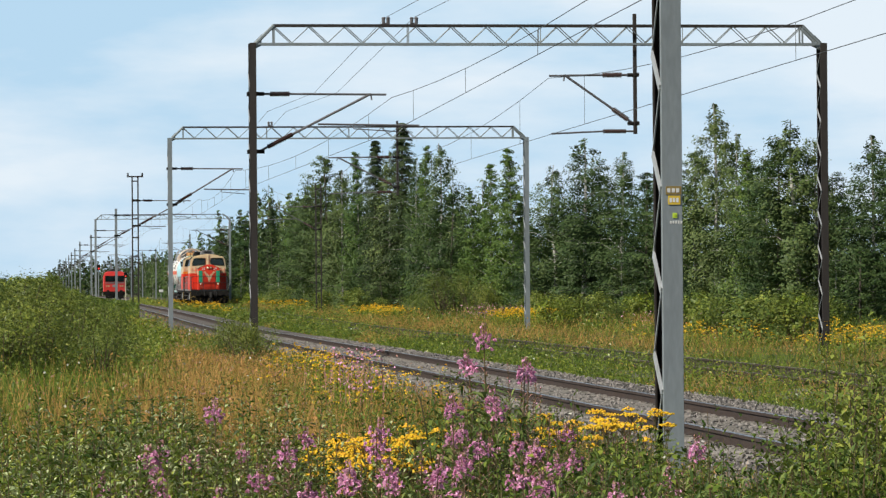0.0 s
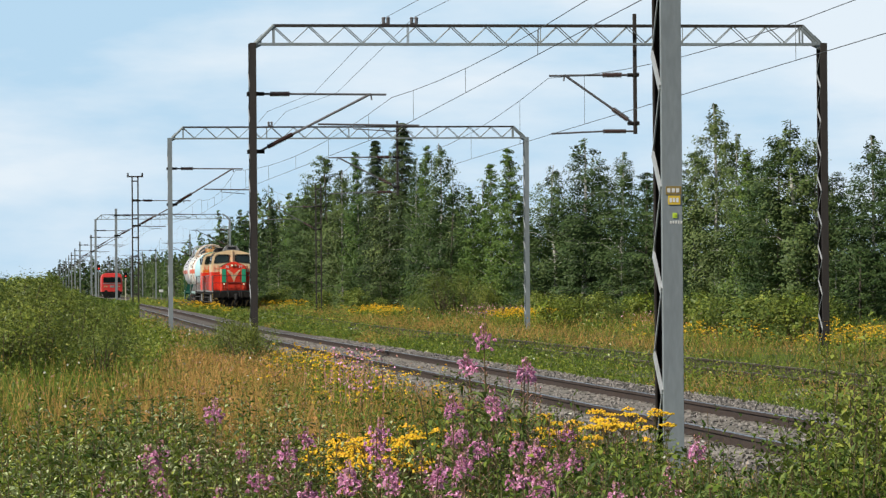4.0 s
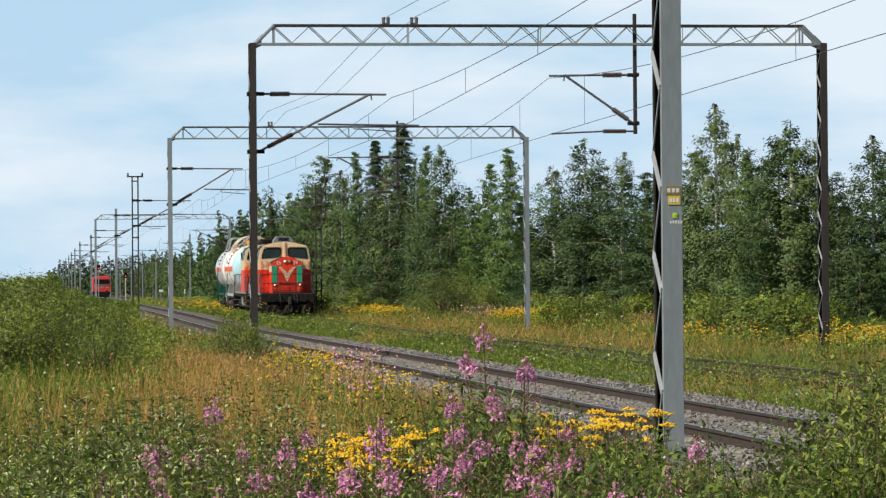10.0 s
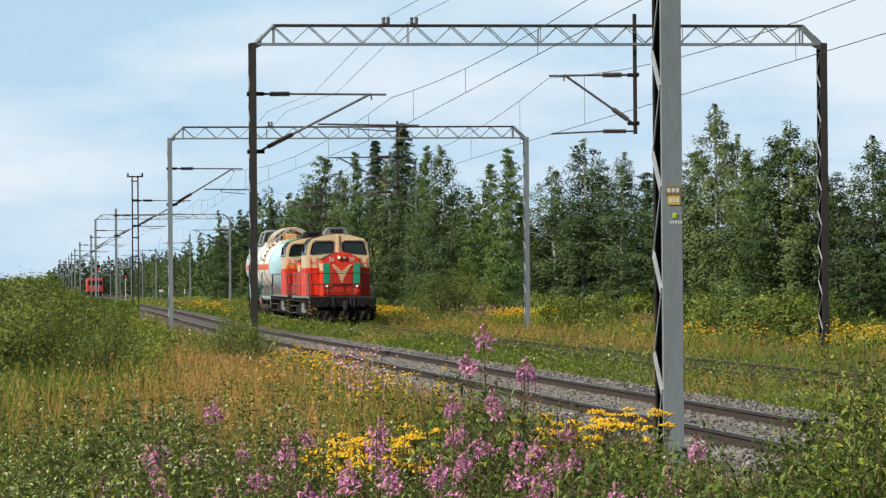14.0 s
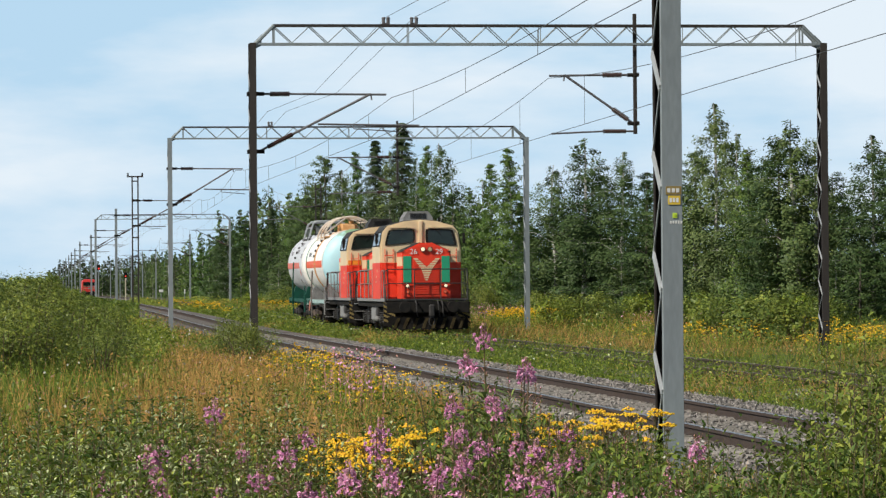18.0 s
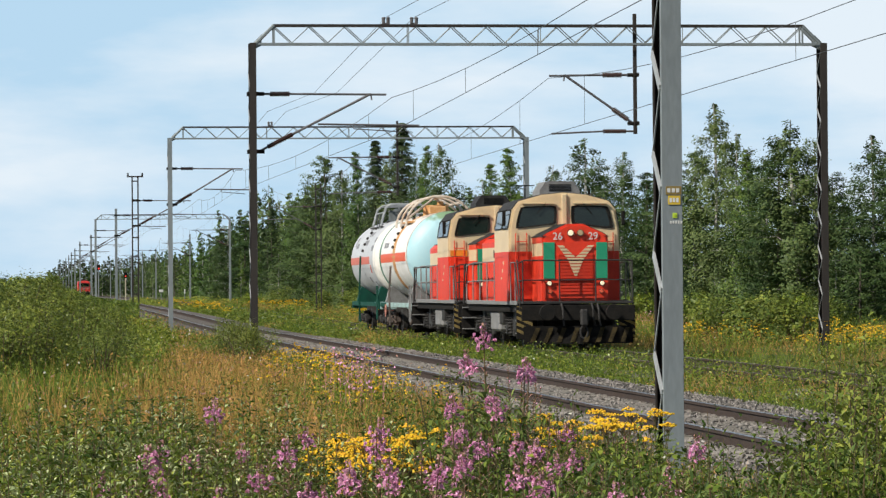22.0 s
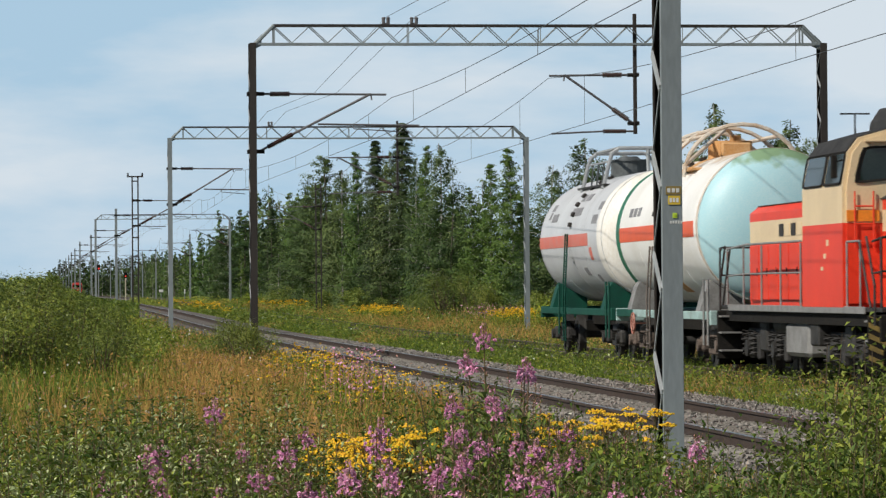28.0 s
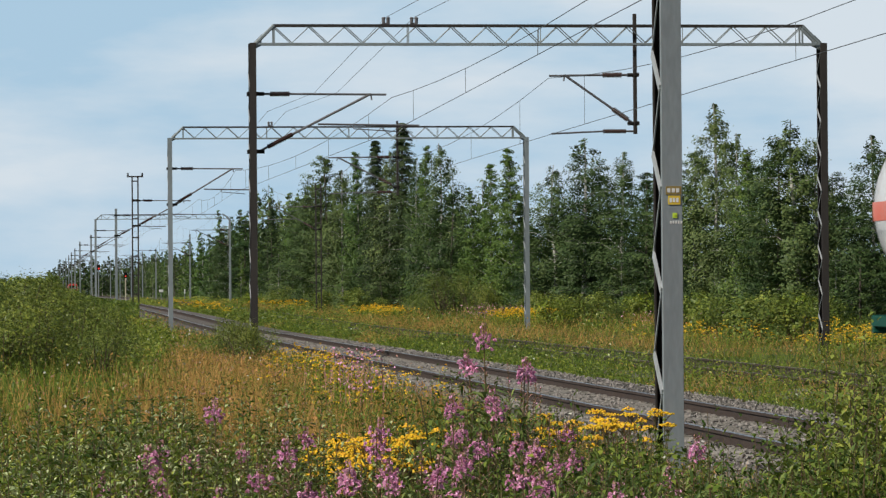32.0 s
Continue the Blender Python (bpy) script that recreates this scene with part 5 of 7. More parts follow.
    for y0, y1, mm in (((0.55, 9.3, sill), (9.3, 11.45, M_TGREEN)) if first else ((0.55, 11.45, sill),)):
        for s in (-1, 1):
            b = B()
            box(b, s * 1.36 - 0.06, s * 1.36 + 0.06, y0, y1, 0.98, 1.14, 0.012)
            part("side_sill", b, mm, tk, "pale teal side sill" if mm is M_FRAMEBLUE else "dark green side sill")
    for y in (0.55, 11.45):
        b = B()
        box(b, -1.42, 1.42, y - 0.06, y + 0.06, 0.88, 1.16, 0.015)
        part("end_beam", b, sill, tk)
        b = B()
        sg = -1 if y < 2 else 1
        box(b, -0.13, 0.13, min(y, y + sg * 0.5), max(y, y + sg * 0.5), 0.85, 1.15, 0.04)
        part("coupler", b, M_DGREY, tk)
    for y in (2.0, 10.0):
        for s in (-1, 1):
            b = B()
            prism(b, [(s * 1.38, 1.12), (s * 0.5, 1.12), (s * 0.5, 1.36), (s * 0.9, 1.56), (s * 1.16, 1.74), (s * 1.24, 1.62)], y - 0.24, y + 0.24)
            part("saddle", b, saddle, tk, "grey tank saddle" if first else "dark green tank saddle")
        wagon_bogie(tk, y, M_BOGIE if first else M_DGREY)
        for k in (-0.925, 0.925):
            wheelset(tk, y + k, 0.475)
    for y in ((0.62, 1.05) if first else (0.62, 1.05, 8.2)):
        for s in (-1, 1):
            b = B()
            tube(b, (s * 1.44, y, 0.5), (s * 1.44, y, 1.75), 0.025, n=6)
            part("grab_rail", b, M_LGREY if first else M_TGREEN, tk)
    for s in (-1, 1):
        b = B()
        sweep(b, [(s * 1.56, 6.67, 0.35), (s * 1.62, 6.37, 1.4), (s * 1.58, 6.17, 2.45 if first else 2.9)], 0.022)
        lad = part("ladder", b, M_LADDER if first else M_TGREEN, tk)
        b = B()
        sweep(b, [(s * 1.56, 6.33, 0.35), (s * 1.62, 6.03, 1.4), (s * 1.58, 5.83, 2.45 if first else 2.9)], 0.022)
        part("stile", b, M_LADDER if first else M_TGREEN, lad)
        for k in range(8):
            t = k / 7
            b = B()
            tube(b, (s * 1.59, 6.64 - 0.49 * t, 0.45 + 1.95 * t), (s * 1.59, 6.30 - 0.49 * t, 0.45 + 1.95 * t), 0.015, n=5)
            part("rung", b, M_LADDER if first else M_TGREEN, lad)
    b = B()
    for k in range(16 if first else 0):
        a, a2 = k / 16 * 2 * math.pi, (k + 1) / 16 * 2 * math.pi
        tube(b, (-1.48, 8.9 + 0.22 * math.cos(a), 0.85 + 0.22 * math.sin(a)), (-1.48, 8.9 + 0.22 * math.cos(a2), 0.85 + 0.22 * math.sin(a2)), 0.022, n=5)
    for k in range(3):
        a = k * math.pi / 3
        tube(b, (-1.48, 8.9 + 0.2 * math.cos(a), 0.85 + 0.2 * math.sin(a)), (-1.48, 8.9 - 0.2 * math.cos(a), 0.85 - 0.2 * math.sin(a)), 0.014, n=5)
    tube(b, (-1.48, 8.9, 0.85), (-1.2, 8.9, 0.85), 0.02, n=5)
    part("brake_wheel", b, M_BROWNRED, tk, "faded red hand brake wheel") if first else b.free()
    # fittings on top
    top = zc + r
    if first:
        b = B()
        tube(b, (0, 5.6, top - 0.1), (0, 5.6, top + 0.3), 0.45, n=18)
        box(b, -0.3, 0.3, 4.9, 5.1, top - 0.05, top + 0.25, 0.03)
        tube(b, (0.25, 6.3, top - 0.1), (0.25, 6.3, top + 0.45), 0.12, n=10)
        part("filler_dome", b, M_RUST, tk, "rusty filler dome and valves")
        for i, y in enumerate((4.3, 6.0, 7.7)):
            b = B()
            pts = [(1.2 * math.cos(math.pi * k / 14), y, top - 0.46 + 1.05 * math.sin(math.pi * k / 14)) for k in range(15)]
            sweep(b, pts, 0.045, 7)
            part("hoop", b, M_RUSTPALE, tk, "rust-stained white protective hoop")
        for s in (-0.75, 0, 0.75):
            b = B()
            z = top - 0.46 + 1.05 * math.sqrt(1 - (s / 1.2) ** 2)
            sweep(b, [(s, 4.3, z), (s, 7.7, z)] if s else [(-1.15, 4.3, top - 0.2), (0, 6.0, top + 0.58), (1.15, 7.7, top - 0.2)], 0.042, 7)
            part("stay", b, M_RUSTPALE, tk)
        b = B()
        box(b, -1.1, 1.1, 4.0, 7.3, top - 0.34, top - 0.28, 0.01)
        part("walkway", b, M_RUST, tk, "rusty top walkway")
    else:
        b = B()
        tube(b, (0, 6.3, top - 0.15), (0, 6.3, top + 0.34), 0.44, n=24)
        tube(b, (0, 6.3, top + 0.34), (0, 6.3, top + 0.38), 0.48, n=24)
        tube(b, (0, 6.3, top + 0.38), (0, 6.3, top + 0.46), 0.3, 0.2, n=16)
        part("filler_dome", b, M_RAILDARK, tk, "dark grey filler dome with a flat lid")
        for y in (4.3, 7.5):
            b = B()
            sweep(b, [(-0.98, y - 0.1, top - 0.36), (-0.82, y, top + 0.22), (-0.74, y, top + 0.46), (-0.58, y, top + 0.58), (0.58, y, top + 0.58), (0.74, y, top + 0.46), (0.82, y, top + 0.22), (0.98, y - 0.1, top - 0.36)], 0.05, 8)
            part("guard_hoop", b, M_HOOP, tk, "light grey tubular guard hoop")
            b = B()
            sweep(b, [(0.1, y, top + 0.57), (0.12, y, top - 0.05)], 0.045, 8)
            part("hoop_post", b, M_HOOP, tk)
        for s in (-1, 1):
            for z, rr in ((0.58, 0.04), (0.28, 0.025)):
                b = B()
                x = s * (0.6 if z > 0.5 else 0.81)
                sweep(b, [(x, 4.3, top + z), (x, 7.5, top + z)], rr, 7)
                part("guard_rail", b, M_HOOP, tk)
            for y in (5.1, 5.9, 6.7):
                b = B()
                sweep(b, [(s * 0.81, y, top + 0.28), (s * 0.86, y, top - 0.3)], 0.02, 6)
                part("guard_post", b, M_RAILDARK, tk)
        b = B()
        box(b, -1.0, 1.0, 4.0, 8.0, top - 0.3, top - 0.25, 0.01)
        part("walkway", b, M_DGREY, tk, "dark grey top walkway")
    return tk


M_RAILDARK = material("dark_teal_grey_paint", (0.11, 0.125, 0.13), (0.06, 0.065, 0.068), 0.6, 0.1, 4, spec=0.3)
M_LADDER = material("brown_ladder_paint", (0.20, 0.17, 0.15), (0.10, 0.085, 0.075), 0.7, 0.1, 4)
M_HOOP = material("light_grey_tube_paint", (0.36, 0.38, 0.39), (0.25, 0.26, 0.27), 0.5, 0.1, 4)
M_LETTER = material("faded_lettering", (0.16, 0.16, 0.17), (0.30, 0.30, 0.31), 0.6, 0, 6)
M_GREEN2 = material("ring_green", (0.02, 0.18, 0.10), rough=0.5)
M_BAND2 = material("faded_red_band", (0.62, 0.14, 0.10), (0.52, 0.22, 0.18), 0.55, 0, 2.5)
M_RUSTPALE = material("rust_stained_white", (0.62, 0.56, 0.48), (0.40, 0.24, 0.12), 0.7, 0, 4, 0.1, mix=0.45)
M_BROWNRED = material("faded_red", (0.40, 0.15, 0.11), (0.3, 0.14, 0.1), 0.6)


def electric():
    """The red electric locomotive going away on the near track: y=0 is the end that faces us."""
    lo = new("electric_locomotive")
    tagged(lo, "red electric locomotive with raised pantograph", "locomotive")
    prof = [(-1.5, 1.12), (1.5, 1.12), (1.52, 2.2), (1.50, 3.15), (1.34, 3.6), (0.95, 3.78), (-0.95, 3.78), (-1.34, 3.6), (-1.50, 3.15), (-1.52, 2.2)]
    b = B()
    rows = []
    for y, k in ((0.0, 0.95), (0.1, 0.985), (0.4, 1.0), (18.3, 1.0), (18.65, 0.97), (18.8, 0.95)):
        rows.append([b.verts.new((x * k, y + (max(0, z - 2.3) * 0.28 if y < 1 else (-max(0, z - 2.3) * 0.28 if y > 18 else 0)), 1.0 + (z - 1.0) * (k if k > 0.95 else 0.96))) for x, z in prof])
    for p, q in zip(rows, rows[1:]):
        for i in range(len(prof)):
            j = (i + 1) % len(prof)
            b.faces.new((p[i], p[j], q[j], q[i]))
    b.faces.new(rows[0])
    b.faces.new(rows[-1])
    bmesh.ops.recalc_face_normals(b, faces=b.faces)
    body = part("body", b, M_CRIMSON, lo)
    b = B()
    vs = [b.verts.new(v) for v in ((-1.28, 0.0, 2.42), (1.28, 0.0, 2.42), (1.24, 0.13, 3.2), (-1.24, 0.13, 3.2))]
    b.faces.new(vs)
    bmesh.ops.solidify(b, geom=b.faces[:], thickness=0.05)
    part("windscreen", b, M_GLASS, body)
    b = B()
    box(b, -0.3, 0.3, -0.03, 0.02, 1.7, 2.0)
    part("plate", b, M_LGREY, body, "grey plate on the crimson nose")
    for x in (-1.05, -0.78, 0.78, 1.05):
        b = B()
        tube(b, (x, 0.02, 1.85), (x, -0.03, 1.85), 0.11, n=12)
        part("headlight", b, M_LENS, body)
    b = B()
    box(b, -1.3, 1.3, -0.02, 0.03, 2.22, 2.3)
    part("handrail", b, M_LGREY, body)
    b = B()
    box(b, -0.9, 0.9, 2.0, 16.8, 3.76, 3.92, 0.04)
    for y in (3, 6, 9.5, 13):
        box(b, -0.6, 0.6, y, y + 1.2, 3.92, 4.2, 0.05)
    part("roof_equipment", b, M_DGREY, lo)
    b = B()
    for x in (-0.5, 0.5):
        pipe(b, [(x, 2.2, 3.95), (x * 0.7, 3.6, 5.0), (x * 0.9, 2.3, 6.0)], 0.03)
    tube(b, (-0.85, 2.3, 6.02), (0.85, 2.3, 6.02), 0.035)
    part("pantograph", b, M_LGREY, lo)
    b = B()
    box(b, -1.42, 1.42, 0.05, 18.7, 0.7, 1.12)
    box(b, -1.2, 1.2, 0.1, 0.4, 0.2, 0.8)
    for yb in (4.2, 14.4):
        for s in (-1, 1):
            box(b, s * 1.1 - 0.08, s * 1.1 + 0.08, yb - 2.1, yb + 2.1, 0.4, 0.75, 0.04)
    part("underframe", b, M_BLACK, lo)
    for x in (-0.875, 0.875):
        b = B()
        tube(b, (x, 0.05, 1.05), (x, -0.5, 1.05), 0.12, n=12)
        tube(b, (x, -0.5, 1.05), (x, -0.6, 1.05), 0.26, n=16)
        part("buffer", b, M_BLACK, lo)
    for y in (3.0, 5.4, 13.2, 15.6):
        wheelset(lo, y, 0.6)
    return lo


LOCO1 = diesel()
LOCO2 = copy_thing(LOCO1, Matrix.Identity(4))
for o in LOCO2.children_recursive:
    if o.name.startswith("roof_unit"):
        o.data = o.data.copy()
        o.data.materials[0] = M_DGREY
        o["label"] = "dark grey air conditioning unit on the roof"
b = B()
box(b, -1.45, -0.92, 2.325, 2.347, 2.62, 2.80, 0.004)
part("front_panel", b, M_AMBER, LOCO2, "orange panel under the cab window")
TANK1, TANK2 = tank_wagon(True), tank_wagon(False)
RED = electric()


# ---- grass and herbs ----
M_PINK = material("fireweed_flowers", (0.80, 0.43, 0.60), (0.64, 0.26, 0.45), 0.5, 0, 8, island=0.35, through_light=0.22, spec=0.25)
M_SEED = material("fireweed_seed_stalks", (0.42, 0.23, 0.18), (0.29, 0.16, 0.12), 0.7, 0, 6, island=0.4, spec=0.25)
M_TANSY = material("tansy_flowers", (0.80, 0.51, 0.025), (0.66, 0.39, 0.015), 0.6, 0, 8, island=0.25, spec=0.25)
M_CREAMFL = material("white_umbels", (0.62, 0.62, 0.52), (0.5, 0.5, 0.4), 0.7, 0, 8, island=0.2, spec=0.25)
M_HERB = material("herb_leaves", (0.185, 0.25, 0.028), (0.085, 0.13, 0.014), 0.42, 0, 2, vary=0.2, island=0.5, through_light=0.15, fine=6, spec=0.25)
M_FIREL = material("fireweed_leaves", (0.20, 0.27, 0.07), (0.10, 0.15, 0.038), 0.45, 0, 2, vary=0.2, island=0.4, through_light=0.26, fine=6, spec=0.25)
M_SHRUB = material("willow_shrub_leaves", (0.20, 0.27, 0.048), (0.075, 0.12, 0.02), 0.2, 0, 2, vary=0.15, island=0.6, through_light=0.26, fine=6)
# pale leaf colour for silvery undersides, and for sun glints put in as colour
M_SILVER = material("willow_leaf_undersides", (0.44, 0.50, 0.24), (0.30, 0.36, 0.15), 0.42, 0, 2, vary=0.15, island=0.35, through_light=0.1, fine=6)
M_STEM = material("green_stem", (0.10, 0.10, 0.035), (0.14, 0.07, 0.05), 0.6, 0, 4, spec=0.25)
M_TWIG = material("brown_twig", (0.10, 0.075, 0.05), (0.07, 0.05, 0.035), 0.8, 0, 4, spec=0.25)

M_WEED = material("weed_leaves", (0.21, 0.285, 0.04), (0.085, 0.135, 0.018), 0.35, 0, 2, vary=0.25, island=0.55, through_light=0.26, fine=6, spec=0.35)
M_SCRUB = material("dark_scrub_leaves", (0.16, 0.20, 0.036), (0.082, 0.11, 0.02), 0.42, 0, 0.7, vary=0.2, island=0.45, through_light=0.15, fine=4, spec=0.25)
M_BANK = material("scrub_leaves", (0.215, 0.275, 0.058), (0.12, 0.16, 0.03), 0.42, 0, 0.7, vary=0.2, island=0.45, through_light=0.2, fine=4, spec=0.2)

rs = np.random.RandomState(7)


def quad_mesh(name, quads, mats, index=None):
    """A mesh of separate quads from an array of shape (n, k, 4, 3): k quads in a row each share no vertices."""
    q = np.asarray(quads, dtype=np.float32).reshape(-1, 3)
    n = len(q) // 4
    me = bpy.data.meshes.new(name)
    me.vertices.add(len(q))
    me.vertices.foreach_set("co", q.ravel())
    me.loops.add(len(q))
    me.loops.foreach_set("vertex_index", np.arange(len(q), dtype=np.int32))
    me.polygons.add(n)
    me.polygons.foreach_set("loop_start", np.arange(0, len(q), 4, dtype=np.int32))
    for mm in mats:
        me.materials.append(mm)
    if index is not None:
        me.polygons.foreach_set("material_index", np.asarray(index, dtype=np.int32))
    me.update(calc_edges=True)
    return new(name, me)


def blades(name, x, y, h, width, mats, index, lean=0.35, label="", category="grass", simple=False):
    """Grass: every blade is two joined quads that bend over; one island a blade."""
    n = len(x)
    z = np.array([ground_z(a, b) for a, b in zip(x, y)]) - 0.03
    a = rs.uniform(0, 2 * np.pi, n)
    f = rs.uniform(0, 2 * np.pi, n)
    l1 = h * lean * rs.uniform(0.05, 0.35, n)
    l2 = h * lean * rs.uniform(0.4, 1.3, n)
    wx, wy = np.cos(f) * width / 2, np.sin(f) * width / 2
    px = [x, x + np.cos(a) * l1, x + np.cos(a) * l2]
    py = [y, y + np.sin(a) * l1, y + np.sin(a) * l2]
    pz = [z, z + h * 0.6, z + h * rs.uniform(0.88, 1.0, n)]
    v = np.empty((n, 6, 3), dtype=np.float32)
    for i, k in enumerate((1.0, 0.8, 0.25)):
        v[:, 2 * i, 0], v[:, 2 * i, 1], v[:, 2 * i, 2] = px[i] - wx * k, py[i] - wy * k, pz[i]
        v[:, 2 * i + 1, 0], v[:, 2 * i + 1, 1], v[:, 2 * i + 1, 2] = px[i] + wx * k, py[i] + wy * k, pz[i]
    me = bpy.data.meshes.new(name)
    me.vertices.add(n * 6)
    me.vertices.foreach_set("co", v.ravel())
    lv = (np.arange(n, dtype=np.int32)[:, None] * 6 + np.array([0, 1, 5, 4] if simple else [0, 1, 3, 2, 2, 3, 5, 4], dtype=np.int32)).ravel()
    each = 1 if simple else 2
    me.loops.add(len(lv))
    me.loops.foreach_set("vertex_index", lv)
    me.polygons.add(n * each)
    me.polygons.foreach_set("loop_start", np.arange(0, len(lv), 4, dtype=np.int32))
    for mm in mats:
        me.materials.append(mm)
    me.polygons.foreach_set("material_index", np.repeat(np.asarray(index, dtype=np.int32), each))
    me.update(calc_edges=True)
    ob = new(name, me)
    tagged(ob, label, category, kind="stuff")
    return ob


def leaves(name, x, y, z, size, mats, index, thin=0.35, upright=0.5, label="", category="herbs"):
    """Loose pointed leaves as rhombs, one island each."""
    n = len(x)
    p = np.stack([x, y, z], 1)
    d = rs.normal(size=(n, 3))
    d[:, 2] = np.abs(d[:, 2]) * upright + 0.1
    d /= np.linalg.norm(d, axis=1)[:, None]
    w = np.cross(d, rs.normal(size=(n, 3)))
    w /= np.linalg.norm(w, axis=1)[:, None] + 1e-9
    d *= (size * 0.5)[:, None]
    w *= (size * thin * 0.5)[:, None]
    ob = quad_mesh(name, np.stack([p - d, p + w, p + d, p - w], 1), mats, index)
    tagged(ob, label, category, kind="stuff")
    return ob


def clumps(rng, name, x, y, h, spread, per, size, grow, mats, kinds, label):
    """Many plants, each a bunch of upright pointed leaves that widens towards its top; leaf size grows with distance from the path."""
    k = np.repeat(np.arange(len(x)), per)
    f = rng.uniform(0.08, 1.0, len(k)) ** 0.8
    g = np.array([ground_z(a, b) for a, b in zip(x, y)])
    px = x[k] + rng.normal(0, spread, len(k)) * (0.5 + 0.5 * f)
    py = y[k] + rng.normal(0, spread, len(k)) * (0.5 + 0.5 * f)
    pz = g[k] + h[k] * f * rng.uniform(0.75, 1.0, len(k))
    return leaves(name, px, py, pz, (size + grow * y[k]) * rng.uniform(0.7, 1.6, len(k)), mats, kinds[k], 0.38, 1.2, label=label)


def bank_top(k, y):
    """Height of the scrub bank's top for a bearing (across per metre along) and a distance."""
    return 1.6 - y * np.interp(k, (-0.012, -0.006, -0.0011, 0.0044, 0.0081, 0.0139, 0.019, 0.0222, 0.0269, 0.029, 0.045), (-0.0053, -0.0065, -0.0069, -0.0054, -0.0012, 0.0011, 0.0022, 0.0025, 0.0029, 0.0034, 0.010))


def patches(x, y, scale, seed):
    return np.array([noise.noise((a * scale, b * scale * 0.6, seed)) for a, b in zip(x, y)])


def meadow():
    # near meadow, between the eye and the near track
    n = 125000
    y = 11 + 125 * rs.uniform(0, 1, n) ** 1.75
    x = -3.5 + rs.uniform(0, 1, n) * (np.minimum(6.2, y * 0.25 + 1.2) + 3.5)
    x = np.where(rs.uniform(0, 1, n) < 0.8, np.maximum(x, -0.02 * y - 0.6 + rs.uniform(0, 1, n) * 0.6), x)
    p = patches(x, y, 0.35, 3.0)
    dry = (p + rs.normal(0, 0.28, n) - 0.1 - 0.5 * np.clip((y - 70) / 40, 0, 1) - 0.2 * (x < 0.026 * y) - 0.5 * (y > 46) * (x < 0.038 * y) + 0.22 * np.exp(-((x / y - 0.055) / 0.03) ** 2)) > 0
    h = np.where(dry, rs.uniform(0.45, 0.95, n), rs.uniform(0.25, 0.75, n)) * np.clip(1.25 - 0.15 * x, 0.55, 1.2)
    blades("meadow_grass", x, y, h, 0.0035 + 0.00011 * y, (M_GRASS, M_STRAW), dry.astype(int), 0.38, simple=True, label="tall meadow grass, partly dry and straw coloured")
    pick = dry & (rs.uniform(0, 1, len(x)) < 0.3)
    gx, gy, gh = x[pick], y[pick], h[pick]
    gz = np.array([ground_z(a, b) for a, b in zip(gx, gy)]) + gh * rs.uniform(0.8, 1.05, len(gx))
    leaves("seed_heads", gx + rs.normal(0, 0.05, len(gx)), gy, gz, 0.035 + 0.0005 * gy, (M_STRAW, M_SEED), (rs.uniform(0, 1, len(gx)) < 0.25), 0.25, 1.2, label="dry straw coloured grass seed heads", category="grass")
    # leafy clumps standing in the grass, each green or browned as a whole
    n = 1500
    y = 19 + 75 * rs.uniform(0, 1, n) ** 1.5
    x = y * rs.uniform(-0.012, 0.135, n)
    ok = (x < 6.3) & (patches(x, y, 0.5, 17.0) + rs.normal(0, 0.2, n) > -0.05)
    clumps(rs, "meadow_clumps", x[ok], y[ok], rs.uniform(0.35, 0.85, ok.sum()) * np.clip(1.2 - 0.12 * x[ok], 0.55, 1.1), 0.12, 38, 0.02, 0.00035, (M_HERB, M_FIREL, M_BANK, M_SEED), rs.choice(4, ok.sum(), p=(0.4, 0.28, 0.2, 0.12)), "leafy green herb clumps standing in the dry grass")
    # clumps on the verge between the tracks and under the wood
    n = 2300
    y = 34 + 200 * rs.uniform(0, 1, n) ** 1.5
    far_edge = 33 - 13 * np.clip((y - 135) / 115, 0, 1)
    x = np.where(rs.uniform(0, 1, n) < 0.45, rs.uniform(10.9, 13.4, n), 13.4 + (far_edge - 13.4) * rs.uniform(0, 1, n) ** 0.7)
    ok = patches(x, y, 0.35, 27.0) + rs.normal(0, 0.15, n) > 0.0
    clumps(rs, "verge_clumps", x[ok], y[ok], rs.uniform(0.25, 0.6, ok.sum()) * np.where(x[ok] > 15.5, 1.5, 1.0), 0.2, 40, 0.02, 0.00042, (M_WEED, M_WILLOW, M_HERB, M_STRAW), rs.choice(4, ok.sum(), p=(0.45, 0.27, 0.25, 0.03)), "green weed clumps on the overgrown verge")
    # plainer grass round the eye and out to the sides
    m = 26000
    gx, gy = rs.uniform(-22, 7.0, m), rs.uniform(-25, 90, m)
    out = (gy < 11) | (gx < -3.5)
    gx, gy = gx[out], gy[out]
    blades("rough_grass", gx, gy, rs.uniform(0.25, 0.6, len(gx)), np.full(len(gx), 0.012), (M_GRASS, M_STRAW), (rs.uniform(0, 1, len(gx)) < 0.3), 0.6, label="rough green grass with dry blades", simple=True)
    # herbs low among the grass
    n = 70000
    y = 11 + 130 * rs.uniform(0, 1, n) ** 1.7
    x = -3.0 + rs.uniform(0, 1, n) * (np.minimum(6.5, y * 0.25 + 1.0) + 3.0)
    x = np.where(rs.uniform(0, 1, n) < 0.75, np.maximum(x, -0.02 * y - 0.4), x)
    p = patches(x, y, 0.45, 9.0)
    keep = p + rs.normal(0, 0.2, n) > -0.1
    x, y = x[keep], y[keep]
    g = np.array([ground_z(a, b) for a, b in zip(x, y)])
    hum = 0.55 + 1.2 * np.clip(patches(x, y, 0.8, 6.0) + 0.2, -0.2, 1)
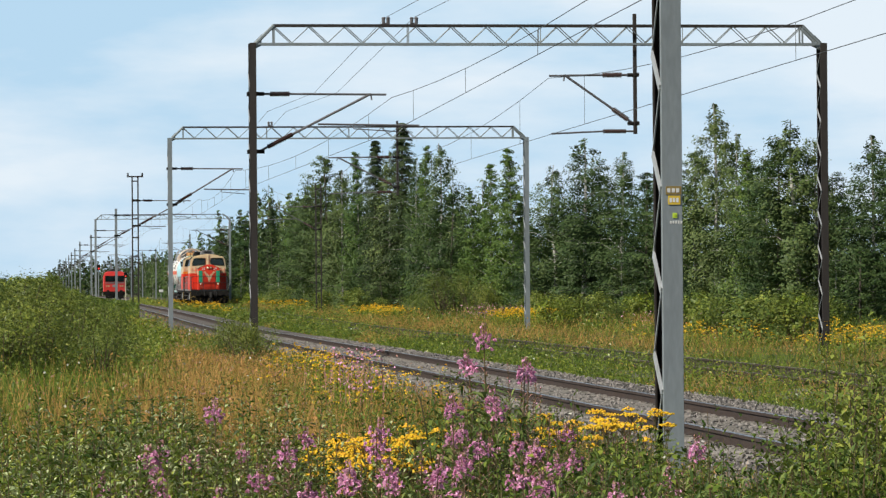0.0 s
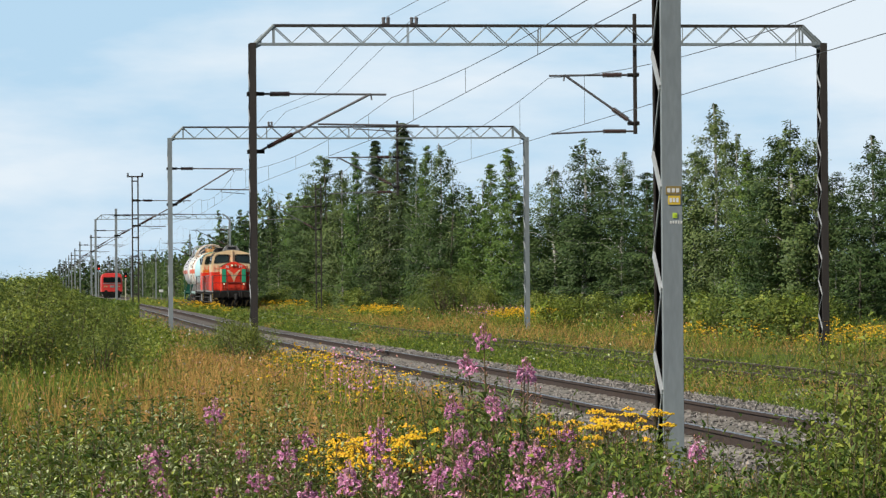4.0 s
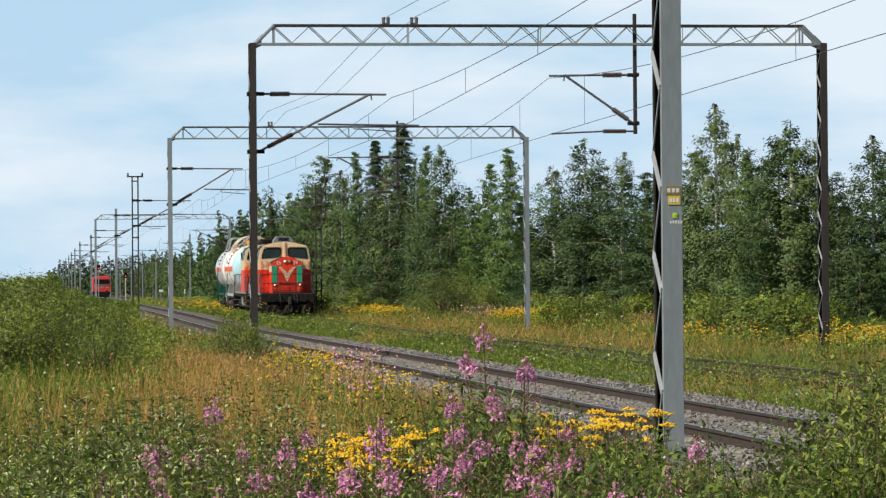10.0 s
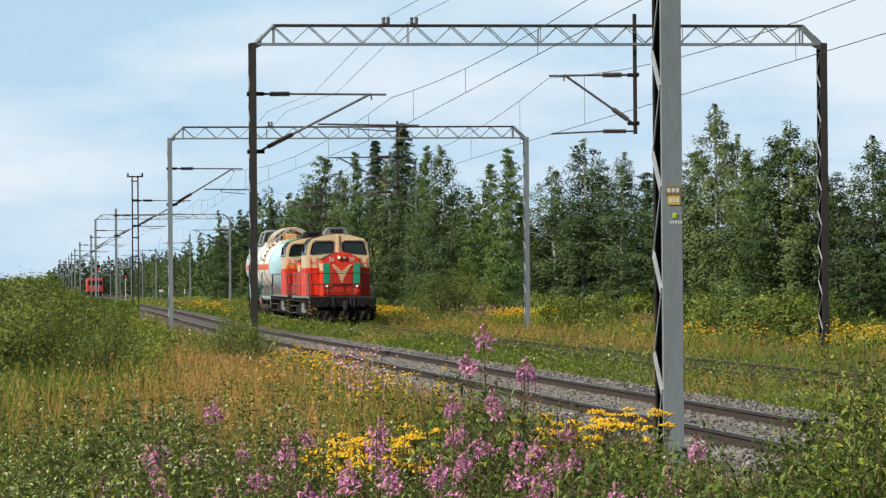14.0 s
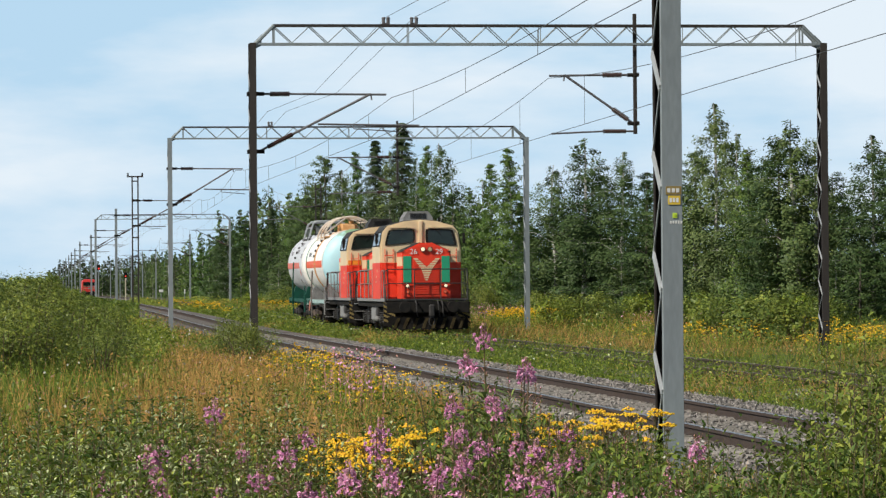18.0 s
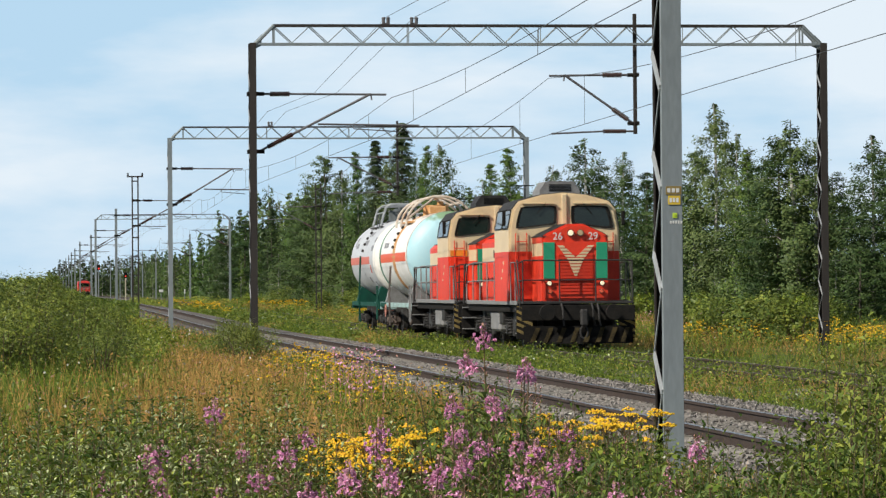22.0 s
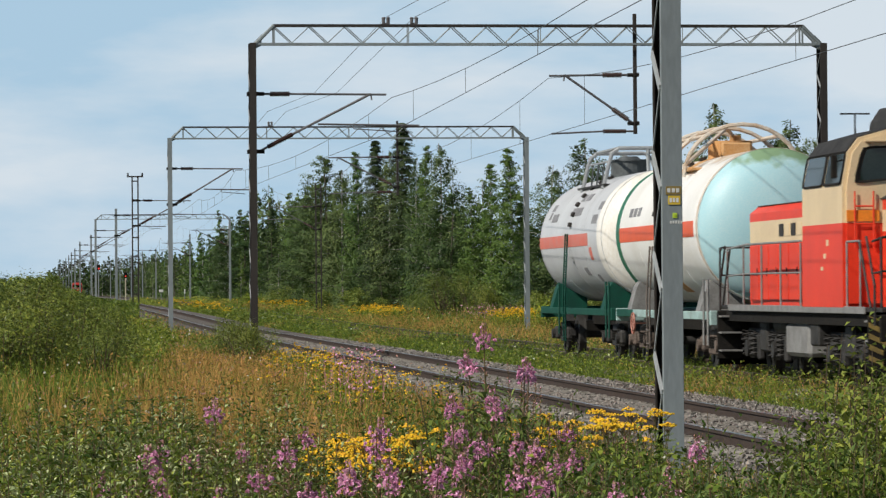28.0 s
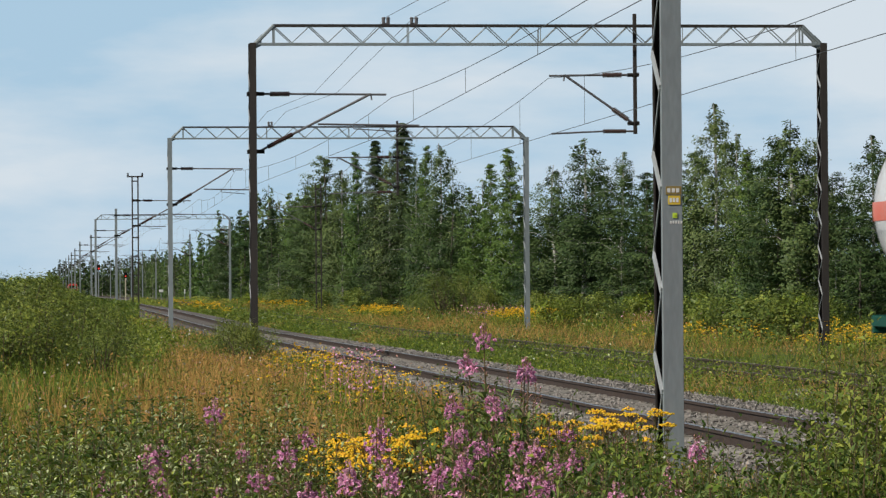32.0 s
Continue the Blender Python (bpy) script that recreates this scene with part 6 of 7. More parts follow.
    z = g + rs.uniform(0.02, 0.62, len(x)) * np.clip(1.2 - 0.13 * x, 0.5, 1.1) * hum
    leaves("meadow_herbs", x, y, z, 0.022 + 0.0004 * y + rs.uniform(0, 0.022, len(x)), (M_HERB,), np.zeros(len(x)), 0.4, label="low green leafy herbs in the meadow")
    # taller fine herbs on the slope below the scrub
    n = 80000
    y = 46 + 84 * rs.uniform(0, 1, n) ** 1.25
    k = rs.uniform(-0.012, 0.043, n)
    x = k * y
    p = patches(x, y, 0.9, 12.0)
    top = (0.45 + 0.006 * (y - 46)) * np.clip(0.7 + 1.6 * p, 0.12, 1.5) * np.clip((0.047 - k) / 0.016, 0.25, 1)
    keep = (rs.uniform(0, 1, n) < np.clip((y - 44) / 18, 0.15, 1))
    x, y, top, p = x[keep], y[keep], top[keep], p[keep]
    g = np.array([ground_z(a, b) for a, b in zip(x, y)])
    z = g + np.minimum(top, np.maximum(bank_top(x / y, y) - g, 0.12)) * rs.uniform(0.15, 1.0, len(x)) ** 0.7
    pale = (patches(x, y, 0.5, 15.0) + rs.normal(0, 0.2, len(x))) > 0
    leaves("bank_herbs", x, y, z, 0.03 + 0.0004 * y + rs.uniform(0, 0.03, len(x)), (M_HERB, M_BANK), pale, 0.42, 0.9, label="dense fine green herbs on the sloping bank")
    # verge between and beyond the tracks
    n = 115000
    y = 42 + 270 * rs.uniform(0, 1, n) ** 1.5
    u = rs.uniform(0, 1, n)
    far_edge = 34 - 13 * np.clip((y - 135) / 115, 0, 1)
    x = np.where(u < 0.22, rs.uniform(11.1, 13.0, n), np.where(u < 0.36, rs.uniform(13.0, 15.4, n), 15.4 + (far_edge - 15.4) * rs.uniform(0, 1, n)))
    p = patches(x, y, 0.2, 5.0)
    dry = ((p * 1.3 + rs.normal(0, 0.13, n) - 0.13 - 0.5 * (x < 15.6) + 0.16 * np.exp(-((x - 19.5) / 3) ** 2)) > 0)
    h = np.where(x < 15.5, rs.uniform(0.12, 0.4, n), rs.uniform(0.25, 0.62, n)) * np.where(dry, 1.1, 1.0)
    h = np.where((x > 12.3) & (x < 15.5), h * 1.2, h)
    blades("verge_grass", x, y, h, 0.005 + 0.00007 * y, (M_GRASS, M_STRAW), dry.astype(int), 0.7, label="rough grass beside and between the tracks", simple=True)
    n = 60000
    y = 40 + 250 * rs.uniform(0, 1, n) ** 1.5
    u = rs.uniform(0, 1, n)
    far_edge = 34 - 13 * np.clip((y - 135) / 115, 0, 1)
    x = np.where(u < 0.35, 13.2 - 2.2 * rs.uniform(0, 1, n) ** 1.3, np.where(u < 0.5, rs.uniform(13.2, 15.6, n), 15.6 + (far_edge - 15.6) * rs.uniform(0, 1, n) ** 0.8))
    g = np.array([ground_z(a, b) for a, b in zip(x, y)])
    hum = 0.6 + 1.3 * np.clip(patches(x, y, 0.9, 2.0) + 0.2, -0.3, 1)
    z = g + rs.uniform(0.0, 0.42, n) * np.where(x < 15.6, 0.9, 1.3) * hum
    leaves("verge_herbs", x, y, z, 0.02 + 0.00042 * y + rs.uniform(0, 0.03, n), (M_WEED, M_WILLOW), (rs.uniform(0, 1, n) < 0.3), 0.5, label="green weeds on the overgrown verge")
    # the far end of the bank, where the line drops out of sight behind it
    n = 26000
    y = rs.uniform(180, 330, n)
    k = rs.uniform(0.004, 0.0292, n)
    top = bank_top(k, y) + 0.06 + 0.15 * patches(k * y, y, 0.5, 21.0)
    x = k * y
    keep = x < 6.9
    x, y, top = x[keep], y[keep], top[keep]
    g = np.array([ground_z(a, b) for a, b in zip(x, y)])
    z = g + np.maximum(top - g, 0.15) * rs.uniform(0.0, 1.0, len(x)) ** 0.6
    leaves("far_bank_herbs", x, y, z, rs.uniform(0.09, 0.2, len(x)), (M_HERB, M_BANK), (rs.uniform(0, 1, len(x)) < 0.5), 0.35, 1.5, label="green herbs at the far end of the bank")
    n = 22000
    y = rs.uniform(300, 470, n)
    x = rs.uniform(10.3, 24, n)
    x = np.where((x > 12.3) & (x < 15.6), 15.6 + (x - 12.3) * 2, x) + np.array([bend(v) for v in y])
    g = np.array([ground_z(a, b) for a, b in zip(x, y)])
    leaves("far_verge_herbs", x, y, g + rs.uniform(0, 0.6, n), rs.uniform(0.12, 0.28, n), (M_HERB, M_BANK, M_TANSY), np.where(rs.uniform(0, 1, n) < 0.03, 2, rs.uniform(0, 1, n) < 0.6), 0.4, 1.2, label="grassy green verge in the distance")
    # herbs creeping up to the shoulder of the near track
    n = 15000
    y = 58 + 140 * rs.uniform(0, 1, n) ** 1.2
    x = rs.uniform(4.6, 7.15, n)
    g = np.array([ground_z(a, b) for a, b in zip(x, y)])
    z = g + rs.uniform(0.0, 0.55, n) * (0.6 + np.clip(patches(x, y, 0.7, 31.0), -0.4, 0.8))
    leaves("shoulder_herbs", x, y, z, 0.04 + 0.0004 * y, (M_HERB, M_STRAW, M_BANK), rs.randint(0, 3, n), 0.35, 1.4, label="grass and herbs along the ballast shoulder")
    # tansy far off: plants with several flat heads of small buttons
    xs, ys = [], []
    for cx, cy, rx, ry, m in ((19.0, 196, 1.0, 9, 130), (22.2, 160, 1.2, 4, 240), (24.5, 112, 1.6, 4, 45), (20.6, 88, 0.8, 3, 70), (19.5, 104, 1.2, 8, 36), (18.0, 260, 1.5, 25, 120), (11.6, 250, 0.5, 40, 60), (5.4, 68, 0.55, 8, 70), (4.9, 54, 0.6, 6, 36), (4.3, 40, 0.4, 4, 12), (3.6, 48, 0.5, 8, 12)):
        xs.append(rs.normal(cx, rx * 0.6, m))
        ys.append(rs.normal(cy, ry * 0.6, m))
    x, y = np.concatenate(xs), np.concatenate(ys)
    ok = (x < 6.5) | (x > 11)
    x, y = x[ok], y[ok]
    hh = rs.uniform(0.5, 0.85, len(x)) * np.where(x < 7, 0.9, 1.0)
    clumps(rs, "tansy_foliage", x, y, hh * 0.95, 0.12, 16, 0.03, 0.0004, (M_HERB,), np.zeros(len(x), int), "green leaves under the tansy drifts")
    k = np.repeat(np.arange(len(x)), 24)
    head = np.repeat(np.arange(len(x) * 4), 6)
    ox, oy, oz = rs.normal(0, 0.11, len(x) * 4), rs.normal(0, 0.11, len(x) * 4), rs.uniform(-0.14, 0.03, len(x) * 4)
    g = np.array([ground_z(a, b) for a, b in zip(x, y)])
    px, py = x[k] + ox[head] + rs.normal(0, 0.02, len(k)), y[k] + oy[head] + rs.normal(0, 0.02, len(k))
    pz = g[k] + hh[k] + oz[head] + rs.normal(0, 0.006, len(k))
    leaves("tansy_drift", px, py, pz, (0.016 + 0.00018 * y[k]) * rs.uniform(0.7, 1.4, len(k)), (M_TANSY,), np.zeros(len(k)), 0.9, 0.25, label="drifts of yellow tansy flower heads in the grass", category="flowers")
    blades("tansy_stalks", x, y, hh, 0.008 + 0.0001 * y, (M_GRASS,), np.zeros(len(x)), 0.06, label="green stalks under the tansy drifts", category="flowers")
    # fireweed far off: dull pink drifts
    xs, ys = [], []
    for cx, cy, rx, ry, m in ((22.4, 172, 1.5, 6, 520), (4.6, 51, 0.4, 1.8, 420), (23, 128, 1.5, 5, 200)):
        xs.append(rs.normal(cx, rx * 0.6, m))
        ys.append(rs.normal(cy, ry * 0.6, m))
    x, y = np.concatenate(xs), np.concatenate(ys)
    g = np.array([ground_z(a, b) for a, b in zip(x, y)])
    blades("fireweed_stalks", x[::4], y[::4], rs.uniform(0.6, 0.95, len(x[::4])), 0.006 + 0.00012 * y[::4], (M_SEED, M_GRASS), (rs.uniform(0, 1, len(x[::4])) < 0.5), 0.1, label="reddish fireweed stalks gone to seed", category="flowers")
    z = g + rs.uniform(0.35, 0.95, len(x))
    leaves("fireweed_drift", x, y, z, 0.045 + 0.00015 * y, (M_PINK, M_SEED), (rs.uniform(0, 1, len(x)) < 0.55), 0.6, label="dull pink drifts of fireweed flowers", category="flowers")
    # white umbels and yarrow, here and there
    n = 230
    y = 22 + 110 * rs.uniform(0, 1, n) ** 1.4
    x = rs.uniform(0, 1, n) * np.minimum(6.2, y * 0.22)
    g = np.array([ground_z(a, b) for a, b in zip(x, y)])
    z = g + rs.uniform(0.5, 0.85, n)
    leaves("yarrow", x, y, z, np.full(n, 0.018) + 0.0004 * y, (M_CREAMFL,), np.zeros(n), 0.9, 0.1, label="small white yarrow heads", category="flowers")


meadow()


# ---- plants one can tell apart ----
def plant_mesh(name, quads, mats, index, parent):
    ob = quad_mesh(name, np.asarray(quads, dtype=np.float32), mats, index)
    ob.parent = parent
    return ob


def rhomb(p, d, w):
    """A leaf from p along d: its tip droops and its edges lift, so that its halves catch the light differently."""
    l = d.length
    side = p + d * 0.45 + Vector((0, 0, 0.10 * l))
    return [tuple(p), tuple(side + w), tuple(p + d - Vector((0, 0, 0.16 * l))), tuple(side - w)]


def fireweed(seed, h, bloom):
    rng = random.Random(seed)
    root = new("fireweed")
    b = B()
    tip = Vector((rng.uniform(-0.08, 0.08), rng.uniform(-0.08, 0.08), h))
    top = tip * 0.97
    tube(b, (0, 0, -0.08), tip * 0.6, 0.006, 0.005, n=5, caps=False)
    tube(b, tip * 0.6, tip, 0.005, 0.002, n=5, caps=False)
    part("stem", b, M_STEM, root)
    q = []
    n = int(72 * h)
    for i in range(n):
        f = 0.12 + 0.66 * i / n
        a = i * 2.4 + rng.uniform(-0.3, 0.3)
        l = rng.uniform(0.10, 0.16) * (1.15 - 0.5 * f)
        d = Vector((math.cos(a), math.sin(a), rng.uniform(-0.1, 0.75))).normalized() * l
        w = Vector((-math.sin(a), math.cos(a), rng.uniform(-0.4, 0.4))).normalized() * l * 0.11
        q.append(rhomb(tip * f, d, w))
    tagged(plant_mesh("foliage", q, (M_FIREL,), None, root), kind="stuff")
    q, ix = [], []
    if bloom:
        for i in range(84):
            f = 0.90 + 0.10 * (i / 84) ** 0.8
            a = i * 2.4 + rng.uniform(-0.4, 0.4)
            opened = f < 0.955
            if rng.random() < 0.2:
                continue
            l = rng.uniform(0.015, 0.026) * (1.0 if opened else 0.6)
            d = Vector((math.cos(a), math.sin(a), 0.2 if opened else -0.3)).normalized()
            c = tip * f + d * (rng.uniform(0.015, 0.05) if opened else 0.012)
            for k in range(3 if opened else 1):
                e = (d * 0.6 + Vector((rng.gauss(0, 0.7), rng.gauss(0, 0.7), rng.gauss(0, 0.7)))).normalized() * l
                w = e.cross(Vector((rng.gauss(0, 1), rng.gauss(0, 1), rng.gauss(0, 1)))).normalized() * l * 0.40
                q.append(rhomb(c - e * 0.5, e, w))
                ix.append(0 if opened or rng.random() < 0.5 else 1)
        # seed pods under the flowers
        for i in range(40):
            f = 0.66 + 0.22 * i / 40
            a = i * 2.4
            d = Vector((math.cos(a), math.sin(a), 0.6)).normalized() * 0.06
            q.append(rhomb(tip * f, d, Vector((-math.sin(a), math.cos(a), 0)) * 0.003))
            ix.append(1)
        tagged(plant_mesh("flower_spike", q, (M_PINK, M_SEED), ix, root), kind="stuff")
    else:
        for i in range(60):
            f = 0.62 + 0.38 * i / 60
            a = i * 2.4
            d = Vector((math.cos(a), math.sin(a), 0.7)).normalized() * 0.07 * (1.5 - f)
            q.append(rhomb(tip * f, d, Vector((-math.sin(a), math.cos(a), 0)) * 0.004))
            ix.append(1 if rng.random() < 0.85 else 0)
        tagged(plant_mesh("seed_spike", q, (M_PINK, M_SEED), ix, root), kind="stuff")
    return tagged(root, "tall fireweed with pink flower spike" if bloom else "tall fireweed with reddish spent spike", "flower", "fireweed plants")


def tansy(seed, h):
    rng = random.Random(seed)
    root = new("tansy")
    b = B()
    q, heads = [], []
    for k in range(5):
        a = rng.uniform(0, 6.28)
        tip = Vector((math.cos(a) * rng.uniform(0.05, 0.22), math.sin(a) * rng.uniform(0.05, 0.22), h * rng.uniform(0.82, 1.0)))
        tube(b, (tip.x * 0.2, tip.y * 0.2, -0.08), tip, 0.005, 0.003, n=5, caps=False)
        for i in range(16):
            f = 0.1 + 0.8 * i / 16
            a2 = i * 2.4 + k
            l = 0.11 * (1.2 - 0.7 * f)
            d = Vector((math.cos(a2), math.sin(a2), rng.uniform(0.1, 0.7))).normalized() * l
            w = Vector((-math.sin(a2), math.cos(a2), rng.uniform(-0.3, 0.3))) * l * 0.16
            c = tip * f
            q.append(rhomb(c, d, w))
            for j in (0.35, 0.6, 0.8):
                for s in (-1, 1):
                    q.append(rhomb(c + d * j, (d * 0.35 + w * s * 2.6), d * 0.06))
        heads.append(tip)
    part("stem", b, M_STEM, root)
    tagged(plant_mesh("foliage", q, (M_HERB,), None, root), kind="stuff")
    for tip in heads:
        b = B()
        for i in range(rng.randint(12, 24)):
            a, r = i * 2.4, 0.0135 * math.sqrt(i)
            c = tip + Vector((math.cos(a) * r, math.sin(a) * r, 0.02 - 0.3 * r + rng.uniform(-0.009, 0.009)))
            bmesh.ops.create_cone(b, cap_ends=True, segments=6, radius1=0.0108, radius2=0.008, depth=0.009, matrix=Matrix.Translation(c) @ Euler((rng.uniform(-0.3, 0.3), rng.uniform(-0.3, 0.3), 0)).to_matrix().to_4x4())
            if i % 2 == 0:
                tube(b, tip - Vector((0, 0, 0.05)), c - Vector((0, 0, 0.004)), 0.0015, n=3, mat=1, caps=False)
        part("flower_head", b, (M_TANSY, M_STEM), root)
    return tagged(root, "yellow tansy with flat button flower heads", "flower", "tansy plants")


def shrub(name, seed, h, spread, stems, per, leaf, thin, mat, label, low=0.15, loose=0.05, up=1.3):
    rng = random.Random(seed)
    root = new(name)
    b = B()
    q = []
    for k in range(stems):
        a = rng.uniform(0, 6.28)
        r = spread * math.sqrt(rng.random())
        hh = h * rng.uniform(0.65, 1.0) * (1 - 0.25 * r / spread)
        base = Vector((math.cos(a) * r * 0.5, math.sin(a) * r * 0.5, -0.05))
        tip = Vector((math.cos(a) * r, math.sin(a) * r, hh))
        mid = base.lerp(tip, 0.5) + Vector((rng.uniform(-0.05, 0.05), rng.uniform(-0.05, 0.05), 0.06 * h))
        tube(b, base, mid, 0.004 * h + 0.001, 0.0025 * h + 0.001, n=4, caps=False)
        tube(b, mid, tip, 0.0025 * h + 0.001, 0.0012, n=4, caps=False)
        for i in range(per):
            f = low + (1 - low) * (i + rng.random()) / per
            c = base.lerp(mid, f * 2) if f < 0.5 else mid.lerp(tip, f * 2 - 1)
            c = c + Vector((rng.gauss(0, 1), rng.gauss(0, 1), rng.gauss(0, 0.6))) * loose * h
            l = leaf * rng.uniform(0.6, 1.25) * (1.15 - 0.35 * f)
            a2 = i * 2.4 + rng.uniform(-0.5, 0.5)
            d = Vector((math.cos(a2), math.sin(a2), rng.uniform(0.1, up))).normalized() * l
            w = Vector((-math.sin(a2), math.cos(a2), rng.uniform(-0.6, 0.6))).normalized() * l * thin * 0.5
            q.append(rhomb(c, d, w))
    tagged(part("stem", b, M_STEM if name == "leafy_weed" else M_TWIG, root), kind="stuff")
    tagged(plant_mesh("foliage", q, (mat,), None, root), kind="stuff")
    return tagged(root, label, "shrub", name + "s")


def thicket(seed, tufts, per, leaf, mat, label):
    """A bush 1.6 m high and 2 m across: a lumpy dome of leaf tufts on forked stems."""
    rng = np.random.RandomState(seed)
    root = new("bush")
    b = B()
    lumps = [(rng.uniform(-0.5, 0.5), rng.uniform(-0.5, 0.5), rng.uniform(0.6, 1.0)) for _ in range(6)]
    pts, outs = [], []
    for i in range(tufts):
        lx, ly, lh = lumps[i % 6]
        a, e = rng.uniform(0, 6.283), rng.uniform(-0.25, 1.0)
        rad = 0.48 * math.sqrt(rng.uniform(0.35, 1.0))
        o = np.array([math.cos(a) * math.sqrt(max(0, 1 - e * e)), math.sin(a) * math.sqrt(max(0, 1 - e * e)), e])
        c = np.array([lx, ly, 1.55 * lh - 0.5]) + o * np.array([rad, rad, rad])
        c[2] = max(0.08, c[2])
        if i % 4 == 0:
            tube(b, (lx * 0.4, ly * 0.4, -0.15), c, 0.018, 0.005, n=4, caps=False)
        g = rng.normal(0, 0.11, (per, 3))
        pts.append(c + g)
        outs.append(o + g * 3 + np.array([0, 0, 0.2]))
    low = rng.uniform(-0.9, 0.9, (tufts * 13, 3)) * np.array([1, 1, 0.35]) + np.array([0, 0, 0.35])
    pts.append(low)
    outs.append(low * np.array([1, 1, 0.3]))
    tagged(part("stem", b, M_TWIG, root), kind="stuff")
    tagged(leaf_mesh("foliage", np.concatenate(pts), np.concatenate(outs), rng, leaf, 0.6, mat, root), kind="stuff")
    return tagged(root, label, "shrub", "bushes")


def wands(seed, h, spread, stems, per, leaf):
    """A willow shrub: upright wands with glossy leaves that hug them; pale ones paint in silvery undersides and sun
    glints.
    """
    rng = random.Random(seed)
    root = new("willow_shrub")
    b = B()
    q, ix = [], []
    for k in range(stems):
        a = rng.uniform(0, 6.28)
        r = spread * math.sqrt(rng.random())
        hh = h * (rng.uniform(0.88, 1.0) if k < 3 else rng.uniform(0.66, 0.97) * (1 - 0.25 * r / spread))
        base = Vector((math.cos(a) * r * 0.7, math.sin(a) * r * 0.7, -0.05))
        tip = base + Vector((math.cos(a) * r * 0.35 + rng.gauss(0, 0.04), math.sin(a) * r * 0.35 + rng.gauss(0, 0.04), hh))
        tube(b, base, tip, 0.004, 0.0015, n=4, caps=False)
        m = int(per * hh / h)
        for i in range(m):
            f = 0.12 + 0.88 * i / m
            c = base.lerp(tip, f)
            l = leaf * rng.uniform(0.7, 1.25) * (1.2 - 0.45 * f)
            a2 = i * 2.4 + rng.uniform(-0.4, 0.4)
            if f < 0.9 and rng.random() < 0.75:
                off = Vector((math.cos(a2), math.sin(a2), 0.4)) * rng.uniform(0.02, 0.17) * (1.15 - f)
                c = c + off
            d = Vector((math.cos(a2), math.sin(a2), rng.uniform(0.0, 1.7))).normalized() * l
            w = Vector((-math.sin(a2), math.cos(a2), rng.uniform(-0.5, 0.5))).normalized() * l * 0.19
            q.append(rhomb(c, d, w))
            ix.append(1 if rng.random() < 0.16 + 0.25 * f * f else 0)
    tagged(part("stem", b, M_STEM, root), kind="stuff")
    tagged(plant_mesh("foliage", q, (M_SHRUB, M_SILVER), ix, root), kind="stuff")
    return tagged(root, "willow shrub with upright wands and glossy silvery leaves, glints painted pale", "shrub", "willow_shrubs")


def scatter(rng, protos, places):
    used = set()
    for x, y, s in places:
        ob = rng.choice(protos)
        m = Matrix.LocRotScale((x, y, ground_z(x, y)), Euler((rng.uniform(-0.05, 0.05), rng.uniform(-0.05, 0.05), rng.uniform(0, 6.28))), (s, s, s))
        if ob.name in used:
            c = copy_thing(ob, Matrix.Identity(4))
            c.matrix_basis = m
        else:
            used.add(ob.name)
            ob.matrix_basis = m
    for ob in protos:
        if ob.name not in used:
            for o in list(ob.children) + [ob]:
                bpy.data.objects.remove(o)


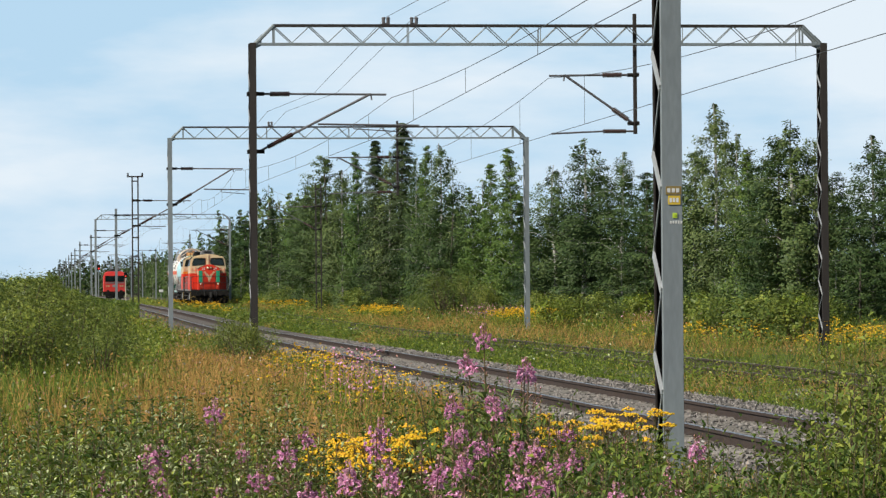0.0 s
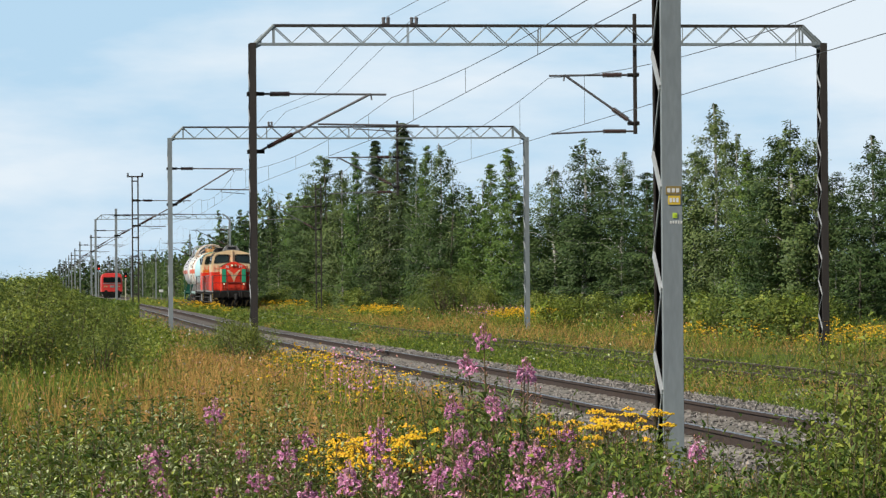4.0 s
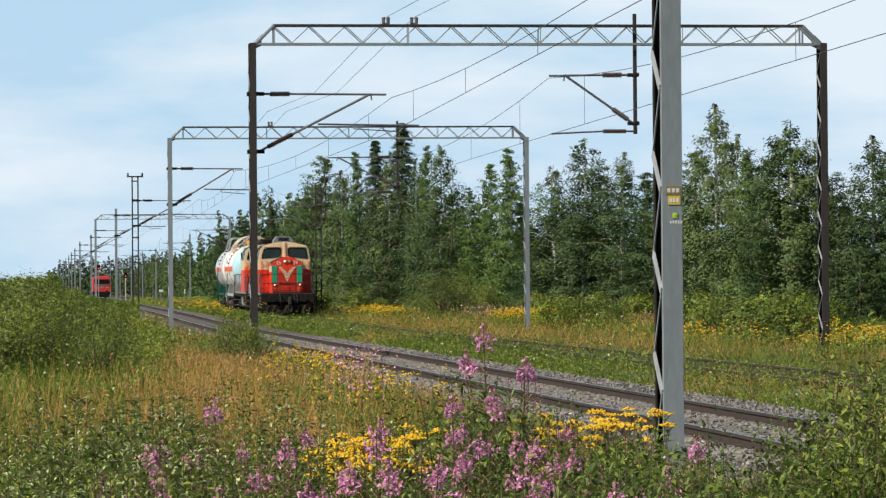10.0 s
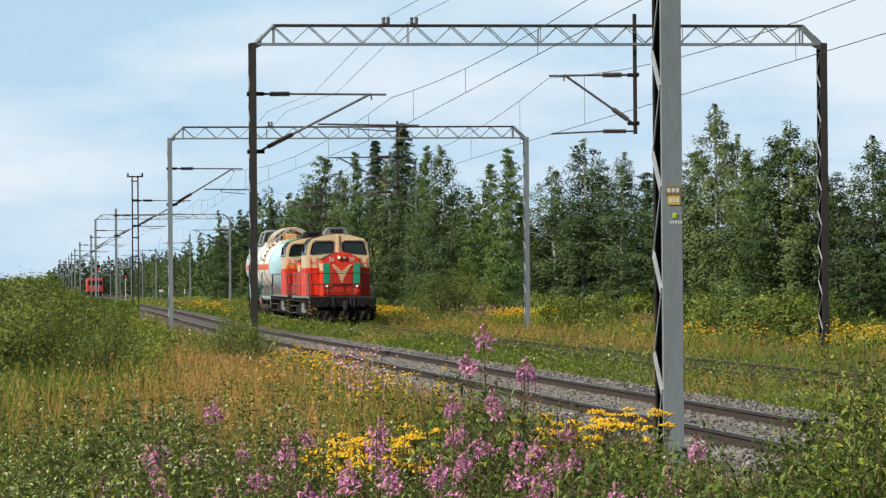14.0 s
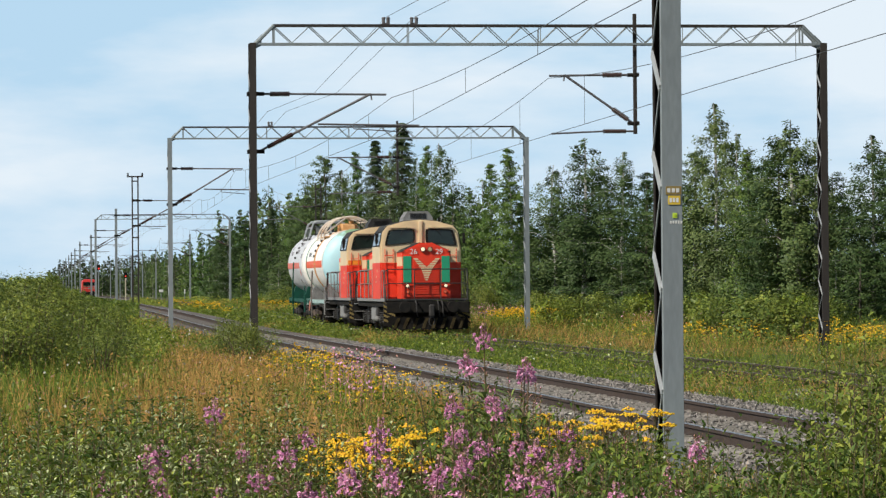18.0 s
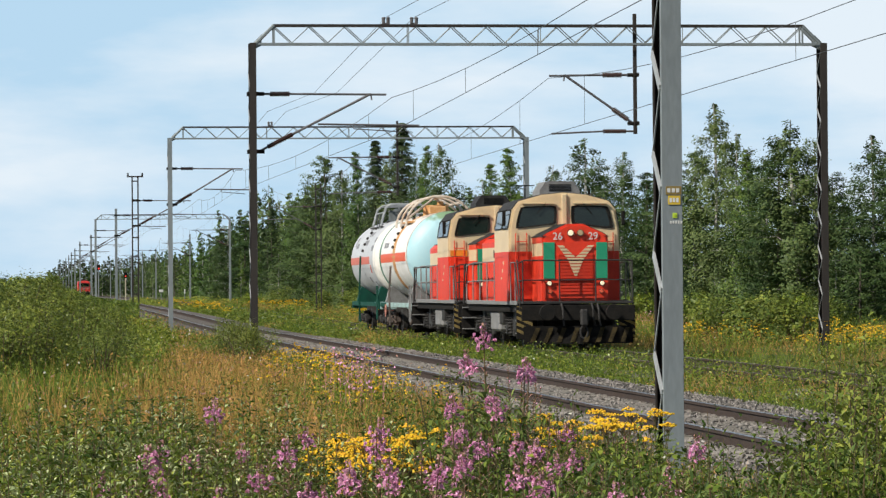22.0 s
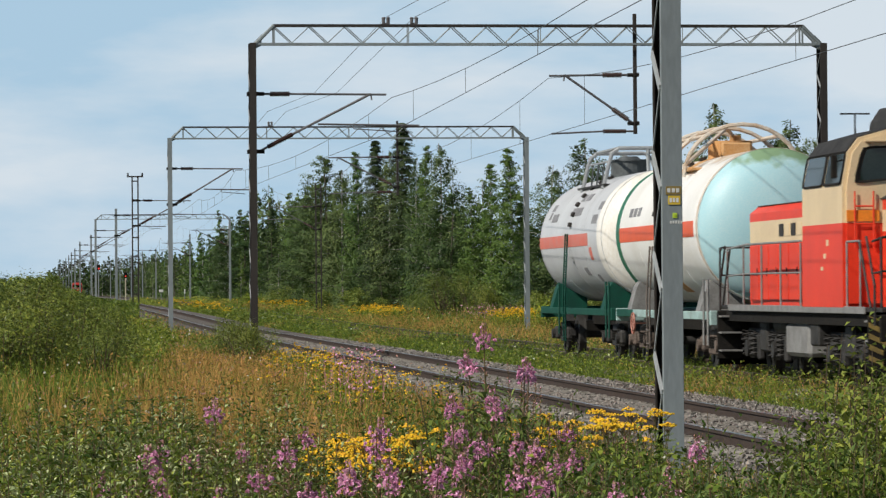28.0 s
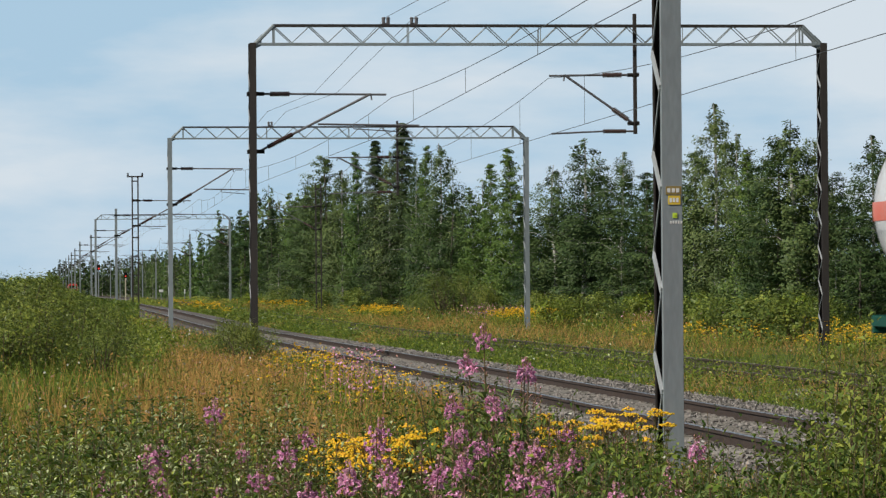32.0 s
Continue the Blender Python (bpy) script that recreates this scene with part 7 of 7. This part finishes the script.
def plants():
    rng = random.Random(21)

    def fan(n, b0, b1, d0, d1, s0, s1, power=1.0):
        """Places in a sector of the meadow: bearing from the line of the track (across per metre along) and distance."""
        out = []
        for _ in range(n):
            d = d0 + (d1 - d0) * rng.random() ** power
            out.append((d * rng.uniform(b0, b1), d, rng.uniform(s0, s1)))
        return out

    bloom = [fireweed(i, 1.15 + 0.05 * i, True) for i in range(4)]
    spent = [fireweed(10 + i, 1.05 + 0.05 * i, False) for i in range(3)]
    # the tall group in the middle, then the drift along the front
    pl = [(2.45, 19.0, 1.27), (2.50, 19.2, 1.2), (2.60, 19.1, 1.12), (2.64, 19.3, 1.1), (2.42, 18.8, 1.14), (2.15, 18.6, 1.02), (2.75, 18.0, 0.97), (1.0, 18.4, 0.95), (1.46, 17.9, 0.95)]
    pl += fan(9, 0.028, 0.06, 13.2, 16.0, 0.88, 1.04) + fan(10, 0.06, 0.10, 13.0, 15.5, 0.86, 1.04) + fan(15, 0.10, 0.147, 13.0, 17.5, 0.85, 1.06) + fan(7, 0.15, 0.19, 13.5, 16, 0.85, 1.0) + fan(8, 0.108, 0.145, 12.8, 15, 0.85, 1.0)
    scatter(rng, bloom, pl)
    scatter(rng, spent, fan(20, 0.118, 0.15, 15, 27, 0.9, 1.1) + fan(22, 0.02, 0.12, 13.5, 20, 0.85, 1.05) + fan(24, 0.15, 0.19, 13.5, 19, 0.85, 1.02))
    tans = [tansy(30 + i, 0.82 + 0.04 * i) for i in range(4)]
    scatter(rng, tans, fan(24, 0.078, 0.116, 19.5, 23.0, 1.0, 1.12) + fan(8, 0.140, 0.166, 22.0, 25.0, 1.0, 1.15) + fan(3, 0.163, 0.180, 24.5, 28.0, 0.9, 1.05) + fan(6, 0.122, 0.145, 21, 26, 0.85, 1.05) + fan(3, 0.187, 0.20, 15.0, 16.5, 0.8, 0.95))
    def upto(n, b0, b1, d0, d1, e0, e1, tall):
        """Like fan(), but sized so that the tops stand e0 to e1 below the eye for each metre of distance."""
        out = []
        for x, d, s in fan(n, b0, b1, d0, d1, e0, e1):
            out.append((x, d, max(0.35, (1.6 - s * d - ground_z(x, d)) / tall)))
        return out

    will = [wands(50 + i, 1.3, 0.30, 40, 130, 0.046) for i in range(4)]
    scatter(rng, will, upto(26, 0.004, 0.038, 15.0, 20, 0.0225, 0.031, 1.3) + upto(40, 0.0, 0.040, 13.0, 17, 0.031, 0.042, 1.3) + upto(8, 0.04, 0.062, 13.5, 20, 0.036, 0.05, 1.3)
            + upto(12, 0.042, 0.080, 18, 28, 0.022, 0.032, 1.3) + upto(4, 0.075, 0.1, 17, 24, 0.028, 0.036, 1.3) + fan(8, -0.1, -0.02, 14, 26, 0.8, 1.1))
    leafy = [shrub("leafy_weed", 70 + i, 1.05, 0.34, (17, 15, 17, 18)[i], 88, (0.045, 0.055, 0.07, 0.036)[i], (0.34, 0.5, 0.19, 0.42)[i], (M_SHRUB, M_WEED, M_FIREL, M_SHRUB)[i], "green leafy weed clump" if i < 3 else "pale green leafy weed clump", 0.1, 0.035, (1.6, 0.8, 2.0, 1.2)[i]) for i in range(4)]
    scatter(rng, leafy, upto(40, 0.176, 0.236, 13.5, 18, 0.044, 0.058, 1.0) + upto(7, 0.178, 0.222, 14, 18, 0.036, 0.044, 1.0) + upto(20, 0.222, 0.242, 14, 20, 0.026, 0.042, 1.0) + upto(30, 0.145, 0.19, 13.5, 22, 0.036, 0.052, 1.0) + upto(22, 0.12, 0.182, 13.5, 17, 0.038, 0.055, 1.0) + upto(24, 0.112, 0.172, 19, 33, 0.032, 0.045, 1.0) + upto(12, 0.108, 0.14, 19, 27, 0.029, 0.038, 0.85) + upto(12, 0.14, 0.172, 16, 21, 0.042, 0.050, 0.85) + fan(34, 0.10, 0.185, 13.5, 25, 0.6, 1.0) + fan(36, 0.03, 0.10, 13.5, 26, 0.55, 0.9))
    sap = [shrub("sapling", 80 + i, 1.6, 0.22, 10, 80, 0.058, 0.45, M_BANK, "young sapling with pale green leaves") for i in range(2)]
    scatter(rng, sap, [(4.2, 18.1, 1.14), (4.32, 18.5, 1.18), (4.05, 17.6, 1.02), (4.4, 18.0, 1.12), (3.85, 18.2, 0.88), (4.1, 17.0, 1.0), (4.3, 17.4, 1.08), (3.12, 25.5, 1.0), (2.95, 24.0, 0.8), (2.2, 18.9, 0.95)])
    bush = [thicket(90 + i, 44, 22, 0.10, (M_WILLOW, M_HERB, M_BANK, M_WILLOW)[i], "rounded green willow bush" if i != 2 else "rounded yellowish green bush") for i in range(4)]
    scrub = [thicket(95 + i, 76, 40, 0.041, (M_SCRUB, M_WILLOW, M_BANK)[i], ("dark green scrub bush on the bank", "green scrub bush on the bank", "light green scrub bush on the bank")[i]) for i in range(3)]
    bl = []
    def rounded(x, y, top):
        return (x, y, max(0.3, (top - ground_z(x, y)) / 1.55 * rng.uniform(0.68, 1.0)))

    # the scrub bank beside the line: highest away from the track, falling towards it
    near_bank = []
    for _ in range(132):
        y = 58 + 120 * rng.random() ** 1.1
        k = rng.uniform(-0.012, 0.022)
        (near_bank if y < 112 else bl).append(rounded(k * y, y, float(bank_top(k, y))))
    for _ in range(38):
        y = rng.uniform(190, 300)
        k = rng.uniform(0.002, 0.0275)
        bl.append(rounded(k * y, y, float(bank_top(k, y)) - 0.1))
    for _ in range(10):
        y = rng.uniform(44, 66)
        k = rng.uniform(-0.012, 0.03)
        near_bank.append((k * y, y, rng.uniform(0.2, 0.4)))
    for _ in range(8):
        y = rng.uniform(40, 180)
        bl.append((-0.012 * y - rng.uniform(0.3, 4), y, rng.uniform(0.6, 1.05)))
    bl += [(2.4, 95, 0.4), (3.0, 112, 0.45)]
    for _ in range(40):
        y = rng.uniform(95, 300)
        edge = 33.5 - 13.5 * smooth(135, 250, y)
        bl.append((edge - rng.uniform(0.0, 3.0), y, rng.uniform(0.7, 1.2)))
    near_bank += [(4.6, 84, 0.8), (4.95, 83, 0.72), (4.4, 86, 0.85), (4.75, 88, 0.9), (5.1, 86, 0.8), (4.2, 84, 0.65)]
    for _ in range(20):
        y = rng.uniform(105, 150)
        bl.append((rng.uniform(0.185, 0.225) * y + 0.5, y, rng.uniform(0.7, 1.15)))
    for _ in range(12):
        y = rng.uniform(140, 175)
        bl.append((rng.uniform(0.145, 0.172) * y, y, rng.uniform(0.6, 1.05)))
    near_bank += [(21.6, 188, 1.7), (22.6, 190, 1.85), (23.3, 187, 1.5), (20.8, 192, 1.3)]
    scatter(rng, scrub, near_bank)
    scatter(rng, bush, bl)


plants()


# ---- what moves ----
START, SPEED = 288.85, 8.94


def place(centre, s):
    return pose(centre + bend(s), s, rise(s), math.degrees(math.atan((rise(s + 3) - rise(s - 3)) / 6)), 0, -math.degrees(math.atan((bend(s + 3) - bend(s - 3)) / 6)))


def red_at(t):
    """How far off the red locomotive is: it gathers speed."""
    return 475.0 + 9.0 * t + 0.38 * t * t


def wheels(thing):
    return [o for o in thing.children if o.name.startswith("wheelset")]


def motions():
    for thing, off in ((LOCO1, 0.0), (LOCO2, 14.0), (TANK1, 27.42), (TANK2, 39.1)):
        walk(thing, [(t, place(FAR, START - SPEED * t + off)) for t in range(-1, 34)])
        for w in wheels(thing):
            x, y, z = w.location
            walk(w, [(k / 15, pose(x, y, z, math.degrees(SPEED * (k / 15) / z) % 360)) for k in range(0, 481)])
    walk(RED, [(t, place(NEAR, red_at(t))) for t in range(-1, 34)])
    for w in wheels(RED):
        x, y, z = w.location
        walk(w, [(k / 20, pose(x, y, z, -math.degrees(red_at(k / 20) / z) % 360)) for k in range(0, 641)])


motions()
